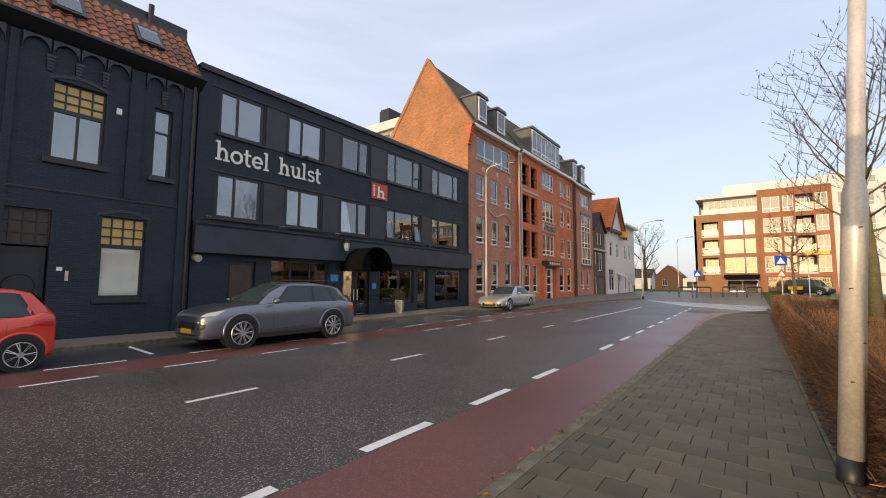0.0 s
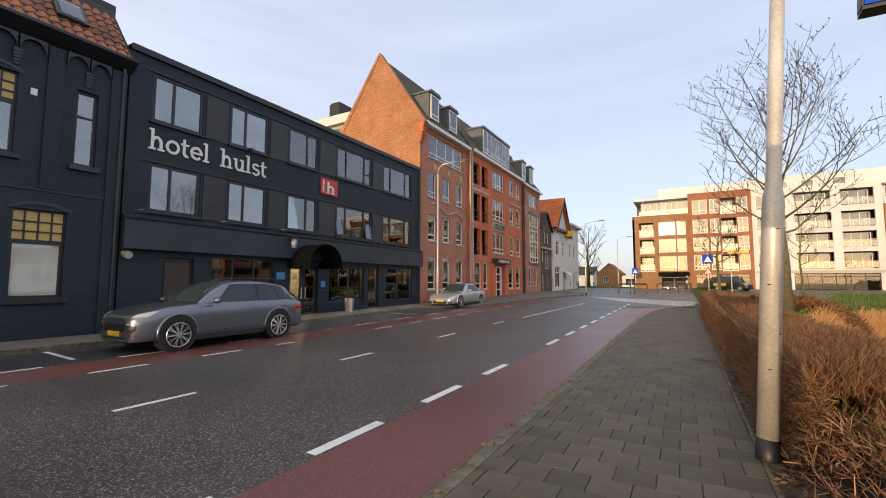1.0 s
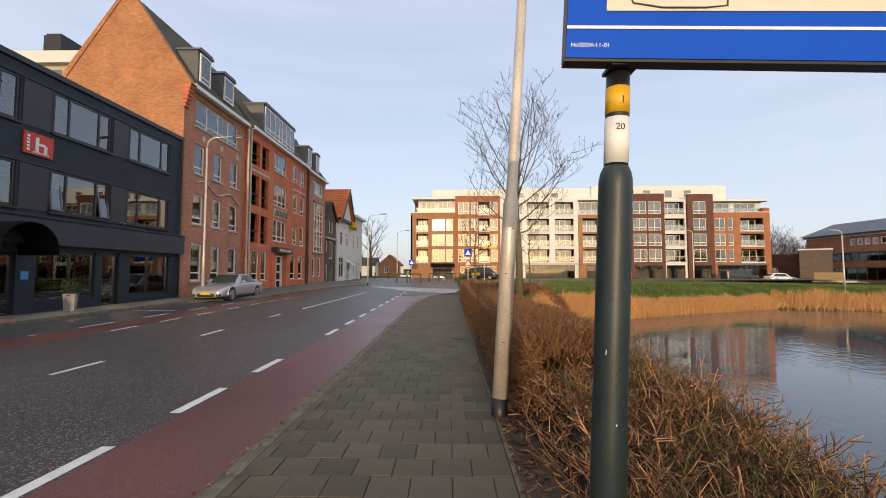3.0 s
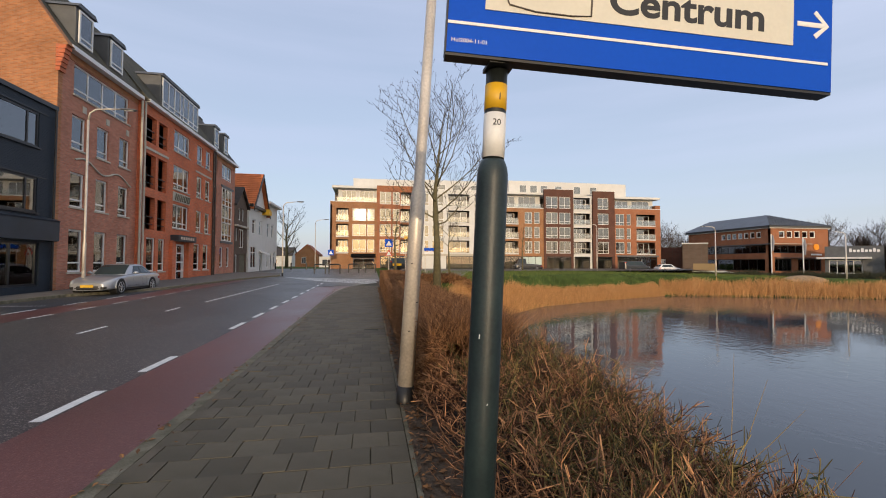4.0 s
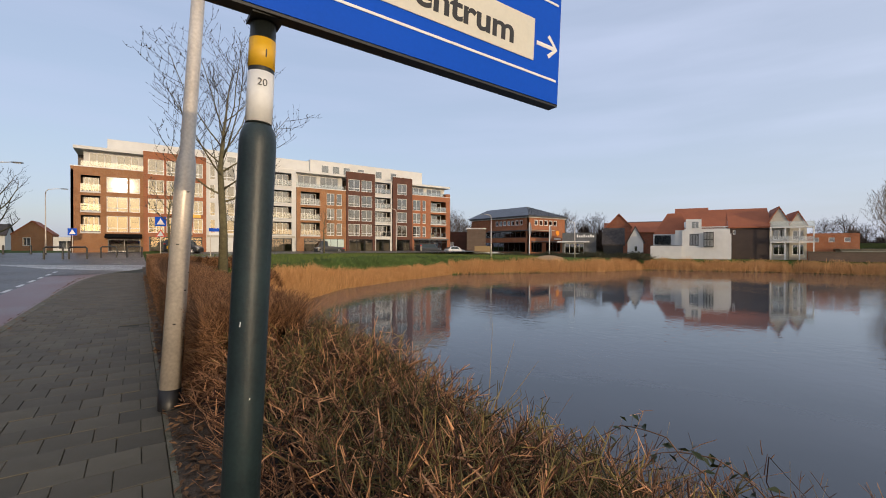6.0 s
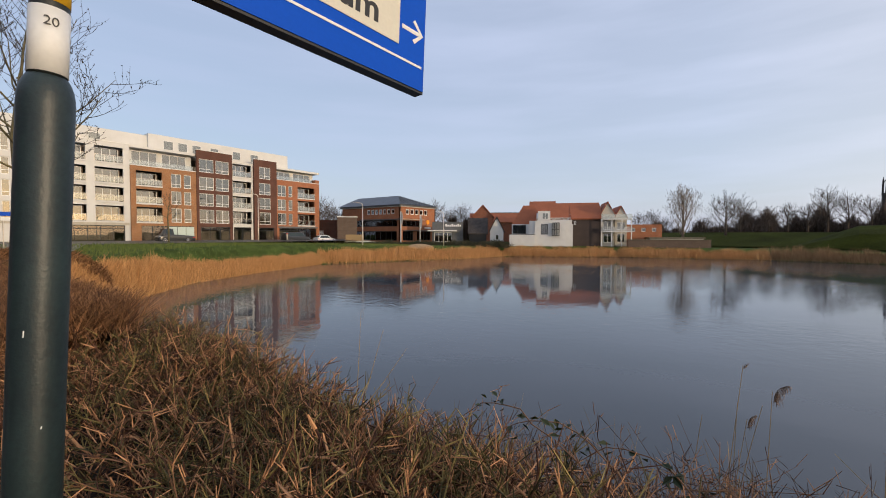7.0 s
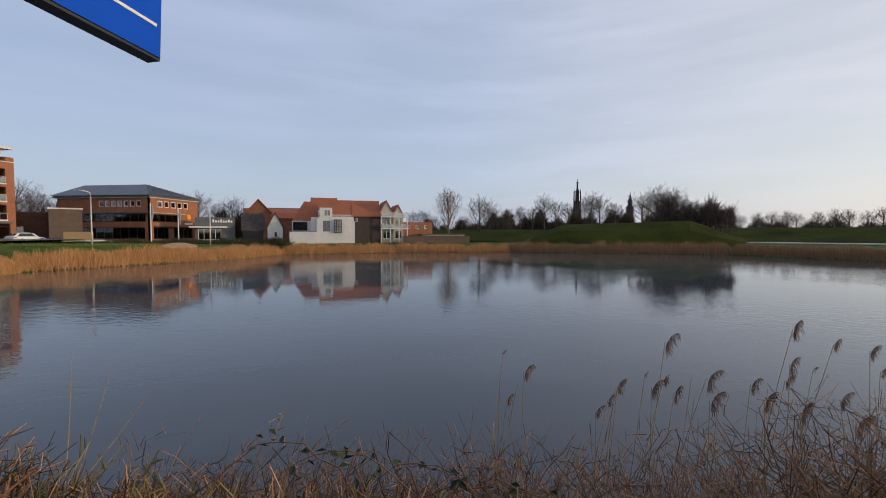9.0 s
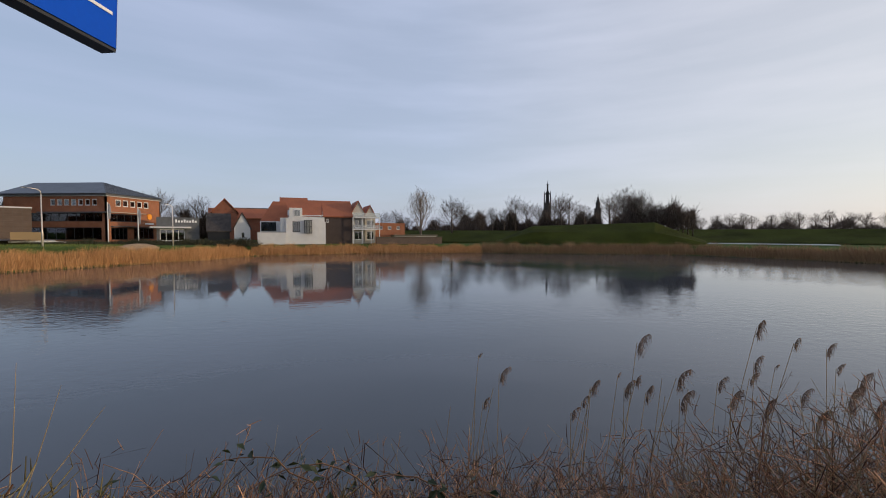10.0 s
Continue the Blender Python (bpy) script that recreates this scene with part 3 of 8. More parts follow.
def strands(name, roots, tips, width, material, bend=None, segs=3, sides=3, taper=0.35, kind="stuff", parent=None):
    """Many thin stems from roots to tips, bowed by bend, as one mesh."""
    n = len(roots)
    s = np.linspace(0, 1, segs + 1)
    bend = np.zeros((n, 3)) if bend is None else bend
    pts = roots[:, None] + (tips - roots)[:, None] * s[None, :, None] + bend[:, None] * (s * (1 - s) * 4)[None, :, None]
    d = tips - roots
    d /= np.linalg.norm(d, axis=1)[:, None] + 1e-9
    u = np.cross(d, np.random.normal(size=(n, 3)))
    u /= np.linalg.norm(u, axis=1)[:, None] + 1e-9
    w = np.cross(d, u)
    r = (np.broadcast_to(width, (n,))[:, None] * (1 - (1 - taper) * s[None, :]))[:, :, None]
    ring = []
    for k in range(sides):
        a = 2 * math.pi * k / sides
        ring.append(pts + r * (math.cos(a) * u + math.sin(a) * w)[:, None])
    v = np.stack(ring, axis=2).reshape(-1, 3)
    idx = np.arange(n * (segs + 1) * sides).reshape(n, segs + 1, sides)
    faces = []
    for k in range(sides if sides > 2 else 1):
        k2 = (k + 1) % sides
        faces.append(np.stack([idx[:, :-1, k], idx[:, :-1, k2], idx[:, 1:, k2], idx[:, 1:, k]], axis=-1).reshape(-1, 4))
    f = np.concatenate(faces)
    me = bpy.data.meshes.new(name)
    me.vertices.add(len(v))
    me.vertices.foreach_set("co", v.astype(np.float32).ravel())
    me.loops.add(f.size)
    me.loops.foreach_set("vertex_index", f.astype(np.int32).ravel())
    me.polygons.add(len(f))
    me.polygons.foreach_set("loop_start", np.arange(0, f.size, 4, dtype=np.int32))
    me.polygons.foreach_set("loop_total", np.full(len(f), 4, dtype=np.int32))
    me.materials.append(M[material])
    me.update()
    me.validate()
    ob = new(name, me)
    if parent is not None:
        ob.parent = parent
        ob.location = -base_of(parent)
    return ob


# ---- ground, pond and road ----
POND = np.array([(3.9, -62), (3.7, -20), (3.7, 0), (3.9, 12), (4.6, 20), (6.4, 26), (10, 30.5), (15.8, 37), (24.6, 42), (37.7, 48), (45, 45.5), (61, 39), (73, 38), (84, 20),
                 (88.5, -3), (84, -43), (70, -53), (45, -70), (20, -75)], float)
WATER = -2.5


def pond_distance(p):
    """Metres outside (positive) or inside (negative) the water's edge."""
    a, b = POND, np.roll(POND, -1, axis=0)
    best, inside = np.full(len(p), 1e9), np.zeros(len(p), bool)
    for (x0, y0), (x1, y1) in zip(a, b):
        e = np.array([x1 - x0, y1 - y0])
        t = np.clip(((p - (x0, y0)) @ e) / (e @ e), 0, 1)
        best = np.minimum(best, np.hypot(*(p - (np.array([x0, y0]) + t[:, None] * e)).T))
        hit = ((y0 > p[:, 1]) != (y1 > p[:, 1])) & (p[:, 0] < (x1 - x0) * (p[:, 1] - y0) / (y1 - y0 + 1e-12) + x0)
        inside ^= hit
    return np.where(inside, -best, best)


def smooth_step(a, b, x):
    t = np.clip((x - a) / (b - a), 0, 1)
    return t * t * (3 - 2 * t)


def ground_z(p):
    p = np.asarray(p, float).reshape(-1, 2)
    g = 0.0115 * np.clip(p[:, 1] - 8, 0, 70) - 0.75 * smooth_step(20, 70, p[:, 0]) - 0.09 + 0.15 * smooth_step(0.5, 1.0, p[:, 0]) * (1 - smooth_step(2, 4, p[:, 0]))
    sd = pond_distance(p)
    wide = 2.4 + 2.6 * smooth_step(8, 25, p[:, 0])
    k = smooth_step(-0.2, 1.0, sd / wide)
    return np.where(sd > 0, WATER - 0.05 + (g - WATER + 0.05) * k, np.maximum(WATER - 1.2, WATER - 0.05 + sd * 0.5))


gx = np.concatenate([[-2500, -800, -300, -120, -60, -34, -22, -16], np.arange(-14, 0, 2), np.arange(0, 14, 0.4), np.arange(14, 100, 2.5), [105, 115, 130, 150, 180, 240, 400, 800, 2500]])
gy = np.concatenate([[-2500, -800, -300, -160, -120, -100], np.arange(-90, -12, 4), np.arange(-12, 50, 0.8), np.arange(50, 100, 2.5), [105, 120, 140, 180, 260, 500, 1000, 2500]])
XX, YY = np.meshgrid(gx, gy)
ZZ = ground_z(np.stack([XX.ravel(), YY.ravel()], 1)).reshape(XX.shape)
gb = bmesh.new()
strip(gb, [[(x, y, z) for x, y, z in zip(a, b, c)] for a, b, c in zip(XX, YY, ZZ)])
tagged(part("ground", gb, "grass_ground", smooth=True), "winter grass bank sloping down to the pond", "ground", kind="structure")
wb = bmesh.new()
strip(wb, [[(-2, -90, WATER), (100, -90, WATER)], [(-2, 60, WATER), (100, 60, WATER)]])
tagged(part("water", wb, "water"), "still dark pond water with soft ripples", "water", kind="structure")

YS = [-45, -30, -15, 0, 8, 14, 20, 24, 28, 32, 38, 46, 56, 66]


def lane(name, x_of, material, lift, label, ys=YS, category="road"):
    """A strip of road between two lines in plan."""
    bm = strip(bmesh.new(), [[(a, y, gz(y) + lift), (b, y, gz(y) + lift)] for y in ys for a, b in (x_of(y),)])
    return tagged(part(name, bm, material), label, category, kind="structure")


def kerb_left(y):
    return float(np.interp(y, [-45, 17, 19.5, 22, 24, 28, 33.5, 37.5, 41, 46, 56, 66], [-13.2, -13.2, -13.0, -11.6, -10.95, -10.7, -10.2, -9.5, -8.5, -9.5, -20, -60]))


def kerb_right(y):
    return float(np.interp(y, [-45, 10, 16, 20, 23, 25, 27, 29, 33], [-1.78, -1.78, -1.74, -1.6, -1.25, -0.6, 0.4, 2.0, 6.0]))


FINE = [-45, -30, -15, 0, 6, 10, 14, 17, 18, 19.5, 20.7, 22, 23, 24, 25, 26, 27, 28, 29, 31, 33.5, 35.5, 37.5, 39, 41, 43, 46, 50, 56, 61, 66, 72]
lane("road_asphalt", lambda y: (-9.45 if y < 22 else max(kerb_left(y), -9.45 - 0.0 * y), -3.15 if y < 26 else min(kerb_right(y), 60)), "asphalt", 0.0, "grey chip-sealed asphalt road with pale worn grit", FINE[:21])
lane("road_asphalt_far", lambda y: (kerb_left(y), 60.0 if y > 58 else float(np.interp(y, [33.5, 40, 58], [6, 9, 14]))), "asphalt", 0.0, "grey asphalt junction beyond the bend", [y for y in FINE if y >= 33.5])
lane("cycle_lane_near", lambda y: (-3.15, kerb_right(y)), "red_asphalt", 0.0, "dull red asphalt cycle lane beside the kerb", [y for y in FINE if y <= 26])
lane("cycle_lane_far", lambda y: (max(-10.8, kerb_left(y)), -9.45), "red_asphalt", 0.0, "dull red asphalt cycle lane beside the parking bays", [y for y in FINE if y <= 33.5])
lane("parking_strip", lambda y: (kerb_left(y), max(-10.8, kerb_left(y) + 0.01)), "asphalt_old", 0.0, "dark asphalt parking strip along the far kerb", [y for y in FINE if y <= 25])
# pavements and kerbs
pv = bmesh.new()
strip(pv, [[(-15.2 if y < 49 else -22, y, gz(y) + 0.13), (kerb_left(y) - 0.14, y, gz(y) + 0.12)] for y in [v for v in FINE if v <= 50]])
tagged(part("pavement_west", pv, "paving"), "grey-brown paved footway before the buildings", "pavement", kind="structure")


def kerb_line(name, side, ys, w, label):
    bm = bmesh.new()
    rows = []
    for y in ys:
        k = kerb_left(y) if side < 0 else kerb_right(y)
        rows.append([(k, y, gz(y) - 0.03), (k, y, gz(y) + 0.11), (k + side * 0.02, y, gz(y) + 0.125), (k + side * w, y, gz(y) + 0.125), (k + side * w, y, gz(y) - 0.05)])
    strip(bm, rows)
    bmesh.ops.recalc_face_normals(bm, faces=bm.faces)
    return tagged(part(name, bm, "kerb"), label, "kerb", kind="structure")


kerb_line("kerb_west", -1, [v for v in FINE if v <= 46], 0.14, "mossy concrete kerb along the parking strip")
kerb_line("kerb_east", 1, [v for v in FINE if v <= 29], 0.15, "mossy concrete kerb beside the red cycle lane")
gut = strip(bmesh.new(), [[(kerb_right(y) - 0.11 + 0.02 * math.sin(7 * y), y, gz(y) + 0.003), (kerb_right(y) - 0.002, y, gz(y) + 0.012)] for y in sorted({*np.arange(-6, 16, 0.25).tolist(), *[v for v in FINE if 16 <= v <= 29]})])
tagged(part("gutter", gut, "gutter"), "dark wet gutter line with moss at the kerb foot", "gutter", kind="structure")
bed = strip(bmesh.new(), [[(kerb_right(y) + 0.15, y, gz(y) + 0.112), (0.42 if y < 24 else 0.42 + (y - 24) * 1.0, y, gz(y) + 0.112)] for y in [v for v in FINE if v <= 29]])
pavement = tagged(part("pavement", bed, "joint"), "narrow footway of worn square concrete tiles", "pavement", kind="structure")
edge = strip(bmesh.new(), [[(0.42, y, gz(y) - 0.05), (0.42, y, gz(y) + 0.127), (0.455, y, gz(y) + 0.127), (0.455, y, gz(y) - 0.05)] for y in [v for v in FINE if v <= 24]])
bmesh.ops.recalc_face_normals(edge, faces=edge.faces)
tagged(part("edging", edge, "kerb"), "thin concrete edging between footway and hedge", "edging", kind="structure")
soil = strip(bmesh.new(), [[(0.455, y, gz(y) + 0.125), (1.1, y, gz(y) + 0.15), (1.9, y, gz(y) + 0.06), (2.6, y, gz(y) - 0.6)] for y in [v for v in FINE if v <= 29]])
tagged(part("hedge_soil", soil, "earth"), "bare earth with leaf litter under the hedge", "soil", kind="structure")


def dash(y0, y1, x, w, name="lane_dash", x1=None):
    x1 = x if x1 is None else x1
    bm = bmesh.new()
    strip(bm, [[(a - w / 2, y, gz(y) + 0.004), (a + w / 2, y, gz(y) + 0.004)] for a, y in ((x, y0), (x1, y1))])
    o = tagged(part(name, bm, "marking"), "worn white painted road line", "road line", "painted road lines", "structure")
    return o


for k in range(-6, 14):
    dash(1.53 + 2.02 * k, 1.53 + 2.02 * k + 1.07, -3.25, 0.13)
for k in range(-3, 12):
    dash(0.06 + 2.03 * k, 0.06 + 2.03 * k + 1.0, -9.42, 0.09)
for k in range(-2, 4):
    dash(2.29 - 1.05 + 4.1 * k, 2.29 + 4.1 * k, -6.44, 0.10)
dash(16.5, 28.5, -6.3, 0.1, "centre_line", -6.0)
for k in range(0, 8):
    dash(0.6 + 2.55 * k, 1.9 + 2.55 * k, -10.83, 0.10, "parking_line")
for y in (2.6, 15.8):
    b = strip(bmesh.new(), [[(-13.1, y, gz(y) + 0.004), (-13.1, y + 0.1, gz(y) + 0.004)], [(-11.3, y - 0.1, gz(y) + 0.004), (-11.3, y, gz(y) + 0.004)]])
    bmesh.ops.recalc_face_normals(b, faces=b.faces)
    tagged(part("bay_line", b, "marking"), "white painted parking bay line", "road line", "painted road lines", "structure")
for k in range(7):
    x0, y0, x1, y1 = -7.5 + 0.55 * k, 38.3 - 1.05 * k, 0.6, 33.0 - 0.95 * k
    b = strip(bmesh.new(), [[(x0, y0, gz(y0) + 0.006), (x0, y0 + 0.5, gz(y0) + 0.006)], [(x1, y1, gz(y1) + 0.006), (x1, y1 + 0.5, gz(y1) + 0.006)]])
    bmesh.ops.recalc_face_normals(b, faces=b.faces)
    tagged(part("zebra_stripe", b, "marking"), "white stripe of the zebra crossing", "zebra stripe", "zebra crossing stripes", "structure")


# ---- west side: dark house, hotel, brick flats ----
FX = -15.0


def text_part(body, size, m, material, parent, name, depth=0.02, align="LEFT", width=None, bold=0.0):
    cu = bpy.data.curves.new(name, "FONT")
    cu.body, cu.size, cu.extrude, cu.align_x, cu.offset = body, size, depth, align, bold
    tmp = new(name, cu)
    dg = bpy.context.evaluated_depsgraph_get()
    me = bpy.data.meshes.new_from_object(tmp.evaluated_get(dg))
    bpy.data.objects.remove(tmp)
    if width:
        xs = [v.co.x for v in me.vertices]
        k = width / (max(xs) - min(xs))
        for v in me.vertices:
            v.co.x *= k
    me.materials.clear()
    me.materials.append(M[material])
    ob = new(name, me)
    ob.parent = parent
    ob.matrix_basis = Matrix.Translation(-base_of(parent)) @ m
    return ob


def roof_tiles(parent, m, length, run, tile_w=0.26, tile_h=0.34, name="roof_tile", material="roof_orange", stuff=True):
    """Rows of lapped pantiles on a slope: local x along the eave, local y up the slope."""
    bm = bmesh.new()
    for j in range(int(run / tile_h)):
        for i in range(int(length / tile_w)):
            x, y = i * tile_w, j * tile_h
            p = [(x, y, 0.045), (x + tile_w * 0.35, y, 0.085), (x + tile_w * 0.75, y, 0.03), (x + tile_w, y, 0.045)]
            q = [(a, y + tile_h + 0.03, c - 0.03) for a, b, c in p]
            lo, hi = [bm.verts.new(m @ Vector(c)) for c in p], [bm.verts.new(m @ Vector(c)) for c in q]
            un = [bm.verts.new(m @ Vector((a, b, c - 0.025))) for a, b, c in p]
            for k in range(3):
                bm.faces.new((lo[k], lo[k + 1], hi[k + 1], hi[k]))
                bm.faces.new((un[k], un[k + 1], lo[k + 1], lo[k]))
    ob = part(name, bm, material, parent)
    ob["kind"] = "stuff"
    return ob


# dark house with arched frieze
hs = thing("dark_townhouse", (FX, 0.2, 0.1), "dark navy painted brick townhouse with tiled roof", "house")
m = face_pose(FX, -4.2, "east")
V = lambda y: y + 4.2
holes = [(V(1.15), V(2.31), 4.95, 7.1), (V(3.53), V(4.05), 4.95, 7.15), (V(2.39), V(3.5), 1.2, 3.55), (V(0.3), V(1.33), 0.15, 3.55), (V(-2.6), V(-1.4), 1.2, 3.55), (V(-2.6), V(-1.4), 4.95, 7.1)]
wall("wall", hs, m, 8.95, -0.1, 8.5, holes, "navy_brick")
shell(hs, -24, FX, -4.2, 4.75, -0.1, 8.5, ("east",), "navy_brick")
for u0, u1, z0, z1 in holes[:1] + holes[2:3] + holes[4:]:
    window(hs, m, u0, u1, z0, z0 + (z1 - z0) * 0.64, (1, 1) if z0 > 3 else (1,), (1,), "navy_frame", "glass" if z0 > 3 else "glass_clear", blind="curtain" if z0 > 3 else "blind_white")
    window(hs, m, u0, u1, z0 + (z1 - z0) * 0.64, z1, (1, 1, 1, 1), (1, 1, 1.2), "navy_frame", "yellow_glass", bar=0.045, name="top_light")
    part("sill", box(bmesh.new(), u0 - 0.12, u1 + 0.12, -0.09, 0.1, z0 - 0.14, z0 - 0.005, m), "navy_frame", hs)
    # segmental brick arch over the opening
    n, r = 10, 0.09
    f = lambda a, up: (u0 - 0.1 + (u1 - u0 + 0.2) * a, z1 - 0.02 + 0.16 * math.sin(math.pi * a) + up)
    bm = prism(bmesh.new(), [f(k / n, 0) for k in range(n + 1)] + [f(1 - k / n, r) for k in range(n + 1)], m @ Matrix.Translation((0, -0.022, 0)), m @ Matrix.Translation((0, 0.02, 0)))
    part("window_arch", bm, "navy", hs)
window(hs, m, *holes[1], (1,), (1.9, 1), "navy_frame", "glass", blind="curtain")
part("sill", box(bmesh.new(), holes[1][0] - 0.1, holes[1][1] + 0.1, -0.12, 0.1, 4.8, 4.945, m), "navy", hs)
door = part("door", box(bmesh.new(), V(0.34), V(1.29), 0.12, 0.17, 0.15, 2.55, m), "black", hs, "black panelled front door with iron grille")
for a, b, c, d in ((0.45, 1.18, 0.3, 1.05), (0.45, 1.18, 1.2, 2.35)):
    part("door_panel", box(bmesh.new(), V(a), V(b), 0.095, 0.125, c, d, m), "navy_frame", door)
part("grille", tube(bmesh.new(), [m @ Vector((V(0.815) + 0.3 * math.cos(q * 0.2094), 0.09, 1.55 + 0.3 * math.sin(q * 0.2094))) for q in range(31)], 0.018, 6), "black", door)
window(hs, m, V(0.3), V(1.33), 2.6, 3.55, (1, 1, 1, 1), (1, 1, 1), "navy_frame", "wood", bar=0.04, name="top_light")
# pilasters and corbel arches
for a, b in ((-4.2, -3.75), (0.25, 0.42), (2.85, 3.2), (4.32, 4.72)):
    part("pilaster", box(bmesh.new(), V(a), V(b), -0.07, 0.0, 4.12 if a > 0.3 and a < 3 else -0.1, 8.1, m), "navy_brick", hs)
part("string_course", box(bmesh.new(), 0, 8.95, -0.03, 0.0, 4.06, 4.12, m), "navy_frame", hs)
for c0, c1, n in ((-3.7, 0.2, 5), (0.45, 2.82, 4), (3.22, 4.3, 2)):
    w = (c1 - c0) / n
    for k in range(n):
        mid = V(c0 + w * (k + 0.5))
        bm = prism(bmesh.new(), [(mid - w * 0.46 * math.cos(math.pi * q / 8), 7.72 + 0.34 * math.sin(math.pi * q / 8)) for q in range(9)] + [(mid + w * 0.46, 8.12), (mid - w * 0.46, 8.12)], m @ Matrix.Translation((0, -0.10, 0)), m)
        part("frieze_arch", bm, "navy", hs)
        if k:
            bm = bmesh.new()
            for q in range(5):
                box(bm, V(c0 + w * k) - 0.09 + 0.008 * q, V(c0 + w * k) + 0.09 - 0.008 * q, -0.11 + 0.018 * q, 0.0, 7.62 - 0.085 * q, 7.70 - 0.085 * q, m)
            part("corbel", bm, "navy", hs)
part("gutter", prism(bmesh.new(), [(-0.42, 8.42), (0.02, 8.12), (0.3, 8.12), (0.3, 8.5), (-0.42, 8.5)], pose(FX, -4.4, 0, 0, 0, 180), pose(FX, 4.85, 0, 0, 0, 180)), "navy_frame", hs)
rm = Matrix.Translation((FX + 0.25, -4.4, 8.5)) @ Matrix(((0, -0.62, 0.78, 0), (1, 0, 0, 0), (0, 0.78, 0.62, 0), (0, 0, 0, 1)))
part("roof", box(bmesh.new(), 0, 9.2, 0, 2.9, -0.12, 0.02, rm), "roof_dark", hs)
roof_tiles(hs, rm, 9.2, 2.7)
part("ridge_parapet", box(bmesh.new(), FX - 3.2, FX - 1.5, -4.4, 4.9, 10.4, 10.95), "navy", hs)
part("vent_pipe", tube(bmesh.new(), [(FX - 1.4, 3.7, 10.2), (FX - 1.4, 3.7, 11.2)], 0.09), "black", hs)
for a in (1.0, 3.0, -2.2):
    sk = part("skylight", box(bmesh.new(), a + 4.4, a + 5.15, 0.75, 1.75, 0.03, 0.16, rm), "navy_frame", hs, "dark framed roof skylight")
    part("pane", box(bmesh.new(), a + 4.5, a + 5.05, 0.85, 1.65, 0.165, 0.175, rm), "glass_flat", sk)
part("vent_grille", box(bmesh.new(), V(2.55), V(2.68), -0.03, 0, 6.6, 6.78, m), "white", hs)
part("number_plate", box(bmesh.new(), V(1.5), V(1.62), -0.02, 0, 1.95, 2.05, m), "white", hs)
part("letter_slot", box(bmesh.new(), V(1.68), V(1.75), -0.03, 0, 1.68, 1.95, m), "galv", hs)
part("downpipe", tube(bmesh.new(), [(FX + 0.09, 4.62, 8.2), (FX + 0.09, 4.62, 0.1)], 0.05), "navy_frame", hs)

# pale flats behind the hotel
rb = thing("rear_flats", (-33, 34, 0.1), "pale roofed flats with a dark chimney behind the hotel", "flats")
part("wall", box(bmesh.new(), -40, -30, 32.3, 42, 0, 18.9), "stone", rb)
part("roof_slab", box(bmesh.new(), -40.4, -29.6, 31.8, 42.4, 18.9, 19.9), "white_wall", rb)
ch = part("chimney", box(bmesh.new(), -34.7, -33.2, 33.0, 36.0, 19.9, 21.9), "black", rb, "dark chimney box")
bmesh_cap = box(bmesh.new(), -34.6, -33.3, 33.1, 35.9, 21.9, 22.1)
part("cap", bmesh_cap, "black", ch)
for x in (-37.0, -35.0, -33.0, -31.4):
    part("window", box(bmesh.new(), x - 0.7, x + 0.7, 32.26, 32.3, 16.6, 18.5), "glass_flat", rb)

# hotel
ht = thing("hotel", (FX, 13.2, 0.1), "three-storey dark navy painted hotel with flat roof", "hotel")
m = face_pose(FX, 4.8, "east")
V = lambda y: y - 4.8
COLS = [(5.5, 7.17, (1, 1.5)), (8.22, 9.93, (1, 1.5)), (11.0, 12.72, (1.5, 0.9)), (13.97, 16.7, (0.8, 1.6, 0.7)), (17.75, 20.6, (0.8, 1.7, 0.7))]
up = [(V(a), V(b), 6.9, 8.5, c) for a, b, c in COLS] + [(V(a), V(b), 3.92, 5.5, c) for a, b, c in COLS]
gf = [(V(6.04), V(7.09), 0.13, 2.45), (V(7.7), V(10.45), 1.0, 2.58), (V(11.2), V(12.9), 0.13, 2.35), (V(13.6), V(16.2), 0.6, 2.45), (V(16.5), V(17.45), 0.13, 2.52), (V(18.1), V(20.85), 0.58, 2.55)]
wall("wall", ht, m, 16.85, -0.1, 9.1, [u[:4] for u in up] + gf, "navy_brick")
shell(ht, -27, FX, 4.8, 21.65, -0.1, 9.1, ("east",), "navy_brick", roof="black")
part("ceiling_slab", box(bmesh.new(), -26.7, FX - 0.3, 5.1, 21.35, 3.2, 3.5), "room", ht)
part("ceiling_slab", box(bmesh.new(), -26.7, FX - 0.3, 5.1, 21.35, 6.1, 6.4), "room", ht)
part("room_partition", box(bmesh.new(), -19.2, -19.0, 5.1, 21.35, 0.05, 9.0), "stone", ht)
# unseen wall added to block the entrance light from the left window
part("room_partition", box(bmesh.new(), -18.99, FX - 0.31, 10.7, 10.85, 0.06, 3.19), "room", ht)
part("parapet_trim", box(bmesh.new(), 0, 16.85, -0.09, 0.3, 8.98, 9.18, m), "navy_frame", ht)
for z0 in (8.5, 5.5):
    part("head_band", box(bmesh.new(), 0.45, 16.3, -0.03, 0.0, z0 + 0.03, z0 + 0.08, m), "navy_frame", ht)
for (a, b, z0, z1, c) in up:
    tilt = b > 9 and z0 < 4
    window(ht, m, a, b, z0, z1, c, (1,), "navy_frame", "glass", bar=0.09, inset=0.03, blind=None if tilt else "curtain")
    part("sill", box(bmesh.new(), a - 0.08, b + 0.08, -0.09, 0.03, z0 - 0.08, z0 - 0.004, m), "navy_frame", ht)
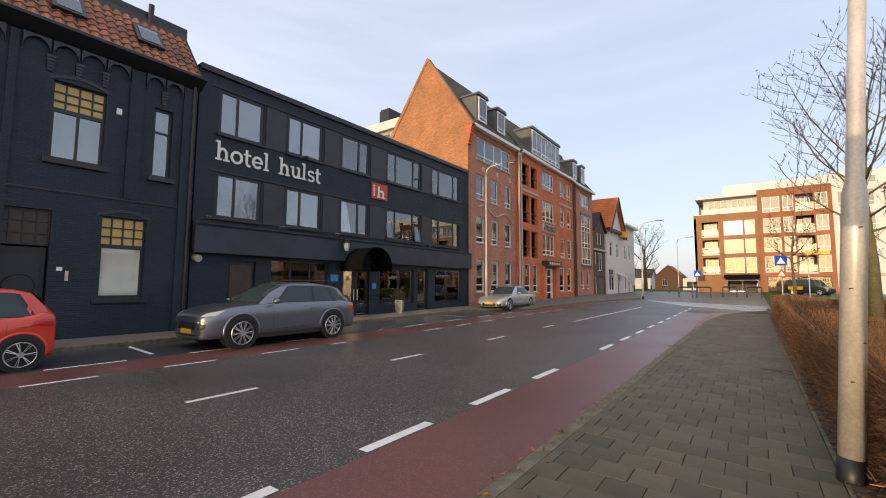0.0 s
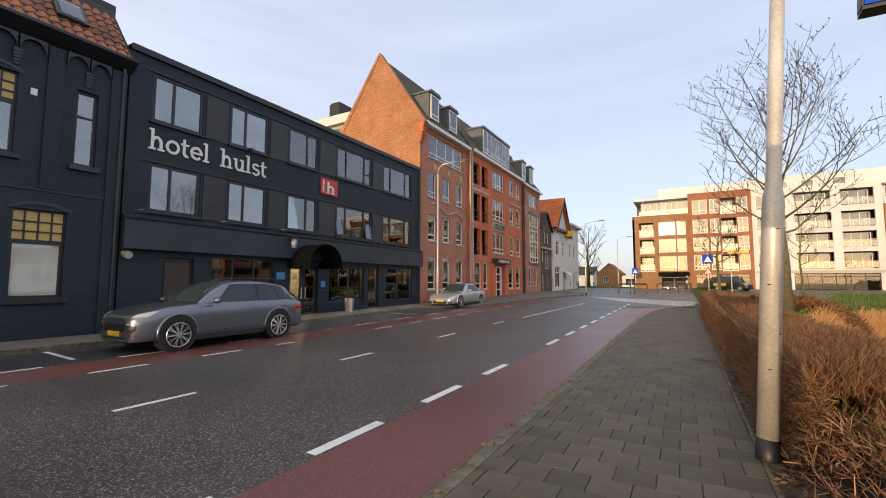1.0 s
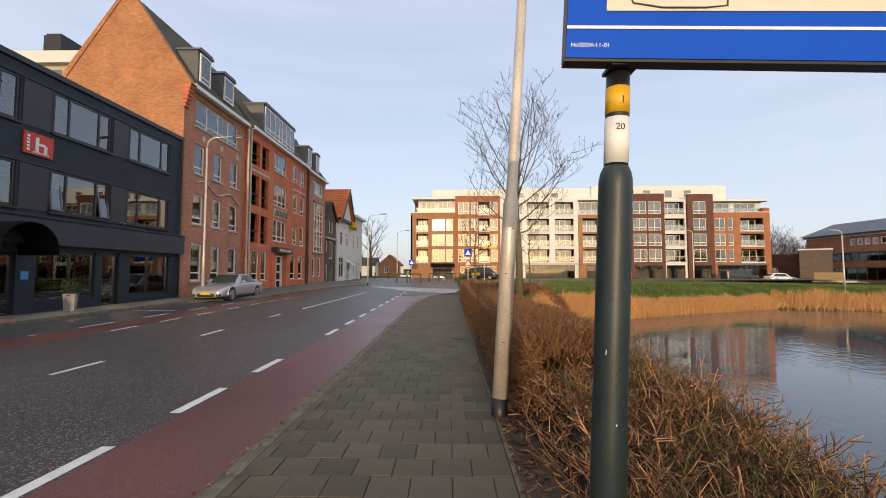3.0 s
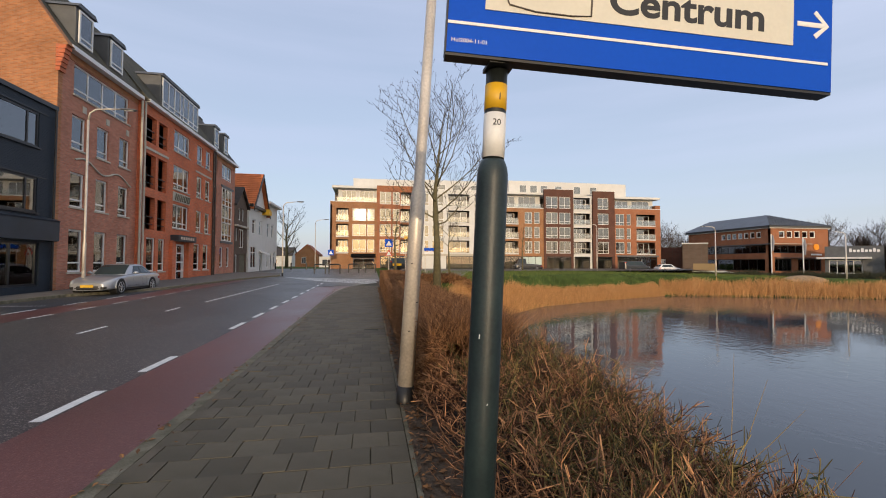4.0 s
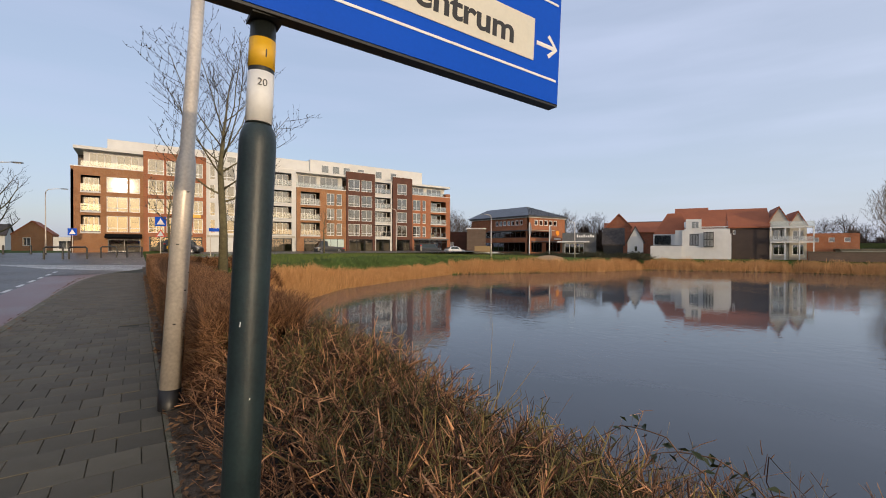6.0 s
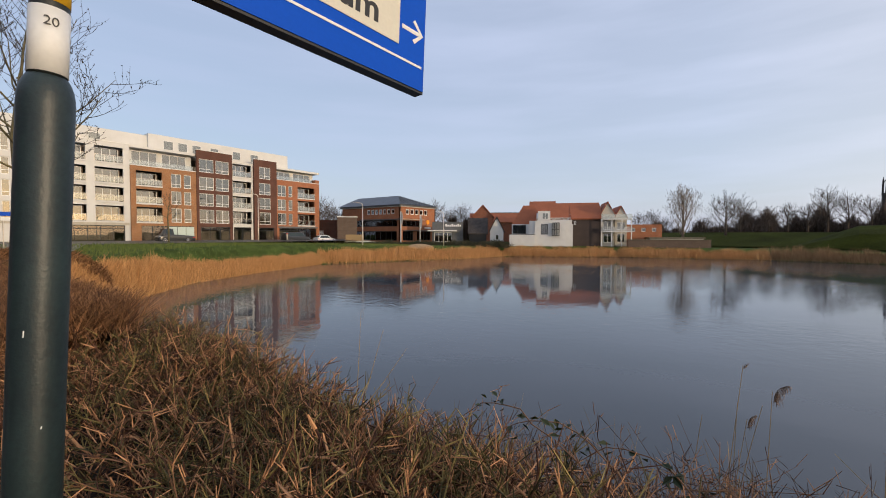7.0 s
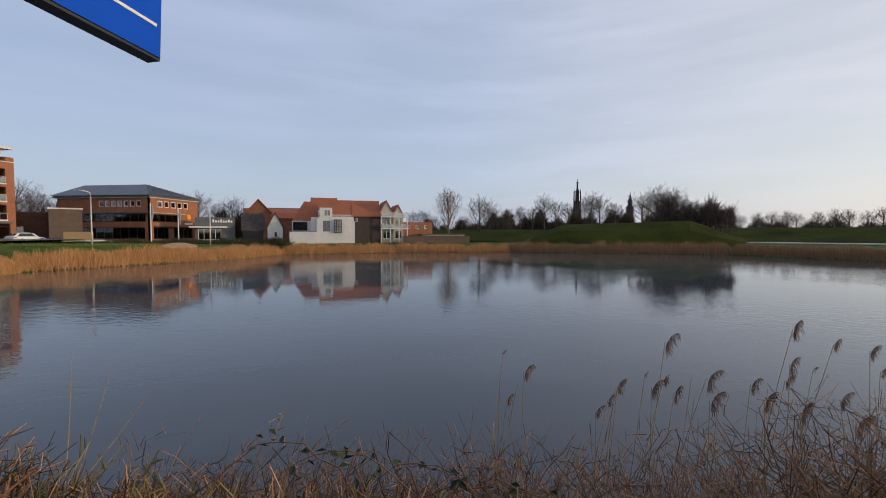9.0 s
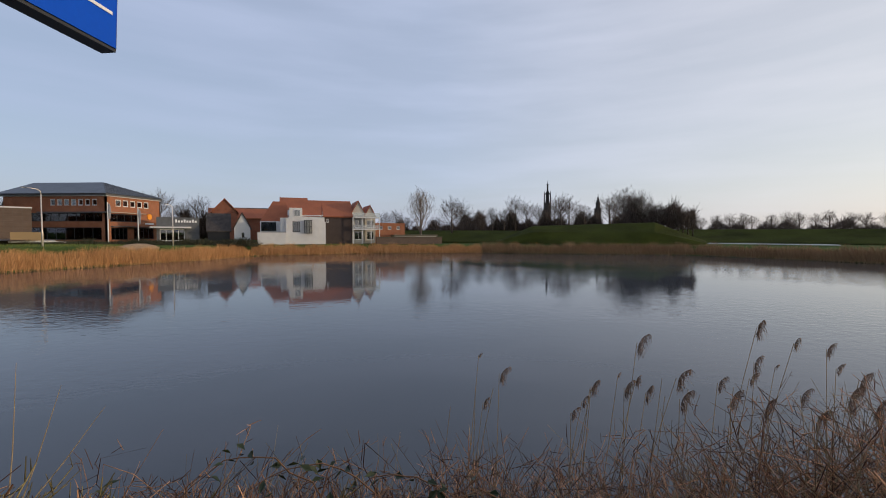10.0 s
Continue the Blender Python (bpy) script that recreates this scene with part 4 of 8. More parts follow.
for z0 in (6.86, 3.88):
    for (a0, b0, _), (a1, b1, _) in zip(COLS, COLS[1:]):
        part("infill_panel", box(bmesh.new(), V(b0) + 0.1, V(a1) - 0.1, -0.025, 0.0, z0, z0 + 1.6, m), "panel_grey", ht)
# tilted-open casements
for a in (13.99, 16.2):
    mm = m @ Matrix.Translation((V(a), 0.0, 3.96)) @ pose(0, 0, 0, -9, 0, 0)
    bm = bmesh.new()
    for q in ((0, 0.5, 0, 0.06), (0, 0.5, 1.42, 1.48), (0, 0.06, 0.06, 1.42), (0.44, 0.5, 0.06, 1.42)):
        box(bm, q[0], q[1], -0.09, -0.04, q[2], q[3], mm)
    cas = part("open_casement", bm, "lead", ht, "grey-edged casement tilted open")
    part("pane", box(bmesh.new(), 0.05, 0.45, -0.07, -0.06, 0.05, 1.43, mm), "glass", cas)
# projecting fascia above the ground floor
part("fascia", prism(bmesh.new(), [(-0.28, 3.55), (-0.32, 3.62), (0.0, 3.75), (0.0, 2.62), (-0.28, 2.66)], m @ pose(0, 0, 0, 0, 0, 90) @ pose(0, 0, 0), m @ Matrix.Translation((16.85, 0, 0)) @ pose(0, 0, 0, 0, 0, 90)), "navy", ht)
window(ht, m, *gf[1], (1, 1, 1), (1,), "navy_frame", "glass_dark", bar=0.08)
window(ht, m, *gf[3], (1.3, 1), (1,), "navy_frame", "glass_dark", bar=0.1)
window(ht, m, *gf[5], (1, 1.2), (1,), "navy_frame", "glass_dark", bar=0.1)
window(ht, m, *gf[4], (1,), (0.35, 1.6), "black", "glass_dark", bar=0.16, name="door")
d1 = part("door", box(bmesh.new(), gf[0][0], gf[0][1], 0.1, 0.16, 0.13, 2.45, m), "black", ht, "dark framed side door")
part("door_panel", box(bmesh.new(), gf[0][0] + 0.12, gf[0][1] - 0.12, 0.08, 0.1, 0.35, 2.3, m), "wood", d1, "brown timber door panel")
part("handle", box(bmesh.new(), gf[0][0] + 0.03, gf[0][0] + 0.14, 0.03, 0.08, 1.05, 1.12, m), "galv", d1, "steel door handle")
for k in range(2):
    a = gf[2][0] + 0.85 * k
    dd = window(ht, m, a, a + 0.85, 0.13, 2.35, (1,), (0.3, 1), "black", "glass_dark", bar=0.13, name="entrance_door")
    part("handle", tube(bmesh.new(), [m @ Vector((a + (0.74 if k == 0 else 0.11), 0.03, 0.9)), m @ Vector((a + (0.74 if k == 0 else 0.11), 0.03, 1.4))], 0.02), "galv", ht, "steel pull handle")
# lit back room behind the ground-floor glass: wall lamps and cream curtains
for y, watts in ((15.0, 90), (18.9, 90), (11.9, 25)):
    wl = part("wall_lamp", tube(bmesh.new(), [(-18.9, y, 1.85), (-18.8, y, 1.95), (-18.8, y, 2.15)], [0.02, 0.09, 0.06], 10), "cream_curtain", ht, "cream wall lamp", smooth=True)
    # fill light added mid-room, apart from the wall lamp, to brighten evenly
    lt = new("room_fill_light", bpy.data.lights.new("room_fill_light", "POINT"))
    lt.data.energy, lt.data.color, lt.data.shadow_soft_size = watts, (1.0, 0.78, 0.5), 0.1
    lt.location = (-17.3, y, 2.7)
for a, w in ((18.15, 0.5), (14.7, 0.35), (11.3, 0.4)):
    bm = bmesh.new()
    for k in range(8):
        box(bm, V(a) + w * k / 8, V(a) + w * (k + 0.75) / 8, 0.42 + 0.03 * (k % 2), 0.46 + 0.03 * (k % 2), 0.6, 2.4, m)
    part("curtain", bm, "cream_curtain", ht, "cream gathered curtain")
# letters and square panel
def ribbon(bm, pts, w):
    """A flat stroke of even width along a 2D line; each further stroke stands a little prouder."""
    depth = 0.028 + 0.00004 * len(bm.verts)
    rows = []
    for i, p in enumerate(pts):
        a, b = Vector(pts[max(i - 1, 0)]), Vector(pts[min(i + 1, len(pts) - 1)])
        n = Vector((-(b - a).y, (b - a).x)).normalized() * w / 2
        l, r = Vector(p) + n, Vector(p) - n
        rows.append([(l.x, l.y, 0), (l.x, l.y, depth), (r.x, r.y, depth), (r.x, r.y, 0)])
    strip(bm, rows)
    for q in (rows[0], rows[-1]):
        bm.faces.new([bm.verts.new(c) for c in q])


def slab_letter(bm, ch, x):
    """Slab-serif letters on a unit x-height; returns the advance."""
    w, asc = 0.2, 1.5
    arc = lambda cx, cy, rx, ry, a0, a1: [(x + cx + rx * math.cos(radians(a)), cy + ry * math.sin(radians(a))) for a in np.linspace(a0, a1, 14)]
    line = lambda x0, y0, x1, y1, k=w: ribbon(bm, [(x + x0, y0), (x + x1, y1)], k)
    if ch in "hl":
        line(0.25, 0, 0.25, asc)
        line(0.0, asc - 0.07, 0.26, asc - 0.07, 0.14)
        line(0.0, 0.07, 0.5, 0.07, 0.14)
        if ch == "l":
            return 0.6
        ribbon(bm, arc(0.56, 0.52, 0.3, 0.4, 175, 0) + [(x + 0.86, 0.0)], w)
        line(0.63, 0.07, 1.1, 0.07, 0.14)
        return 1.18
    if ch == "o":
        ribbon(bm, arc(0.52, 0.5, 0.42, 0.43, 0, 360), w)
        return 1.08
    if ch == "e":
        ribbon(bm, arc(0.5, 0.5, 0.4, 0.43, 0, 318), w)
        line(0.12, 0.5, 0.98, 0.5, 0.14)
        return 1.05
    if ch == "t":
        ribbon(bm, [(x + 0.28, 1.32), (x + 0.28, 0.3)] + arc(0.5, 0.28, 0.22, 0.22, 180, 300), w)
        line(0.02, 0.92, 0.66, 0.92, 0.14)
        return 0.74
    if ch == "u":
        ribbon(bm, [(x + 0.25, 0.98)] + arc(0.55, 0.42, 0.3, 0.36, 180, 350), w)
        line(0.86, 0, 0.86, 0.98)
        for c in (0.02, 0.62):
            line(c, 0.93, c + 0.26, 0.93, 0.14)
        line(0.86, 0.07, 1.1, 0.07, 0.14)
        return 1.18
    ribbon(bm, arc(0.42, 0.72, 0.29, 0.21, 25, 255) + arc(0.42, 0.26, 0.32, 0.23, 80, -155), 0.17)
    return 0.86


def slab_word(word, y, z, width, unit, parent):
    bms, x = [], 0.0
    for ch in word:
        bms.append(bmesh.new())
        x += slab_letter(bms[-1], ch, x)
    for b2 in bms:
        q = face_pose(FX + 0.004, y, "east", z) @ pose(0, 0, 0, 90, 0, 0) @ Matrix.Diagonal((width / x, unit, 1, 1))
        bmesh.ops.transform(b2, matrix=q, verts=b2.verts)
        bmesh.ops.recalc_face_normals(b2, faces=b2.faces)
        part("letter", b2, "white", parent)


slab_word("hotel", 5.42, 5.95, 2.06, 0.46, ht)
slab_word("hulst", 7.86, 5.95, 2.04, 0.46, ht)
pn = part("sign_panel", box(bmesh.new(), V(12.87), V(13.97), -0.07, -0.004, 5.86, 6.64, m), "red_sign", ht, "square red sign panel with a pale mark")
bm = bmesh.new()
for a, b, c, d in ((13.28, 13.40, 5.95, 6.5), (13.40, 13.65, 6.22, 6.31), (13.60, 13.72, 5.95, 6.25), (13.2, 13.48, 5.93, 5.98), (13.52, 13.8, 5.93, 5.98)):
    box(bm, V(a), V(b), -0.085, -0.072, c, d, m)
for q in range(5):
    box(bm, V(12.97), V(13.07), -0.085, -0.072, 5.97 + 0.12 * q, 6.05 + 0.12 * q, m)
part("panel_mark", bm, "white", pn)
# barrel canopy
cv = part("canopy", bmesh.new(), "black_cloth", ht, "black barrel-shaped entrance canopy")
bm, rows = bmesh.new(), []
for k in range(15):
    a = math.pi * k / 14
    y, z = 12.03 - 0.95 * math.cos(a), 2.42 + 0.88 * math.sin(a)
    rows.append([(FX, y, z), (FX + 0.7, y, z), (FX + 1.42, y, z), (FX + 1.42, 12.03 - 0.9 * math.cos(a), 2.42 + 0.83 * math.sin(a)), (FX, 12.03 - 0.9 * math.cos(a), 2.42 + 0.83 * math.sin(a))])
strip(bm, rows)
bmesh.ops.translate(bm, verts=bm.verts, vec=-base_of(ht))
cv.data = mesh_of(bm, "canopy", "black_cloth", True)
for y in (11.1, 12.96):
    part("canopy_valance", box(bmesh.new(), FX, FX + 1.42, y - 0.02, y + 0.02, 2.24, 2.44), "black_cloth", ht)
# small fittings
for y, z in ((5.0, 3.75), (7.75, 3.72), (10.4, 3.72), (16.9, 3.72)):
    fl = part("floodlight", box(bmesh.new(), FX + 0.28, FX + 0.52, y, y + 0.22, z, z + 0.1), "black", ht)
    part("floodlight_glass", box(bmesh.new(), FX + 0.31, FX + 0.49, y + 0.02, y + 0.2, z + 0.1, z + 0.11), "white", fl)
for y in (11.0,):
    ln = part("wall_lantern", tube(bmesh.new(), [(FX + 0.5, y, 3.45), (FX + 0.5, y, 3.1)], [0.15, 0.09], 6), "lamp_glass", ht, "grey glass wall lantern in black frame")
    part("lantern_cap", tube(bmesh.new(), [(FX + 0.5, y, 3.45), (FX + 0.5, y, 3.6)], [0.2, 0.03], 6), "black", ln)
    part("bracket", box(bmesh.new(), FX, FX + 0.5, y - 0.02, y + 0.02, 3.5, 3.54), "black", ln)
part("round_vent", tube(bmesh.new(), [(FX, 4.95, 2.5), (FX + 0.25, 4.95, 2.45)], 0.12), "galv", ht)
part("notice_board", box(bmesh.new(), V(10.55), V(10.95), -0.05, 0, 1.75, 2.05, m), "notice_blue", ht, "blue enamel notice board")
part("notice_board", box(bmesh.new(), V(13.05), V(13.3), -0.05, 0, 1.4, 1.68, m), "notice_blue", ht, "small blue and white notice")
part("downpipe", tube(bmesh.new(), [(FX + 0.1, 21.5, 9.0), (FX + 0.1, 21.5, 0.2)], 0.05), "navy_frame", ht)
part("camera_box", box(bmesh.new(), FX, FX + 0.22, 9.0, 9.1, 6.85, 6.95), "navy_frame", ht)
part("roof_vent", prism(bmesh.new(), [(-0.55, 0), (0.55, 0), (0.55, 0.9), (0.35, 1.25), (-0.35, 1.25), (-0.55, 0.9)], pose(-21, 18.2, 9.8), pose(-21, 19.6, 9.8)), "black", ht, "black rooftop ventilation cowl")
# carpet and planters at the entrance
tagged(part("door_mat", box(bmesh.new(), -14.95, -13.3, 11.2, 13.9, 0.125, 0.16), "red_carpet"), "red carpet laid before the hotel entrance", "carpet")


def planter(x, y, h, r0, r1, label, pot="planter"):
    p = thing("planter", (x, y, 0.13), label, "planter", "entrance planters")
    bm = bmesh.new()
    tube(bm, [(x, y, 0.13), (x, y, 0.13 + h), (x, y, 0.13 + h), (x, y, 0.1 + h)], [r0, r1, r1 - 0.03, r1 - 0.05], 4)
    part("pot", bm, pot, p)
    n = 260
    a = np.random.normal(size=(n, 3)) * (r1 * 0.55, r1 * 0.55, 0.14) + (x, y, 0.33 + h)
    strands("foliage", a, a + np.random.normal(size=(n, 3)) * 0.07, 0.022, "leaf", segs=1, sides=2, parent=p)
    return p


planter(-14.35, 14.35, 0.72, 0.2, 0.27, "tall grey tapered planter with clipped shrub beside the door")
planter(-14.5, 11.0, 0.5, 0.14, 0.2, "red pot with yellow-green shrub beside the door", "red_sign")

# brick apartment row
br = thing("brick_apartment_row", (FX, 35, 0.3), "four-storey brown and red brick apartment row with gabled end", "apartment building")
E0 = 12.4
TWO, STRIP4 = (1, 1), (1, 1, 1, 1, 1)
mA = face_pose(FX, 21.95, "east")
A = [(0.8, 5.8, 10.3, 11.9)] + [(a - 21.95, b - 21.95, z0, z1) for z0, z1 in ((7.5, 9.25), (4.5, 6.3), (1.15, 3.35)) for a, b in ((22.7, 23.8), (24.7, 25.8), (26.8, 27.9))]
wall("wall", br, mA, 6.8, -0.1, E0, A, "brick_brown")
for k, h in enumerate(A):
    window(br, mA, *h, (1, 1, 1, 1) if k == 0 else (1,), (0.45, 1.6) if k else (0.35, 1.3), "white_frame", "glass_flat", bar=0.09, blind="curtain" if k % 2 else None, sill="stone")
part("upper_band", box(bmesh.new(), 0.0, 6.8, -0.03, 0.0, 11.95, 12.28, mA), "brick_orange", br)
for u in (1.5, 3.5, 5.5):
    part("stone_block", box(bmesh.new(), u, u + 0.3, -0.03, 0, 9.55, 9.9, mA), "stone", br)
wv = bmesh.new()
tube(wv, [mA @ Vector((1.0 + 0.3 * k, -0.04, 6.95 + 0.22 * math.sin(k * 0.62) - 0.02 * k)) for k in range(18)], 0.05, 6)
part("wave_ornament", wv, "stone", br, "pale wave-shaped wall ornament")
mB = face_pose(FX + 0.25, 28.75, "east")
B = []
for z0, z1 in ((10.1, 11.6), (7.0, 9.0), (4.2, 6.1)):
    B += [(0.5, 1.9, z0 - 0.3, z1), (2.25, 3.5, z0 - 0.3, z1)]
nb = len(B)
for z0, z1 in ((10.2, 11.85), (7.3, 9.15), (4.3, 6.15)):
    B += [(4.55, 7.35, z0, z1), (8.85, 10.1, z0, z1), (10.75, 11.95, z0, z1)]
B += [(0.9, 2.1, 1.05, 3.35), (2.5, 3.5, 1.05, 3.35), (4.75, 6.9, 0.3, 3.1), (8.5, 9.8, 1.05, 3.3), (10.5, 11.8, 1.05, 3.3)]
wall("wall", br, mB, 12.75, -0.1, E0, B, "brick_red")
for k, h in enumerate(B):
    if k < nb:
        part("loggia_back", box(bmesh.new(), h[0] - 0.05, h[1] + 0.05, 1.5, 1.6, h[2], h[3], mB), "brick_brown", br)
        part("loggia_rail", box(bmesh.new(), h[0], h[1], 0.12, 0.16, h[2] + 0.85, h[2] + 0.92, mB), "black", br)
        part("loggia_rail", box(bmesh.new(), h[0], h[1], 0.12, 0.16, h[2] + 0.35, h[2] + 0.4, mB), "black", br)
    elif k == len(B) - 3:
        window(br, mB, *h, (0.8, 1, 0.3), (1, 1, 1, 1), "white_frame", "glass_dark", bar=0.12, name="entrance_door")
    else:
        window(br, mB, *h, (1, 1, 0.8) if h[1] - h[0] > 2 else (1,), (0.45, 1.5), "white_frame", "glass_flat", bar=0.09, blind="curtain" if k % 3 else None, sill="stone")
part("stone_lintel", box(bmesh.new(), 0.3, 3.7, -0.05, 0, 9.25, 9.42, mB), "stone", br)
part("stone_lintel", box(bmesh.new(), 8.6, 12.1, -0.05, 0, 9.4, 9.55, mB), "stone", br)
pl = part("relief_panel", box(bmesh.new(), 4.5, 7.4, -0.06, 0, 6.35, 7.05, mB), "stone", br, "pale carved stone panel")
bm = bmesh.new()
for k in range(9):
    tube(bm, [mB @ Vector((4.75 + 0.3 * k, -0.09, 6.45)), mB @ Vector((4.95 + 0.3 * k, -0.09, 6.95))], 0.05, 6)
part("relief", bm, "kerb", pl)
cn = part("door_canopy", box(bmesh.new(), 4.3, 7.5, -0.6, 0.0, 3.3, 3.75, mB), "navy", br, "dark blue door canopy")
part("door_surround", box(bmesh.new(), 4.1, 4.7, -0.25, 0.0, -0.1, 3.3, mB), "brick_red", br)
part("door_surround", box(bmesh.new(), 6.95, 7.55, -0.25, 0.0, -0.1, 3.3, mB), "brick_red", br)
bm = bmesh.new()
for k in range(6):
    box(bm, 4.6 + 0.42 * k, 4.9 + 0.42 * k, -0.62, -0.604, 3.42, 3.62, mB)
part("canopy_bars", bm, "galv", cn)
mC = face_pose(FX, 41.5, "east")
C = [(0.7, 1.7, z0, z1) for z0, z1 in ((10.3, 11.8), (7.4, 9.2), (4.4, 6.2))] + [(3.0, 6.0, 10.3, 11.8), (3.0, 6.0, 3.9, 9.4)] + [(a, a + 1.0, 1.2, 3.3) for a in (0.7, 2.7, 4.7)]
wall("wall", br, mC, 7.1, -0.1, E0, C, "brick_brown")
for k, h in enumerate(C):
    window(br, mC, *h, (1, 1, 1) if h[1] - h[0] > 2 else (1,), (0.4, 1.5) if k != 4 else (0.5, 1, 0.4, 1, 0.4, 1), "white_frame", "glass_flat", bar=0.1, inset=0.1 if k != 4 else -0.05, blind="curtain" if k % 2 else None)
part("upper_band", box(bmesh.new(), 0.0, 7.1, -0.03, 0.0, 11.85, 12.3, mC), "brick_orange", br)
part("oriel_frame", box(bmesh.new(), 2.75, 6.25, -0.14, -0.0, 9.4, 9.62, mC), "lead", br)
part("oriel_frame", box(bmesh.new(), 2.75, 6.25, -0.14, -0.0, 3.68, 3.9, mC), "lead", br)
shell(br, -24, FX, 21.65, 48.6, -0.1, E0, ("east", "south"), "brick_brown")
# gabled end wall
gm = pose(0, 21.65, 0)
bm = prism(bmesh.new(), [(-24, -0.1), (-15.0, -0.1), (-15.0, 12.0), (-14.72, 12.45), (-18.5, 17.95), (-22.2, 12.6), (-24, 12.6)], gm, pose(0, 21.95, 0))
part("gable_wall", bm, "brick_orange", br, "sunlit orange brick gable end")
bm = bmesh.new()
prism(bm, [(-14.55, 12.3), (-18.5, 18.12), (-18.5, 17.82), (-14.85, 12.3)], pose(0, 21.6, 0), pose(0, 22.05, 0))
prism(bm, [(-22.6, 12.2), (-18.5, 18.12), (-18.5, 17.82), (-22.2, 12.2)], pose(0, 21.6, 0), pose(0, 22.05, 0))
part("gable_coping", bm, "brick_orange", br)
bm = bmesh.new()
for q in range(6):
    box(bm, FX - 0.1, FX + 0.34 - 0.05 * q, 21.6, 22.0, 12.1 - 0.22 * q, 12.3 - 0.22 * q)
part("corbel", bm, "brick_red", br)
part("roof_slope", prism(bmesh.new(), [(-14.6, 12.35), (-18.5, 17.85), (-18.5, 17.6), (-14.9, 12.35)], pose(0, 22.05, 0), pose(0, 28.9, 0)), "roof_mossy", br)
part("roof_slope", prism(bmesh.new(), [(-14.4, 12.35), (-18.3, 17.4), (-18.3, 17.2), (-14.7, 12.35)], pose(0, 28.9, 0), pose(0, 41.4, 0)), "roof_mossy", br)
part("roof_slope", prism(bmesh.new(), [(-14.6, 12.35), (-18.5, 17.4), (-18.5, 17.2), (-14.9, 12.35)], pose(0, 41.4, 0), pose(0, 48.7, 0)), "roof_dark", br)
part("roof_slope", prism(bmesh.new(), [(-22.6, 12.35), (-18.5, 17.6), (-18.5, 17.4), (-22.3, 12.35)], pose(0, 22.05, 0), pose(0, 48.7, 0)), "roof_dark", br)
part("end_gable", prism(bmesh.new(), [(-22.4, 12.3), (-18.5, 17.2), (-14.9, 12.3)], pose(0, 48.4, 0), pose(0, 48.68, 0)), "brick_brown", br)
for a, b in ((22.0, 28.7), (29.0, 41.4), (41.6, 48.7)):
    x = FX + (0.6 if a == 29.0 else 0.4)
    part("white_gutter", box(bmesh.new(), x - 0.55, x, a, b, 12.28, 12.5), "white_frame", br)
for y in (28.55, 28.95, 41.2, 41.65):
    part("downpipe", tube(bmesh.new(), [(FX + 0.36, y, 12.2), (FX + 0.36, y, gz(y) + 0.1)], 0.07, 8), "wood" if y > 41 else "stone", br)


def dormer(y0, y1, z0, z1, x0, cols):
    dm = part("dormer", box(bmesh.new(), x0 - 3.0, x0 - 0.1, y0, y1, z0, z1), "lead", br, "lead-clad roof dormer")
    part("dormer_roof", prism(bmesh.new(), [(y0 - 0.1, z1), (y1 + 0.1, z1), (y1 - 0.1, z1 + 0.22), (y0 + 0.1, z1 + 0.22)], pose(x0 + 0.05, 0, 0, 0, 0, 90), pose(x0 - 3.0, 0, 0, 0, 0, 90)), "lead", dm)
    window(br, face_pose(x0 - 0.06, y0, "east"), 0.15, y1 - y0 - 0.15, z0 + 0.1, z1 - 0.1, cols, (0.35, 1.5), "white_frame", "glass_flat", bar=0.1, inset=-0.06, name="dormer_window")


dormer(22.9, 24.3, 13.0, 14.95, FX, (1,))
dormer(25.6, 27.1, 13.0, 14.8, FX, (1,))
dormer(31.6, 38.2, 12.9, 15.2, FX + 0.1, (1, 1, 1, 0.6, 1, 1, 1))
dormer(42.2, 43.6, 12.95, 14.9, FX, (1,))
dormer(44.9, 46.3, 12.95, 14.9, FX, (1,))

# small brick house, white gabled house, pale flat-roofed house
s1 = thing("small_brick_house", (FX, 51, 0.5), "small dark brown brick house with dark tiled gable", "house")
mS = face_pose(FX, 48.75, "east")
H1 = [(1.4, 2.3, 6.6, 8.0), (2.7, 3.5, 6.6, 8.0), (1.7, 3.6, 3.4, 5.6), (0.5, 1.2, 4.2, 5.6), (2.0, 4.3, 0.4, 2.7), (0.3, 1.2, 0.4, 2.6)]
wall("wall", s1, mS, 4.75, -0.1, 8.4, H1, "brick_grey")
for k, h in enumerate(H1):
    if k == 4:
        part("garage_door", box(bmesh.new(), h[0], h[1], 0.12, 0.18, h[2], h[3], mS), "kerb", s1, "grey-brown garage door")
    else:
        window(s1, mS, *h, (1, 1) if h[1] - h[0] > 1.5 else (1,), (1,), "white_frame", "glass_flat", bar=0.1)
shell(s1, -23, FX, 48.75, 53.5, -0.1, 8.4, ("east",), "brick_grey")
part("front_gable", prism(bmesh.new(), [(0.0, 8.4), (4.75, 8.4), (2.4, 10.4)], mS, mS @ Matrix.Translation((0, 0.3, 0))), "brick_grey", s1)
for a, b in (((-0.2, 8.3), (2.4, 10.6)), ((4.95, 8.3), (2.4, 10.6))):
    part("roof_slope", prism(bmesh.new(), [a, b, (b[0], b[1] - 0.2), (a[0], a[1] - 0.2)], mS @ Matrix.Translation((0, -0.3, 0)), mS @ Matrix.Translation((0, 7.5, 0))), "roof_dark", s1)
part("ledge", box(bmesh.new(), 0.0, 4.75, -0.25, 0, 5.8, 6.0, mS), "stone", s1)
s2 = thing("white_gabled_house", (FX, 58, 0.6), "white rendered house with steep orange tiled roof", "house")
mW = face_pose(FX + 0.2, 53.6, "east")
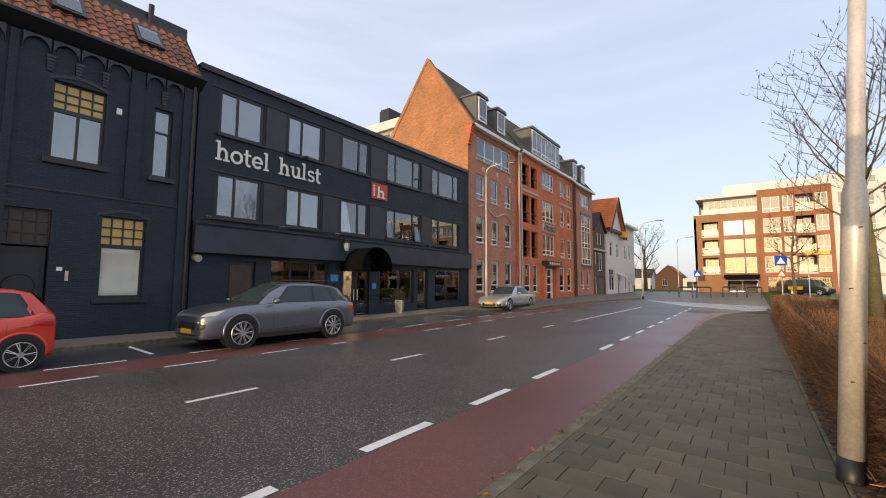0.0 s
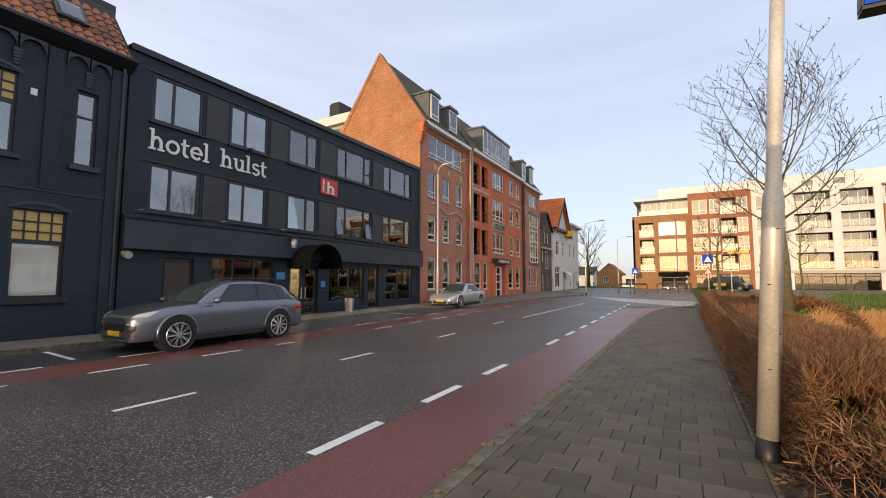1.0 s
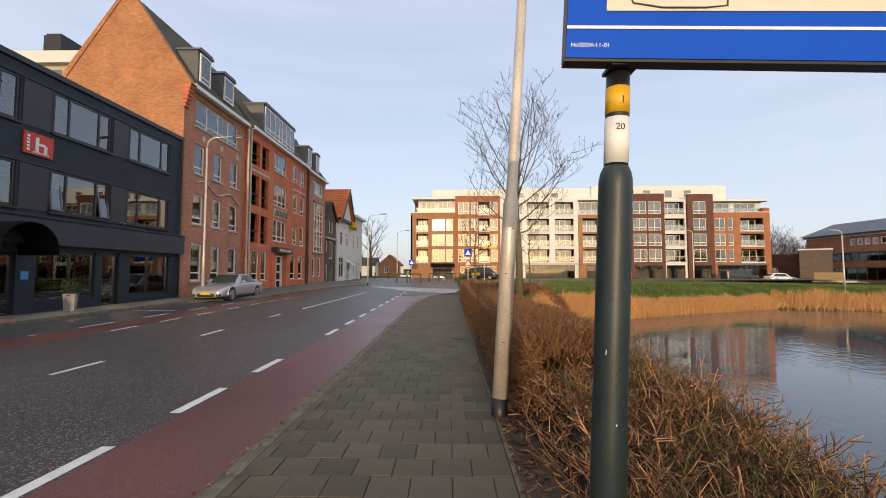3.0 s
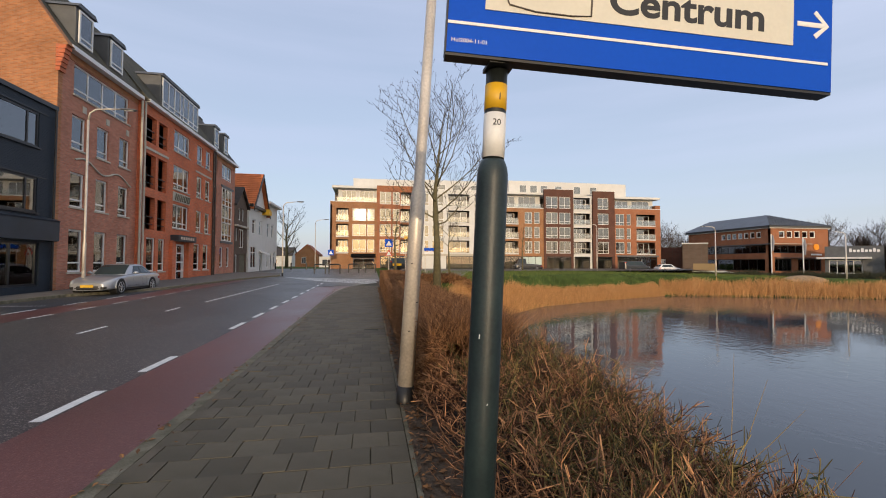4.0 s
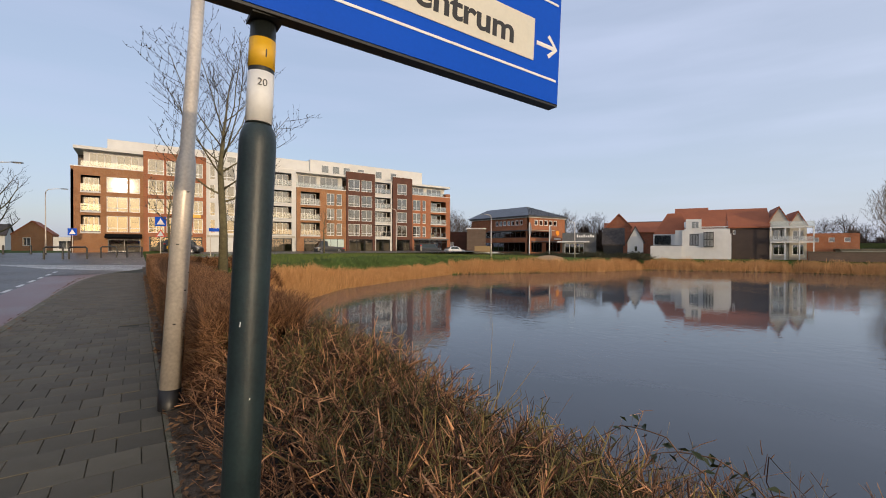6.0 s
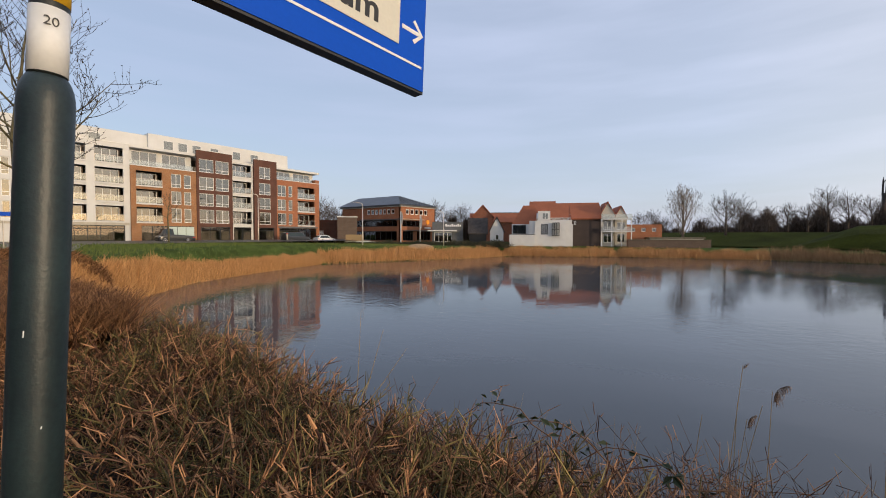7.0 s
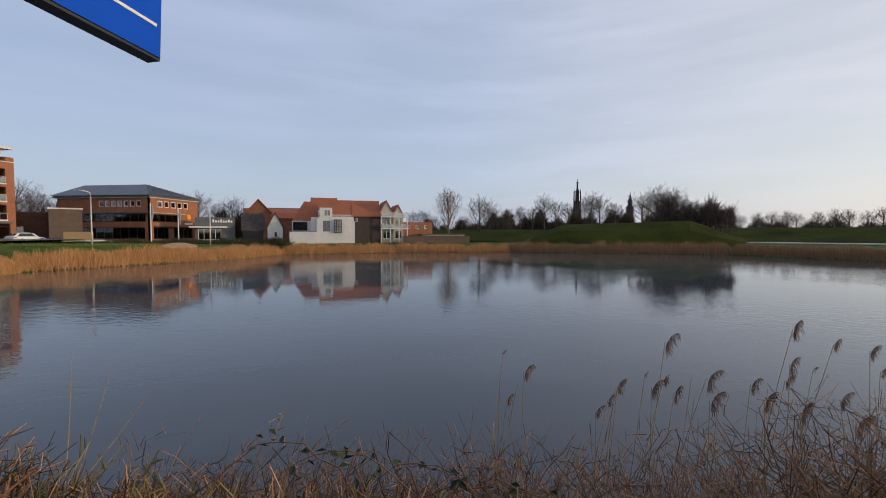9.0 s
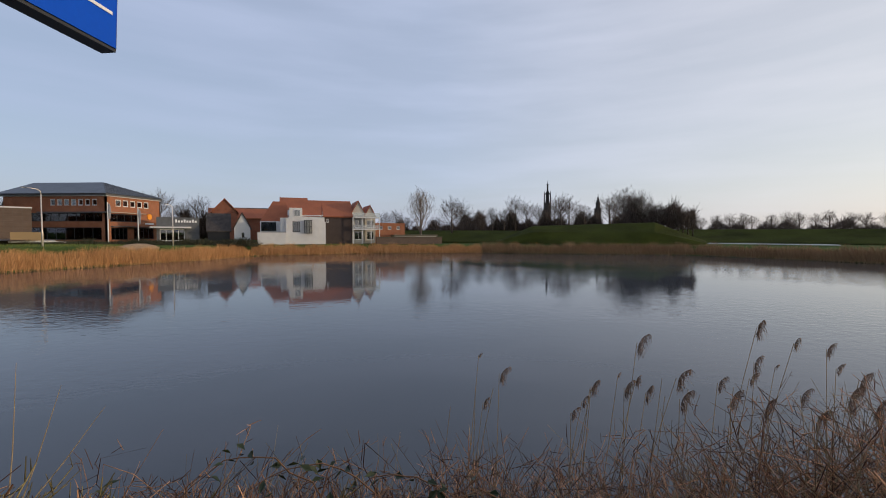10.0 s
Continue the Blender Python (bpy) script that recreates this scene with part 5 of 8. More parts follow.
H2 = [(1.5, 3.0, 5.4, 7.3), (4.6, 6.0, 5.4, 7.3), (0.9, 3.6, 1.0, 3.8), (5.2, 6.4, 0.5, 2.9), (2.6, 3.6, 9.0, 10.4)]
wall("wall", s2, mW, 8.6, -0.1, 9.0, H2[:4], "white_wall")
for h in H2[:4]:
    window(s2, mW, *h, (1, 1) if h[1] - h[0] > 2 else (1,), (1, 0.4), "white_frame", "glass_flat", bar=0.1)
shell(s2, -23, FX + 0.2, 53.6, 62.2, -0.1, 9.0, ("east",), "grey_wall")
part("front_gable", prism(bmesh.new(), [(0.6, 9.0), (8.0, 9.0), (4.6, 13.2)], mW, mW @ Matrix.Translation((0, 0.3, 0))), "white_wall", s2)
for a, b in (((0.2, 8.6), (4.6, 13.6)), ((8.6, 8.4), (4.6, 13.6))):
    part("roof_slope", prism(bmesh.new(), [a, b, (b[0], b[1] - 0.25), (a[0], a[1] - 0.25)], mW @ Matrix.Translation((0, -0.5, 0)), mW @ Matrix.Translation((0, 8.5, 0))), "roof_bright", s2)
    bm = bmesh.new()
    for k in range(17):
        f = (k + 0.5) / 17
        c = (a[0] + (b[0] - a[0]) * f, a[1] + (b[1] - a[1]) * f)
        box(bm, c[0] - 0.05, c[0] + 0.05, -0.45, 8.4, c[1] - 0.02, c[1] + 0.055, mW)
    part("tile_courses", bm, "roof_bright", s2)
    part("barge_board", prism(bmesh.new(), [a, b, (b[0], b[1] - 0.45), (a[0], a[1] - 0.45)], mW @ Matrix.Translation((0, -0.6, 0)), mW @ Matrix.Translation((0, -0.505, 0))), "black", s2)
part("cornice", box(bmesh.new(), 0.0, 8.6, -0.45, 0, 8.65, 9.0, mW), "black", s2)
part("yellow_shutter_box", prism(bmesh.new(), [(6.2, 8.3), (7.8, 8.3), (7.8, 8.9), (6.6, 9.1)], mW @ Matrix.Translation((0, -0.9, 0)), mW), "yellow", s2, "yellow box under the eave")
part("door_awning", prism(bmesh.new(), [(0.0, 3.4), (-1.1, 2.8), (-1.1, 2.7), (0.0, 3.2)], mW @ pose(4.9, 0, 0, 0, 0, 90), mW @ pose(6.9, 0, 0, 0, 0, 90)), "white_wall", s2)
s3 = thing("pale_corner_house", (FX, 66, 0.7), "pale grey flat-roofed corner house", "house")
mP = face_pose(FX + 0.1, 62.3, "east")
H3 = [(0.8, 2.2, 5.4, 7.5), (3.4, 4.8, 5.4, 7.5), (0.8, 2.0, 1.0, 3.4), (3.0, 4.2, 0.5, 3.2), (5.0, 6.2, 1.0, 3.4), (1.0, 2.0, 8.6, 9.5)]
wall("wall", s3, mP, 7.2, -0.1, 10.2, H3, "white_wall")
for h in H3:
    window(s3, mP, *h, (1,), (1, 0.4), "white_frame", "glass_flat", bar=0.1)
shell(s3, -23, FX + 0.1, 62.3, 69.5, -0.1, 10.2, ("east",), "grey_wall")
part("eave_slab", box(bmesh.new(), -0.1, 7.4, -0.7, 8.0, 10.2, 10.5, mP), "white_wall", s3)


# ---- apartment block beyond the pond ----
fb = thing("apartment_block", (25, 75, 0.6), "five-storey orange, white and brown brick apartment block", "apartment building")
FY, Z0 = 75.0, 0.3


def flat_mat(x, facing="south"):
    return face_pose(x, FY, facing)


def balcony(x0, x1, z0, z1, m=None, glassy=True, proud=0.0):
    """A recessed loggia: back wall with glazing, slab, rail."""
    mm = flat_mat(0)
    part("loggia_back", box(bmesh.new(), x0, x1, 1.55, 1.65, z0, z1, mm), "brick_grey", fb)
    window(fb, mm, x0 + 0.2, x1 - 0.2, z0 + 0.1, z1 - 0.1, (1, 1, 1), (1,), "white_frame", "glass_flat", bar=0.09, inset=1.4, name="balcony_window")
    part("balcony_slab", box(bmesh.new(), x0 - 0.05, x1 + 0.05, -0.12 - proud, 1.55, z0 - 0.22, z0, mm), "white_wall", fb)
    rail = bmesh.new()
    box(rail, x0, x1, -0.06 - proud, -0.02 - proud, z0 + 0.95, z0 + 1.0, mm)
    for k in range(4):
        u = x0 + (x1 - x0) * k / 3
        box(rail, u - 0.025, u + 0.025, -0.06 - proud, -0.02 - proud, z0, z0 + 0.95, mm)
    part("balcony_rail", rail, "galv", fb)
    part("rail_glass", box(bmesh.new(), x0 + 0.05, x1 - 0.05, -0.045 - proud, -0.03 - proud, z0 + 0.1, z0 + 0.9, mm), "rail_glass", fb)


FL = [(9.25, 11.45), (6.5, 8.65), (3.6, 5.9)]
F4 = [(12.25, 14.5)] + FL


def section(x0, x1, top, material, wins, loggias, proud=0.0, shop=None, blinds="tan_blind", base=True):
    """One bay of the block: wall with its openings, windows, loggias and a shop front."""
    mm = face_pose(x0, FY - proud, "south")
    holes = [(a - x0, b - x0, c, d) for a, b, c, d, _ in wins] + [(a - x0, b - x0, c, d) for a, b, c, d in loggias]
    if shop:
        holes.append((shop[0] - x0, shop[1] - x0, 0.5, 3.0))
    wall("wall", fb, mm, x1 - x0, Z0, top, holes, material, 0.35)
    for k, (a, b, c, d, cols) in enumerate(wins):
        window(fb, mm, a - x0, b - x0, c, d, cols, (0.4, 1.2), "white_frame", "glass_flat", bar=0.09, inset=0.12, blind=blinds if (k * 7 + int(x0)) % 3 == 0 else None)
    for a, b, c, d in loggias:
        balcony(a, b, c, d, proud=proud)
    if shop:
        window(fb, mm, shop[0] - x0, shop[1] - x0, 0.5, 3.0, (1,) * max(2, int((shop[1] - shop[0]) / 1.4)), (1, 0.25), "navy_frame", "glass_dark", bar=0.1, name="shop_window")
    part("coping", box(bmesh.new(), -0.05, x1 - x0 + 0.05, -0.06, 0.4, top, top + 0.1, mm), "white_frame", fb)


section(-7.15, 0.95, 12.6, "brick_flat", [(-3.3, -0.9, *f, TWO) for f in FL] + [(-0.7, 0.55, *f, (1,)) for f in FL], [(-6.1, -4.0, *f) for f in FL], 0, (-3.2, 0.6))
section(0.95, 9.05, 15.6, "brick_flat_red", [(1.5, 3.5, *f, TWO) for f in F4] + [(3.8, 5.0, *f, TWO) for f in F4] + [(7.3, 8.6, *f, (1, 1)) for f in F4], [(5.2, 7.1, *f) for f in F4], 0.4, (1.6, 8.5))
section(9.05, 23.2, 15.2, "white_wall", [(9.6, 10.4, *f, (1,)) for f in F4] + [(11.0, 13.2, *f, TWO) for f in F4] + [], [(14.0, 18.0, *f) for f in F4] + [(19.0, 22.4, *f) for f in F4], 0.0, (13.6, 22.5))
section(23.2, 32.5, 12.15, "brick_flat", [(28.7, 30.2, *f, TWO) for f in FL] + [(30.6, 31.7, *f, (1,)) for f in FL], [(23.9, 27.4, *f) for f in FL], 0.3, (24.5, 32.0))
section(32.5, 38.5, 15.9, "brick_dark", [(a, b, *f, TWO) for a, b in ((32.9, 35.3), (35.6, 37.9)) for f in F4], [], 0.5, (33.0, 38.0))
section(38.5, 42.6, 14.8, "white_wall", [], [(38.8, 42.3, *f) for f in F4], 0.0, (38.9, 42.2))
section(42.6, 47.2, 15.8, "brick_dark", [(43.6, 45.9, *f, TWO) for f in F4], [], 0.5, (43.2, 46.6))
section(47.2, 57.3, 12.5, "brick_flat_red", [(47.5, 49.4, *f, TWO) for f in FL] + [(49.9, 50.8, *f, (1,)) for f in FL], [(52.0, 56.1, *f) for f in FL], 0.3, (47.8, 56.5))
part("corner_parapet", box(bmesh.new(), 56.2, 57.3, FY - 0.3, FY + 1.2, 12.5, 13.3), "brick_flat_red", fb)
for x0, x1, z0, z1 in ((-5.9, 1.2, 12.5, 15.1), (23.3, 32.5, 12.1, 14.9), (47.0, 57.0, 12.4, 14.6)):
    mm = face_pose(x0, FY + 1.6, "south")
    wall("penthouse_wall", fb, mm, x1 - x0, z0, z1, [(0.6, (x1 - x0) * 0.45, z0 + 0.4, z1 - 0.2), ((x1 - x0) * 0.52, x1 - x0 - 0.8, z0 + 0.4, z1 - 0.2)], "white_wall")
    for a, b in ((0.6, (x1 - x0) * 0.45), ((x1 - x0) * 0.52, x1 - x0 - 0.8)):
        window(fb, mm, a, b, z0 + 0.4, z1 - 0.2, (1, 1, 1), (1,), "white_frame", "glass_flat", bar=0.09, blind="tan_blind")
    part("roof_slab", box(bmesh.new(), x0 - 1.0, x1 + 0.6, FY + 0.1, FY + 12, z1, z1 + 0.4), "white_wall", fb)
    part("terrace_rail", box(bmesh.new(), x0 - 0.2, x1, FY + 0.2, FY + 0.23, z0 + 0.2, z0 + 0.95), "rail_glass", fb)
part("penthouse_wall", box(bmesh.new(), -3.3, 9.0, FY + 2.5, FY + 11, 15.4, 17.3), "white_wall", fb)
part("penthouse_wall", box(bmesh.new(), 9.2, 26.5, FY + 3, FY + 11, 15.2, 17.6), "white_wall", fb)
part("penthouse_wall", box(bmesh.new(), 26.5, 51.5, FY + 2.4, FY + 11, 14.9, 17.9), "white_wall", fb)
for a in (12.5, 15.5, 19.0, 28.6, 30.8, 33.0, 36, 40, 43.5):
    mm = face_pose(a, FY + (2.95 if a < 26 else 2.35), "south")
    window(fb, mm, 0, 1.5, 15.6, 17.1 if a > 26 else 16.8, (1,), (1,), "white_frame", "glass_flat", bar=0.08, inset=-0.05)
shell(fb, -7.15, 57.3, FY, FY + 13, Z0, 12.1, ("south",), "brick_flat_red")
part("awning", prism(bmesh.new(), [(-1.5, 2.75), (-1.5, 2.85), (0.0, 3.35), (0.0, 3.25)], face_pose(-3.5, FY - 0.004, "south") @ pose(0, 0, 0, 0, 0, 90), face_pose(0.8, FY - 0.004, "south") @ pose(0, 0, 0, 0, 0, 90)), "black_cloth", fb, "dark shop awning")
for k in range(3):
    part("frosted_panel", box(bmesh.new(), 28.2 + 1.3 * k, 29.42 + 1.3 * k, FY - 0.36, FY - 0.31, 0.5, 2.9), "frosted", fb, "pale green frosted shop panel")
part("shop_fascia", box(bmesh.new(), 9.2, 23.0, FY - 0.12, FY - 0.004, 3.02, 3.4), "stone", fb)
part("shop_fascia", box(bmesh.new(), 47.6, 56.8, FY - 0.42, FY - 0.304, 3.02, 3.3), "lead", fb)
part("room_partition", box(bmesh.new(), -6.8, 57, FY + 5, FY + 5.2, Z0, 15.0), "room", fb)
for z in (3.2, 6.15, 8.9, 11.8):
    part("ceiling_slab", box(bmesh.new(), -6.8, 57, FY + 1.7, FY + 12.6, z, z + 0.2), "room", fb)


# ---- street furniture ----
def street_lamp(x, y, z, h, arm, label, lean=(0.0, 0.0), r0=0.085, r1=0.06, step=2.25):
    """A stepped steel pole with a curved arm and a flat lantern; arm is a direction in plan."""
    o = thing("street_lamp", (x, y, z), label, "street lamp", "street lamps")
    at = lambda s: Vector((x + lean[0] * s, y + lean[1] * s, z + s))
    part("pole", tube(bmesh.new(), [at(0.19), at(step), at(step + 0.12), at(h - 0.6)], [r0, r0 * 0.97, r1, r1 * 0.8], 20), "galv", o, smooth=True)
    part("base_sleeve", tube(bmesh.new(), [at(-0.15), at(0.19), at(0.19)], [r0 + 0.006, r0 + 0.006, r0], 20), "black", o, "black protective base sleeve", smooth=True)
    a = Vector((arm[0], arm[1], 0)).normalized()
    pts = [at(h - 0.6), at(h - 0.25) + a * 0.06, at(h - 0.05) + a * 0.3, at(h + 0.02) + a * 0.8, at(h + 0.08) + a * 1.3]
    part("arm", tube(bmesh.new(), pts, [r1 * 0.8, r1 * 0.75, r1 * 0.7, r1 * 0.6, r1 * 0.5], 10), "galv", o, smooth=True)
    e = pts[-1]
    s = a.cross(Vector((0, 0, 1)))
    bm = bmesh.new()
    for p, q, w, dz in ((0.0, 0.0, 0.07, 0), ):
        tube(bm, [e - a * 0.05, e + a * 0.1, e + a * 0.5, e + a * 0.62], [0.05, 0.11, 0.12, 0.04], 10)
    for v in bm.verts:
        v.co.z = e.z + (v.co.z - e.z) * 0.5
    ln = part("lantern", bm, "lead", o, "flat grey lantern head", smooth=True)
    part("diffuser", box(bmesh.new(), e.x + a.x * 0.3 - 0.18, e.x + a.x * 0.3 + 0.18, e.y + a.y * 0.3 - 0.06, e.y + a.y * 0.3 + 0.06, e.z - 0.065, e.z - 0.045), "white", ln)
    return o


near_lamp = street_lamp(0.47, 3.17, 0.12, 8.2, (-1, 0), "leaning galvanised steel lamp post with black base at the hedge", (0.064, 0.0))
bm = bmesh.new()
for z, a in ((1.7, 0.3), (1.55, 2.0), (1.2, 5.4), (2.1, 5.0), (0.9, 4.6), (1.36, 5.9), (1.62, 4.4)):
    c = Vector((0.47 + 0.064 * (z - 0.12) + 0.084 * math.cos(a), 3.17 + 0.084 * math.sin(a), z))
    tube(bm, [c - Vector((0.012, 0, 0)), c + Vector((0.012, 0, 0.002))], 0.005, 5)
part("scuff_marks", bm, "dark_pole", near_lamp)["kind"] = "stuff"
street_lamp(-12.95, 20.5, gz(20.5) + 0.12, 8.6, (1, 0.15), "slim galvanised lamp post before the brick row", r0=0.075, r1=0.055)
street_lamp(-8.3, 41.0, gz(41) + 0.12, 7.0, (1, 0.0), "slim grey lamp post at the crossing", r0=0.075, r1=0.055)
street_lamp(-8.1, 63.0, gz(63), 7.4, (1, 0.0), "slim grey lamp post beyond the crossing", r0=0.075, r1=0.055)

# direction sign on its green post
sp = thing("direction_sign", (0.53, 0.27, 0.05), "blue direction sign on leaning dark green steel post", "road sign")
P = lambda z: Vector((0.515 + 0.047 * z, 0.27, z))
part("post", tube(bmesh.new(), [P(-0.1), P(1.0), P(1.97), P(1.995), P(2.02), P(2.04), P(2.052)], [0.066, 0.0655, 0.065, 0.064, 0.06, 0.053, 0.047], 28), "green_pole", sp, "dark green post with scratches", smooth=True)
part("upper_post", tube(bmesh.new(), [P(2.05), P(2.45)], 0.045, 24), "dark_pole", sp, smooth=True)
wb2 = part("white_band", tube(bmesh.new(), [P(2.06), P(2.245)], 0.0468, 24), "white", sp, "white band with a number", smooth=True)
yb = part("yellow_band", tube(bmesh.new(), [P(2.262), P(2.368)], 0.0468, 24), "yellow", sp, "yellow band with a number", smooth=True)
part("flange", box(bmesh.new(), 0.575, 0.685, 0.19, 0.30, 2.432, 2.446), "dark_pole", sp)
for body, z in (("1", 2.295), ("20", 2.19)):
    text_part(body, 0.042 if body == "1" else 0.036, Matrix.Translation((P(z).x - (0.006 if body == "1" else 0.022), 0.27 - 0.0478, z)) @ pose(0, 0, 0, 90, 2.7, 0), "black", sp, "number", 0.0008)
bm = bmesh.new()
for z, d, h in ((1.32, -0.04, 0.03), (1.06, 0.0, 0.012), (0.96, 0.01, 0.012), (0.88, -0.015, 0.012), (1.09, 0.012, 0.012)):
    c = P(z) + Vector((d, -0.0655 + abs(d) * 0.35, 0))
    tube(bm, [c, c + Vector((0.002, 0, h * 0.6))], 0.0018, 5)
part("paint_chips", bm, "white", sp)
U, W = Vector((0.9957, -0.0723, -0.0585)), Vector((0.05865, 0.0, 0.99828))
N = U.cross(W)
SM = Matrix.Translation((0.397, 0.19, 2.461)) @ Matrix((U * 0.976, -N, W)).transposed().to_4x4()
bd = part("sign_board", box(bmesh.new(), 0, 1.715, 0.0, 0.06, 0, 0.72, SM), "sign_blue", sp, "blue sheet board with white rules")
part("board_edge", box(bmesh.new(), -0.004, 1.719, 0.004, 0.064, -0.012, -0.001, SM), "black", bd)
part("board_edge", box(bmesh.new(), 1.7155, 1.7205, 0.004, 0.06, 0, 0.72, SM), "black", bd)
part("board_edge", box(bmesh.new(), -0.006, -0.0005, 0.004, 0.06, 0, 0.72, SM), "black", bd)
for v0 in (0.114, 0.522):
    part("white_rule", box(bmesh.new(), 0.0, 1.695, -0.003, -0.0005, v0, v0 + 0.012, SM), "white", bd)
pan = part("cream_panel", box(bmesh.new(), 0.15, 1.525, -0.004, -0.0005, 0.185, 0.402, SM), "sign_cream", bd, "cream destination panel")
text_part("Centrum", 0.165, SM @ Matrix.Translation((0.675, -0.0045, 0.233)) @ pose(0, 0, 0, 90, 0, 0), "black", bd, "lettering", 0.0008, width=0.705, bold=0.004)
text_part("Hul2004-11-01", 0.024, SM @ Matrix.Translation((0.017, -0.001, 0.042)) @ pose(0, 0, 0, 90, 0, 0), "white", bd, "small_lettering", 0.0006, width=0.145)
bm = bmesh.new()
c = lambda u, v: SM @ Vector((u, -0.006, v))
tube(bm, [c(0.24, 0.37), c(0.215, 0.29), c(0.25, 0.215), c(0.36, 0.197), c(0.52, 0.197), c(0.60, 0.205), c(0.602, 0.37)], 0.0035, 6)
part("outline_mark", bm, "wood", bd)
bm = bmesh.new()
tube(bm, [c(1.545, 0.287), c(1.688, 0.287)], 0.011, 8)
tube(bm, [c(1.63, 0.235), c(1.69, 0.287), c(1.63, 0.345)], 0.011, 8)
for v in bm.verts:
    p = SM.inverted() @ v.co
    p.y = -0.001 - max(0.0, -(p.y + 0.006)) * 0.2
    v.co = SM @ p
part("arrow", bm, "white", bd)


def pole_sign(x, y, z, h, boards, label):
    o = thing("traffic_sign", (x, y, z), label, "traffic sign", "traffic signs")
    part("post", tube(bmesh.new(), [(x, y, z - 0.1), (x, y, z + h)], 0.04, 8), "galv", o)
    for kind, z0, s, mat in boards:
        if kind == "square":
            b = part("board", box(bmesh.new(), x - s / 2, x + s / 2, y - 0.08, y - 0.04, z + z0, z + z0 + s), mat, o)
            part("mark", prism(bmesh.new(), [(-s * 0.36, -s * 0.32), (s * 0.36, -s * 0.32), (0, s * 0.34)], pose(x, y - 0.095, z + z0 + s / 2), pose(x, y - 0.084, z + z0 + s / 2)), "white", b)
        elif kind == "triangle":
            part("board", prism(bmesh.new(), [(-s / 2, 0), (s / 2, 0), (0, s * 0.87)], pose(x, y - 0.08, z + z0), pose(x, y - 0.04, z + z0)), mat, o)
            part("mark", prism(bmesh.new(), [(-s * 0.3, s * 0.1), (s * 0.3, s * 0.1), (0, s * 0.64)], pose(x, y - 0.095, z + z0), pose(x, y - 0.084, z + z0)), "white", o)
        else:
            part("board", box(bmesh.new(), x - s * 0.1, x + s, y - 0.08, y - 0.04, z + z0, z + z0 + s * 0.22), mat, o)
    return o


pole_sign(1.95, 45, gz(45), 4.2, [("square", 3.0, 0.85, "sign_blue"), ("triangle", 2.0, 0.85, "red_sign")], "blue crossing sign over a red warning triangle")
pole_sign(6.6, 50, gz(50), 3.6, [("arm", 2.7, 1.6, "sign_blue"), ("arm", 2.3, 1.3, "white")], "white post with blue finger boards")
pole_sign(4.3, 52, gz(52), 5.2, [("arm", 4.2, 1.6, "yellow")], "grey post with a yellow board")
pole_sign(-6.5, 70, gz(66), 3.2, [("square", 2.3, 0.9, "sign_blue")], "blue crossing sign on a grey post")
for x, y in ((-6.2, 47.5), (-4.6, 47.5), (-2.6, 50.5), (-0.6, 50.5)):
    o = thing("cycle_stand", (x, y, gz(y)), "black steel hoop stand on the pavement", "cycle stand", "cycle stands")
    part("hoop", tube(bmesh.new(), [(x, y, gz(y)), (x, y, gz(y) + 0.95), (x + 0.1, y, gz(y) + 1.05), (x + 1.1, y, gz(y) + 1.05), (x + 1.2, y, gz(y) + 0.95), (x + 1.2, y, gz(y))], 0.07, 8), "black", o)
for x, y in ((-12.0, 66), (-14.5, 67), (-17.5, 68), (-9.6, 65)):
    o = thing("bollard", (x, y, gz(y)), "short black street bollard", "bollard", "bollards")
    part("post", tube(bmesh.new(), [(x, y, gz(y)), (x, y, gz(y) + 0.95), (x, y, gz(y) + 1.05)], [0.11, 0.11, 0.03], 8), "black", o)


# ---- vehicles ----
def loft(bm, sections):
    rings = [[bm.verts.new(p) for p in s] for s in sections]
    n = len(rings[0])
    for a, b in zip(rings, rings[1:]):
        for i in range(n):
            bm.faces.new((a[i], a[(i + 1) % n], b[(i + 1) % n], b[i]))
    bm.faces.new(rings[0])
    bm.faces.new(rings[-1][::-1])
    bmesh.ops.recalc_face_normals(bm, faces=bm.faces)
    return bm


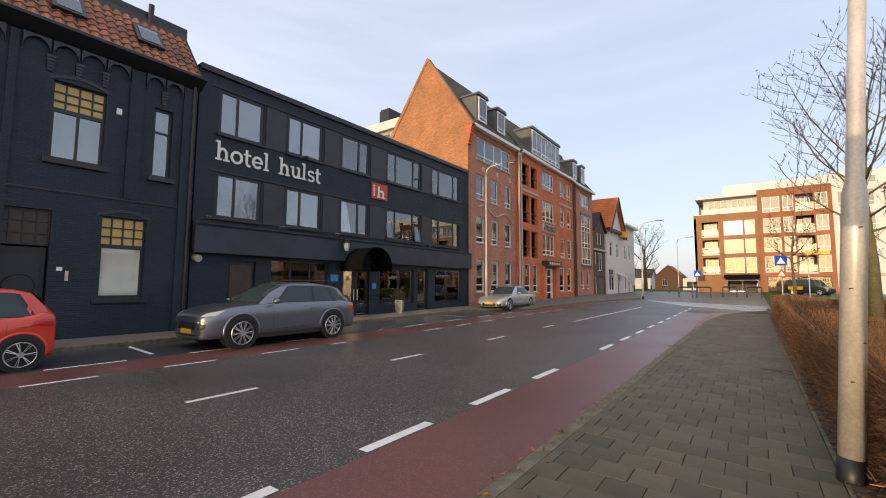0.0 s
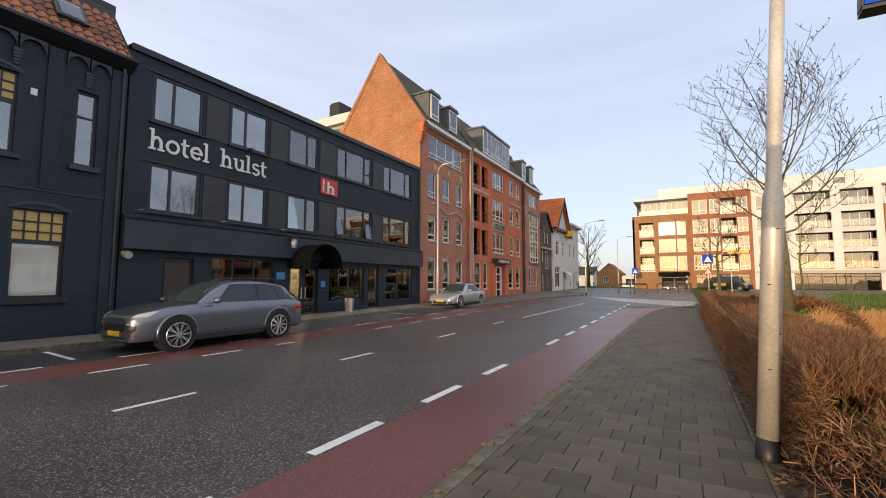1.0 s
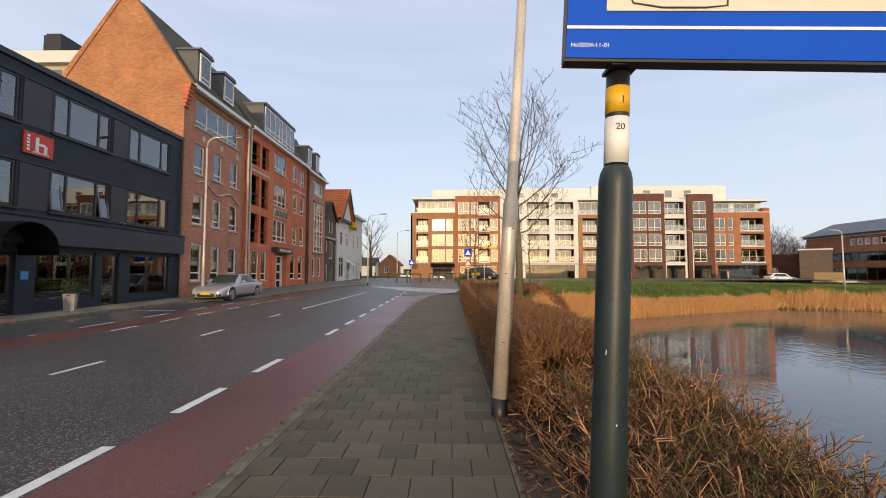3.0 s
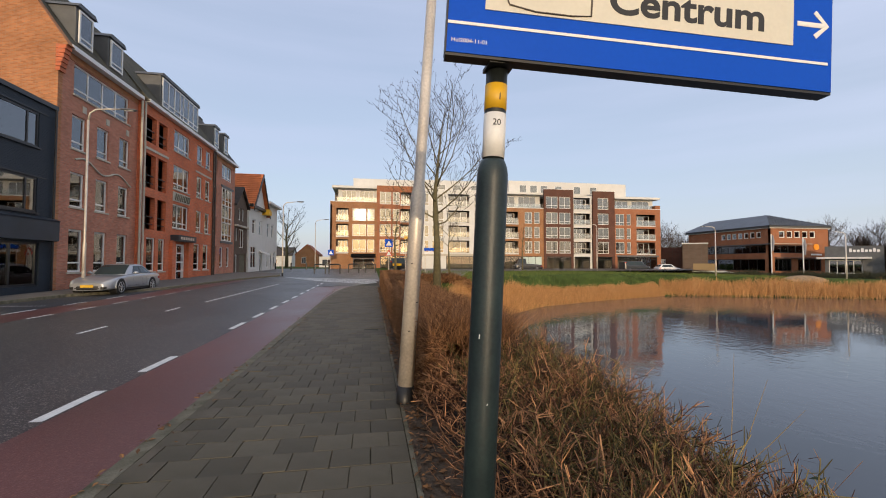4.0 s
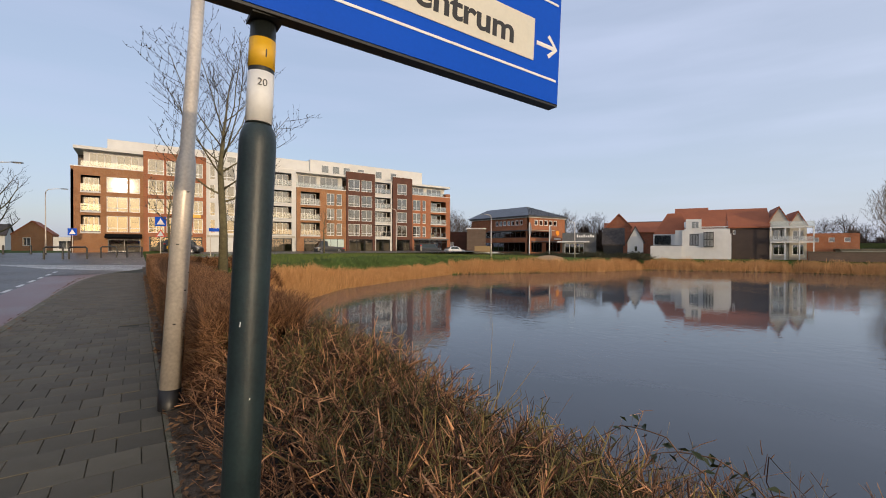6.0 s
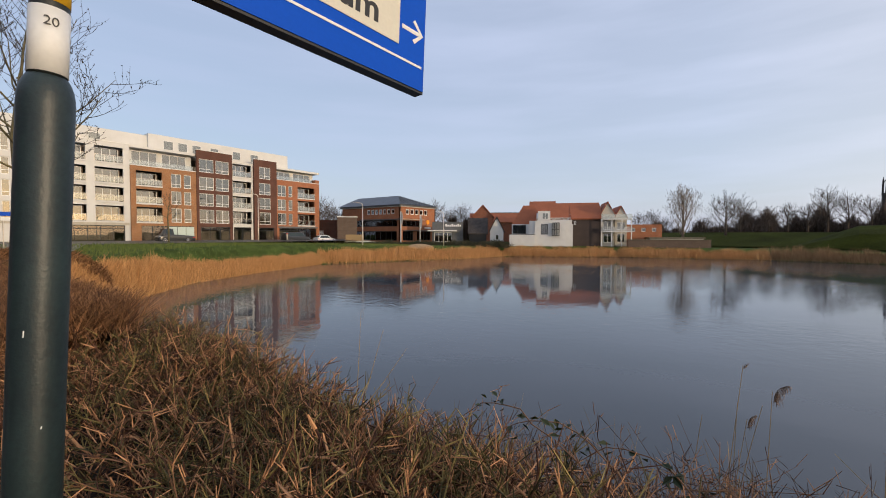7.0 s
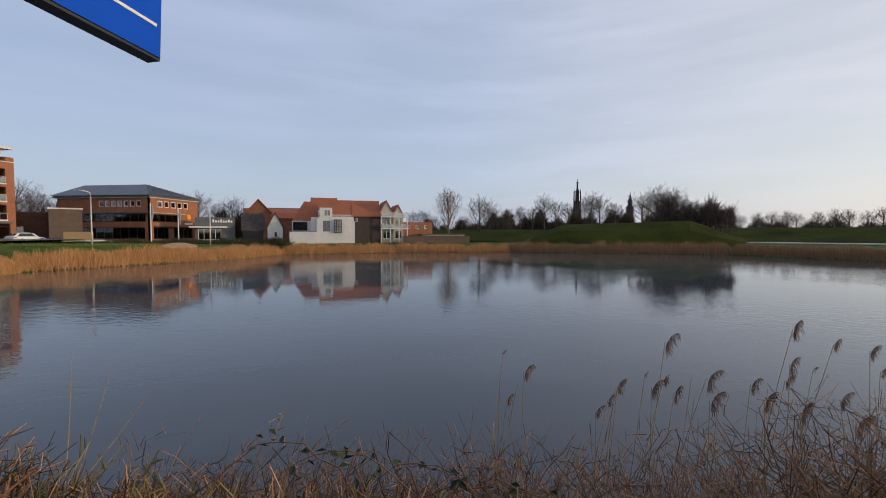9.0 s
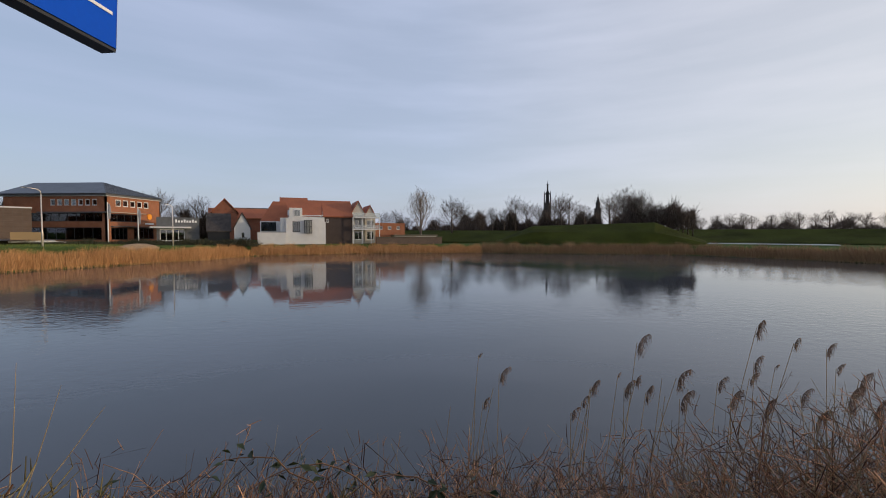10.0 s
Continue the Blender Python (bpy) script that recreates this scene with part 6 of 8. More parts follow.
def vehicle(name, label, category, L, wd, H, belt, hood, deck, roof, glass, wheels, r, paint, m, spokes=10, clear=0.24, plate=True, lower="plastic", drop=0.0):
    """Front faces local -y. hood and deck: heights at nose, cowl and tail; roof: (base front, top front, top rear, base rear) as y from the nose."""
    o = thing(name, (0, 0, 0), label, category, "parked vehicles")
    h = wd / 2
    ys = [0.0, 0.015, 0.08, 0.26, 0.58, 1.0, roof[0], roof[0] + 0.35, (roof[0] + roof[3]) / 2, roof[3] - 0.25, L - 0.30, L - 0.06, L - 0.012, L]
    tops = [hood[0] - 0.16, hood[0] - 0.13, hood[0] - 0.07, hood[0] + 0.0, (hood[0] + hood[1]) / 2 + 0.02, hood[1] - 0.04, hood[1], belt, belt + 0.02, belt + 0.03, deck, deck - 0.04, deck - 0.10, deck - 0.14]
    half = [0.66, 0.71, 0.83, 0.94, 0.985, 0.995, 1.0, 1.0, 1.0, 1.0, 0.98, 0.92, 0.86, 0.82]
    secs = []
    for y, t, k in zip(ys, tops, half):
        w, lo = h * k, clear + (0.05 if y in (0.0, L) else 0.0)
        mid = lo + (t - lo) * 0.55
        half_pts = [(w * 0.8, lo), (w * 0.965, lo + 0.05), (w * 0.995, lo + (mid - lo) * 0.5), (w, mid), (w * 0.985, t - 0.09), (w * 0.93, t - 0.025), (w * 0.8, t), (w * 0.35, t + 0.025)]
        secs.append([(a, y - L / 2, z) for a, z in half_pts] + [(-a, y - L / 2, z) for a, z in half_pts[::-1]])
    body = part("body", loft(bmesh.new(), secs), paint, o, smooth=False)
    mod = body.modifiers.new("soft", "SUBSURF")
    mod.levels = mod.render_levels = 2
    for p in body.data.polygons:
        p.use_smooth = True
    # cabin shell in paint, with glass let into it
    b0, b1, b2, b3 = [y - L / 2 for y in roof]
    wt, wb_ = h * 0.70, h * 0.93
    ztop = lambda y: float(np.interp(y, [b0, b0 + (b1 - b0) * 0.5, b1 - 0.05, b1 + 0.3, (b1 + b2) / 2, b2 - 0.2, b2 + 0.08, b3], [hood[1] - 0.06, hood[1] + (H - hood[1]) * 0.53, H - 0.07, H - 0.015, H, H - 0.03 - drop, H - 0.10 - drop, deck - 0.06]))
    wtop = lambda y: float(np.interp(y, [b0, b1, b2, b3], [wb_ * 0.92, wt, wt * 0.97, wb_ * 0.86]))
    wlow = lambda y: float(np.interp(y, [b0, b1, b2, b3], [wb_ * 0.96, wb_, wb_, wb_ * 0.9]))

    def side_x(y, z):
        zt = max(ztop(y) - 0.06, belt + 0.02)
        return wlow(y) + (wtop(y) - wlow(y)) * min(1.0, max(0.0, (z - belt + 0.03) / (zt - belt + 0.03)))

    secs = []
    for y in [b0, b0 + (b1 - b0) * 0.25, b0 + (b1 - b0) * 0.5, b0 + (b1 - b0) * 0.75, b1 - 0.05, b1 + 0.12, b1 + 0.3, (b1 + b2) / 2, b2 - 0.2, b2, b2 + 0.08, b2 + (b3 - b2) * 0.5, b3]:
        zt, lo_z = ztop(y), belt - 0.1
        pts = [(wlow(y), lo_z), (side_x(y, belt), max(min(belt, zt - 0.05), lo_z + 0.01)), (side_x(y, zt - 0.06), max(zt - 0.06, lo_z + 0.02)), (wtop(y) * 0.93, max(zt - 0.02, lo_z + 0.03)), (wtop(y) * 0.6, max(zt, lo_z + 0.04))]
        secs.append([(p, y, z) for p, z in pts] + [(-p, y, z) for p, z in pts[::-1]])
    part("roof", loft(bmesh.new(), secs), paint, o, smooth=True)

    def glass_grid(name, fn, nu=6, nv=4):
        g = bmesh.new()
        strip(g, [[fn(i / nu, j / nv) for i in range(nu + 1)] for j in range(nv + 1)])
        bmesh.ops.recalc_face_normals(g, faces=g.faces)
        part(name, g, "car_glass", o, "dark tinted car glass", smooth=True)

    glass_grid("windscreen", lambda u, v: ((2 * u - 1) * wtop(b0 + 0.08 + (b1 - b0 - 0.12) * v) * 0.90, b0 + 0.08 + (b1 - b0 - 0.12) * v - 0.012, ztop(b0 + 0.08 + (b1 - b0 - 0.12) * v) + 0.014 - 0.02 * abs(2 * u - 1) ** 3))
    glass_grid("rear_window", lambda u, v: ((2 * u - 1) * wtop(b2 + 0.10 + (b3 - b2 - 0.22) * v) * 0.86, b2 + 0.10 + (b3 - b2 - 0.22) * v + 0.015, ztop(b2 + 0.10 + (b3 - b2 - 0.22) * v) + 0.012))
    mid = (b1 + b2) / 2 - 0.05
    z_lo, z_hi = belt + 0.035, H - 0.135
    q_end = b3 - 0.42
    for s in (1, -1):
        def surround(u, v, s=s):
            y = (b0 + 0.44 + (b1 + 0.10 - b0 - 0.44) * v) * (1 - u) + (q_end + 0.16 + (b2 - 0.08 - q_end - 0.16) * v) * u
            z = z_lo - 0.02 + (min(z_hi + 0.03, ztop(y) - 0.075) - z_lo + 0.02) * v
            return (s * (side_x(y, z) + 0.003), y, z)
        g = strip(bmesh.new(), [[surround(i / 10, j / 4) for i in range(11)] for j in range(5)])
        bmesh.ops.recalc_face_normals(g, faces=g.faces)
        part("window_trim", g, "plastic", o, smooth=True)
        for (ya0, ya1), (yb0, yb1) in (((b0 + 0.52, b1 + 0.16), (mid - 0.04, mid - 0.04)), ((mid + 0.04, mid + 0.04), (q_end - 0.42, b2 - 0.42)), ((q_end - 0.36, b2 - 0.36), (q_end + 0.08, b2 - 0.14))):
            def pane(u, v, s=s):
                y = (ya0 + (ya1 - ya0) * v) * (1 - u) + (yb0 + (yb1 - yb0) * v) * u
                z = z_lo + (min(z_hi, ztop(y) - 0.1) - z_lo) * v
                return (s * (side_x(y, z) + 0.006), y, z)
            glass_grid("side_window", pane, 5, 4)
    for s in (1, -1):
        part("mirror", tube(bmesh.new(), [(s * (h - 0.02), b0 + 0.42, belt + 0.02), (s * (h + 0.1), b0 + 0.40, belt + 0.07), (s * (h + 0.2), b0 + 0.42, belt + 0.06)], [0.04, 0.085, 0.06], 8), paint, o, smooth=True)
        part("sill_trim", box(bmesh.new(), s * (h * 0.93) - 0.02, s * (h * 0.93) + 0.02, wheels[0] - L / 2 + r, wheels[1] - L / 2 - r, clear - 0.02, clear + 0.08), lower, o)
        for y in ((b1 + b2) / 2 - 0.25, (b1 + b2) / 2 + 0.75):
            part("door_handle", tube(bmesh.new(), [(s * (h + 0.0), y, belt - 0.16), (s * (h + 0.03), y + 0.1, belt - 0.155), (s * (h + 0.0), y + 0.2, belt - 0.15)], 0.016, 6), paint, o)
    bpy.context.view_layer.update()
    skin = BVHTree.FromObject(body, bpy.context.evaluated_depsgraph_get())

    def patch(name, corners, way, material, label="", nu=8, nv=5, proud=0.008, wide=None):
        """A panel laid on the body: four corners, pressed on along a direction."""
        a, b, c2, d2 = [Vector(p) for p in corners]
        way = Vector(way).normalized()
        rows = []
        for jv in range(nv + 1):
            row = []
            for iu in range(nu + 1):
                u, v = iu / nu, jv / nv
                p = a.lerp(b, u).lerp(d2.lerp(c2, u), v)
                hit, nrm, _, _ = skin.ray_cast(p - way * 1.5, way)
                if hit is None:
                    hit, nrm = p, -way
                rim = iu in (0, nu) or jv in (0, nv)
                row.append(hit + nrm * (-0.004 if rim else proud))
            rows.append(row)
        g = strip(bmesh.new(), rows)
        bmesh.ops.recalc_face_normals(g, faces=g.faces)
        return part(name, g, material, o, label, smooth=True)

    f, hd = -L / 2, hood[0]
    for s in (1, -1):
        patch("headlight", [(s * h * 0.55, f + 0.12, hd - 0.19), (s * h * 0.86, f + 0.36, hd - 0.16), (s * h * 0.90, f + 0.62, hd + 0.02), (s * h * 0.62, f + 0.20, hd - 0.06)], (-s * 0.55, 0.75, -0.35), "lamp_glass", "clear headlight")
        patch("light_bar", [(s * h * 0.54, f + 0.05, hd - 0.27), (s * h * 0.84, f + 0.2, hd - 0.25), (s * h * 0.84, f + 0.2, hd - 0.225), (s * h * 0.54, f + 0.05, hd - 0.245)], (-s * 0.3, 1, 0), "lamp_glass", "", 6, 2, 0.012)
        patch("air_intake", [(s * h * 0.56, f + 0.05, hd - 0.46), (s * h * 0.80, f + 0.2, hd - 0.42), (s * h * 0.82, f + 0.2, hd - 0.285), (s * h * 0.55, f + 0.05, hd - 0.275)], (-s * 0.3, 1, 0), "plastic", "", 6, 4)
        patch("tail_light", [(s * h, -f - 0.42, deck - 0.30), (s * h * 0.86, -f - 0.02, deck - 0.32), (s * h * 0.86, -f - 0.05, deck - 0.15), (s * h, -f - 0.30, deck - 0.16)], (-s * 0.75, -0.65, 0), "tail_red", "red tail light")
        for y0 in ((b1 + b2) / 2 - 0.06, b0 + 0.42, b2 - 0.25):
            patch("door_gap", [(s * h, y0 - 0.006, clear + 0.2), (s * h, y0 + 0.006, clear + 0.2), (s * h, y0 + 0.006, belt - 0.06), (s * h, y0 - 0.006, belt - 0.06)], (-s, 0, 0), "plastic", "", 2, 8, 0.003)
        patch("door_strip", [(s * h, wheels[0] + f + r * 1.35, clear + 0.16), (s * h, wheels[1] + f - r * 1.3, clear + 0.2), (s * h, wheels[1] + f - r * 1.3, clear + 0.215), (s * h, wheels[0] + f + r * 1.35, clear + 0.175)], (-s, 0, 0), "plastic", "", 8, 2, 0.006)
    patch("grille", [(-h * 0.50, f, hd - 0.46), (h * 0.50, f, hd - 0.46), (h * 0.52, f, hd - 0.25), (-h * 0.52, f, hd - 0.25)], (0, 1, 0), "plastic", "black mesh grille", 10, 4, 0.012)
    patch("lower_grille", [(-h * 0.6, f, clear + 0.09), (h * 0.6, f, clear + 0.09), (h * 0.6, f, clear + 0.15), (-h * 0.6, f, clear + 0.15)], (0, 1, 0), "plastic", "", 10, 2)
    if plate:
        part("number_plate", box(bmesh.new(), -0.26, 0.26, -L / 2 - 0.022, -L / 2 + 0.02, clear + 0.16, clear + 0.27), "plate", o, "yellow number plate")
        part("rear_plate", box(bmesh.new(), -0.26, 0.26, L / 2 + 0.0, L / 2 + 0.02, clear + 0.35, clear + 0.46), "plate", o)
    for yw in wheels:
        for s in (1, -1):
            cx, cy = s * (h - 0.09), yw - L / 2
            part("wheel_arch", tube(bmesh.new(), [(s * (h - 0.35), cy, r + 0.03), (s * (h + 0.004), cy, r + 0.03)], r * 1.15, 28), "plastic", o)
            lip = [math.pi * (k / 16) for k in range(-1, 18)]
            part("arch_lip", tube(bmesh.new(), [(s * (h - 0.012), cy + r * 1.19 * math.cos(a), r + 0.03 + r * 1.19 * math.sin(a)) for a in lip], 0.03, 6), paint, o, smooth=True)
            w = bmesh.new()
            tube(w, [(cx - s * 0.12, cy, r), (cx + s * 0.075, cy, r), (cx + s * 0.105, cy, r), (cx + s * 0.105, cy, r)], [r * 0.97, r, r * 0.95, r * 0.72], 28)
            wh = part("wheel", w, "tyre", o, "black tyre on alloy rim")
            rm2 = bmesh.new()
            for k in range(spokes):
                for dk in (-0.09, 0.09):
                    a = 2 * math.pi * k / spokes
                    d0, d1 = a + dk * 0.6, a + dk
                    tube(rm2, [(cx + s * 0.125, cy + 0.05 * math.cos(d0), r + 0.05 * math.sin(d0)), (cx + s * 0.112, cy + r * 0.72 * math.cos(d1), r + r * 0.72 * math.sin(d1))], r * 0.028, 4)
            tube(rm2, [(cx + s * 0.09, cy, r), (cx + s * 0.14, cy, r)], r * 0.17, 12)
            ang = [2 * math.pi * k / 28 for k in range(29)]
            tube(rm2, [(cx + s * 0.112, cy + r * 0.73 * math.cos(a), r + r * 0.73 * math.sin(a)) for a in ang], r * 0.035, 5)
            part("rim", rm2, "alloy", wh, "spoked alloy rim")
    o.matrix_basis = m
    return o


suv = vehicle("suv", "dark grey metallic estate SUV parked at the kerb", "car", 4.75, 1.94, 1.69, 1.10, (0.94, 1.12), 1.12, (1.36, 2.25, 4.12, 4.7), 0, (0.92, 3.78), 0.385, "car_grey", pose(-11.55, 5.72, 0.0), spokes=10, drop=0.06)
sedan = vehicle("saloon_car", "pale silver saloon car with oval grille parked at the kerb", "car", 4.8, 1.82, 1.43, 0.92, (0.68, 0.88), 0.93, (1.5, 2.25, 3.4, 4.25), 0, (0.9, 3.75), 0.33, "car_silver", pose(-12.45, 22.3, gz(22) + 0.0), spokes=7, clear=0.2)
hatch = vehicle("hatchback", "bright red small hatchback parked at the kerb", "car", 3.85, 1.66, 1.55, 0.97, (0.72, 0.94), 1.10, (0.95, 1.6, 3.4, 3.82), 0, (0.75, 3.35), 0.305, "car_red", pose(-11.85, -1.12, 0.0), spokes=7, clear=0.2)
part("rack_rail", tube(bmesh.new(), [(-10.95, 5.35, 1.67), (-10.93, 5.6, 1.73), (-10.93, 7.2, 1.73), (-10.96, 7.4, 1.66)], 0.018, 6), "plastic", None)
bpy.data.objects["rack_rail"].parent = suv
bpy.data.objects["rack_rail"].matrix_basis = suv.matrix_basis.inverted()
vehicle("van", "dark panel van parked before the apartment block", "van", 5.2, 1.95, 2.0, 1.2, (0.95, 1.15), 1.9, (0.9, 1.6, 4.9, 5.15), 0, (0.9, 4.2), 0.34, "car_black", pose(47.0, 68.0, 0.15, 0, 0, 90), plate=False)
vehicle("estate_car", "white estate car parked before the apartment block", "car", 4.5, 1.8, 1.55, 0.98, (0.75, 0.95), 1.05, (1.2, 1.9, 3.7, 4.4), 0, (0.85, 3.5), 0.32, "car_white", pose(53.2, 67.5, 0.05, 0, 0, 90), plate=False)
pk = vehicle("van", "black van with a yellow side panel by the junction", "van", 4.4, 1.75, 1.85, 1.1, (0.9, 1.05), 1.5, (0.8, 1.4, 4.1, 4.35), 0, (0.85, 3.5), 0.32, "car_black", pose(5.2, 63.5, gz(63), 0, 0, 60), plate=False)
for s in (1, -1):
    q = part("side_panel", box(bmesh.new(), s * 0.885 - 0.01, s * 0.885 + 0.01, 0.2, 1.7, 0.62, 1.0), "car_yellow", None, "yellow side panel")
    q.parent = pk
vehicle("delivery_truck", "dark small truck parked before the shops", "truck", 5.0, 1.9, 2.1, 1.2, (1.0, 1.15), 1.0, (0.5, 0.9, 1.9, 2.1), 0, (0.85, 3.9), 0.36, "car_black", pose(26.8, 68.5, 0.45, 0, 0, -90), plate=False)


# ---- trees ----
def crown_haze(o, x, y, z0, z1, rad, n, w, material, seed, rise=0.5):
    """Fine outer twigs that fill a crown's uneven outline."""
    rs = np.random.RandomState(seed)
    d = rs.normal(size=(n, 3))
    d /= np.linalg.norm(d, axis=1)[:, None]
    f = rs.rand(n) ** 0.45
    c, hz = (z0 + z1) / 2, (z1 - z0) / 2
    lump = 0.86 + 0.2 * np.sin(d[:, 0] * 5 + seed) * np.sin(d[:, 1] * 6 + 1) + 0.12 * np.sin(d[:, 2] * 9 + seed)
    p = np.stack([x + d[:, 0] * rad * f * lump, y + d[:, 1] * rad * f * lump, c + d[:, 2] * hz * f * lump], 1)
    q = p + (d * (1 - rise) + np.array([0, 0, rise]) + rs.normal(size=(n, 3)) * 0.3) * (0.09 * (z1 - z0)) * rs.uniform(0.6, 1.3, n)[:, None]
    strands("crown_fringe", p, q, w, material, segs=1, sides=2, taper=0.3, parent=o)["kind"] = "stuff"


def bare_tree(name, x, y, z, h, crown, trunk_r, n_limb, seed, label, clear=0.4, upright=0.75, bark="bark", twig="twig", fine=5, group="bare trees", weight=1.0, spread=0.8, limb=0.42, rise=0.25):
    """A winter tree: tapered trunk, limbs, branches and upturned twigs."""
    rnd = np.random.RandomState(seed)
    o = thing(name, (x, y, z), label, "tree", group)
    part("trunk", tube(bmesh.new(), [(x, y, z - 0.2), (x + 0.02 * h * 0.1, y, z + h * 0.25), (x - 0.01 * h, y, z + h * 0.5), (x + 0.01 * h, y, z + h * 0.72)], [trunk_r * 1.15, trunk_r * 0.85, trunk_r * 0.6, trunk_r * 0.25], 12), bark, o, smooth=True)
    limbs = bmesh.new()
    R, T, Bn, Wd = [], [], [], []

    def curve(p0, d, ln, rad, level):
        pts = [Vector(p0)]
        d = Vector(d).normalized()
        n = 5
        for k in range(n):
            d = (d + Vector((0, 0, upright * 0.22)) + Vector(rnd.normal(size=3) * 0.08)).normalized()
            pts.append(pts[-1] + d * ln / n)
        if level == 0:
            tube(limbs, pts, [rad * (1 - 0.75 * k / n) for k in range(n + 1)], 7)
        else:
            for a, b, k in zip(pts, pts[1:], range(n)):
                R.append(a), T.append(b), Wd.append(rad * (1 - 0.7 * k / n))
        if level < 2:
            m = fine if level == 0 else max(2, fine - 2)
            for k in range(m):
                s = 0.25 + 0.75 * (k + rnd.rand() * 0.8) / m
                i = min(n - 1, int(s * n))
                p = pts[i].lerp(pts[i + 1], s * n - i if s * n - i < 1 else 1)
                side = Vector(rnd.normal(size=3))
                side = (side - d * side.dot(d)).normalized()
                curve(p, (d * 0.55 + side * spread).normalized(), ln * (0.62 - 0.2 * rnd.rand()) * (1.1 - 0.45 * s), rad * 0.42, level + 1)

    for k in range(n_limb):
        s = clear + (0.70 - clear) * k / max(1, n_limb - 1)
        a = 2.4 * k + rnd.rand() * 0.7
        ln = crown * (0.72 + 0.36 * math.sin(math.pi * (k + 0.5) / n_limb)) * (0.9 + 0.2 * rnd.rand())
        curve((x, y, z + h * s), (math.cos(a), math.sin(a), rise + 0.6 * (k / n_limb)), ln, trunk_r * limb * (1 - 0.4 * k / n_limb), 0)
    curve((x + 0.01 * h, y, z + h * 0.70), (0.1, 0.05, 1), h * 0.30, trunk_r * 0.25, 0)
    part("branching", limbs, bark if bark != "bark" else "bark", o, smooth=True)
    R, T = np.array([tuple(v) for v in R]), np.array([tuple(v) for v in T])
    strands("crown", R, T, np.maximum(np.array(Wd), 0.0045 * weight), twig, segs=1, sides=3, taper=0.7, parent=o)["kind"] = "stuff"
    ends = T[::3]
    if weight < 3:
        strands("budding", ends, ends + rnd.normal(size=ends.shape) * 0.035 + (0, 0, 0.05), 0.014 * weight, twig, segs=1, sides=3, taper=0.4, parent=o)["kind"] = "stuff"
    return o


bare_tree("tree", 2.95, 17.0, 0.1, 9.0, 3.6, 0.17, 14, 8, "young bare street tree with greenish bark and upturned twigs", clear=0.36, fine=7, upright=0.75, limb=0.24, rise=0.3, weight=1.25)
bare_tree("tree", 1.9, 31.0, gz(31), 6.0, 1.7, 0.10, 7, 7, "slender young bare tree by the junction", clear=0.45, fine=5, weight=1.6)
bare_tree("tree", 7.0, 36.0, 0.2, 6.0, 1.6, 0.09, 6, 9, "slender young bare tree on the grass", clear=0.45, fine=5, weight=1.6)
bare_tree("tree", 22.8, 60.0, 0.3, 7.0, 1.8, 0.12, 6, 12, "slender young bare tree before the shops", clear=0.45, fine=4, weight=2.5)
bare_tree("tree", -17.6, 92.0, 0.8, 12.5, 5.5, 0.35, 10, 15, "broad bare tree beyond the junction", clear=0.22, fine=6, weight=4)
bare_tree("tree", 58.0, 84.0, 0.2, 9.0, 3.2, 0.2, 8, 18, "bare tree at the end of the apartment block", clear=0.3, fine=5, weight=4)


# ---- east side of the pond ----
def bearing(az, d, z=0.0):
    """A place d metres from the near bank at a compass bearing; its local x runs to the right, y away."""
    a = radians(az)
    return pose(0.53 + d * math.sin(a), -1.28 + d * math.cos(a), z, 0, 0, -az)


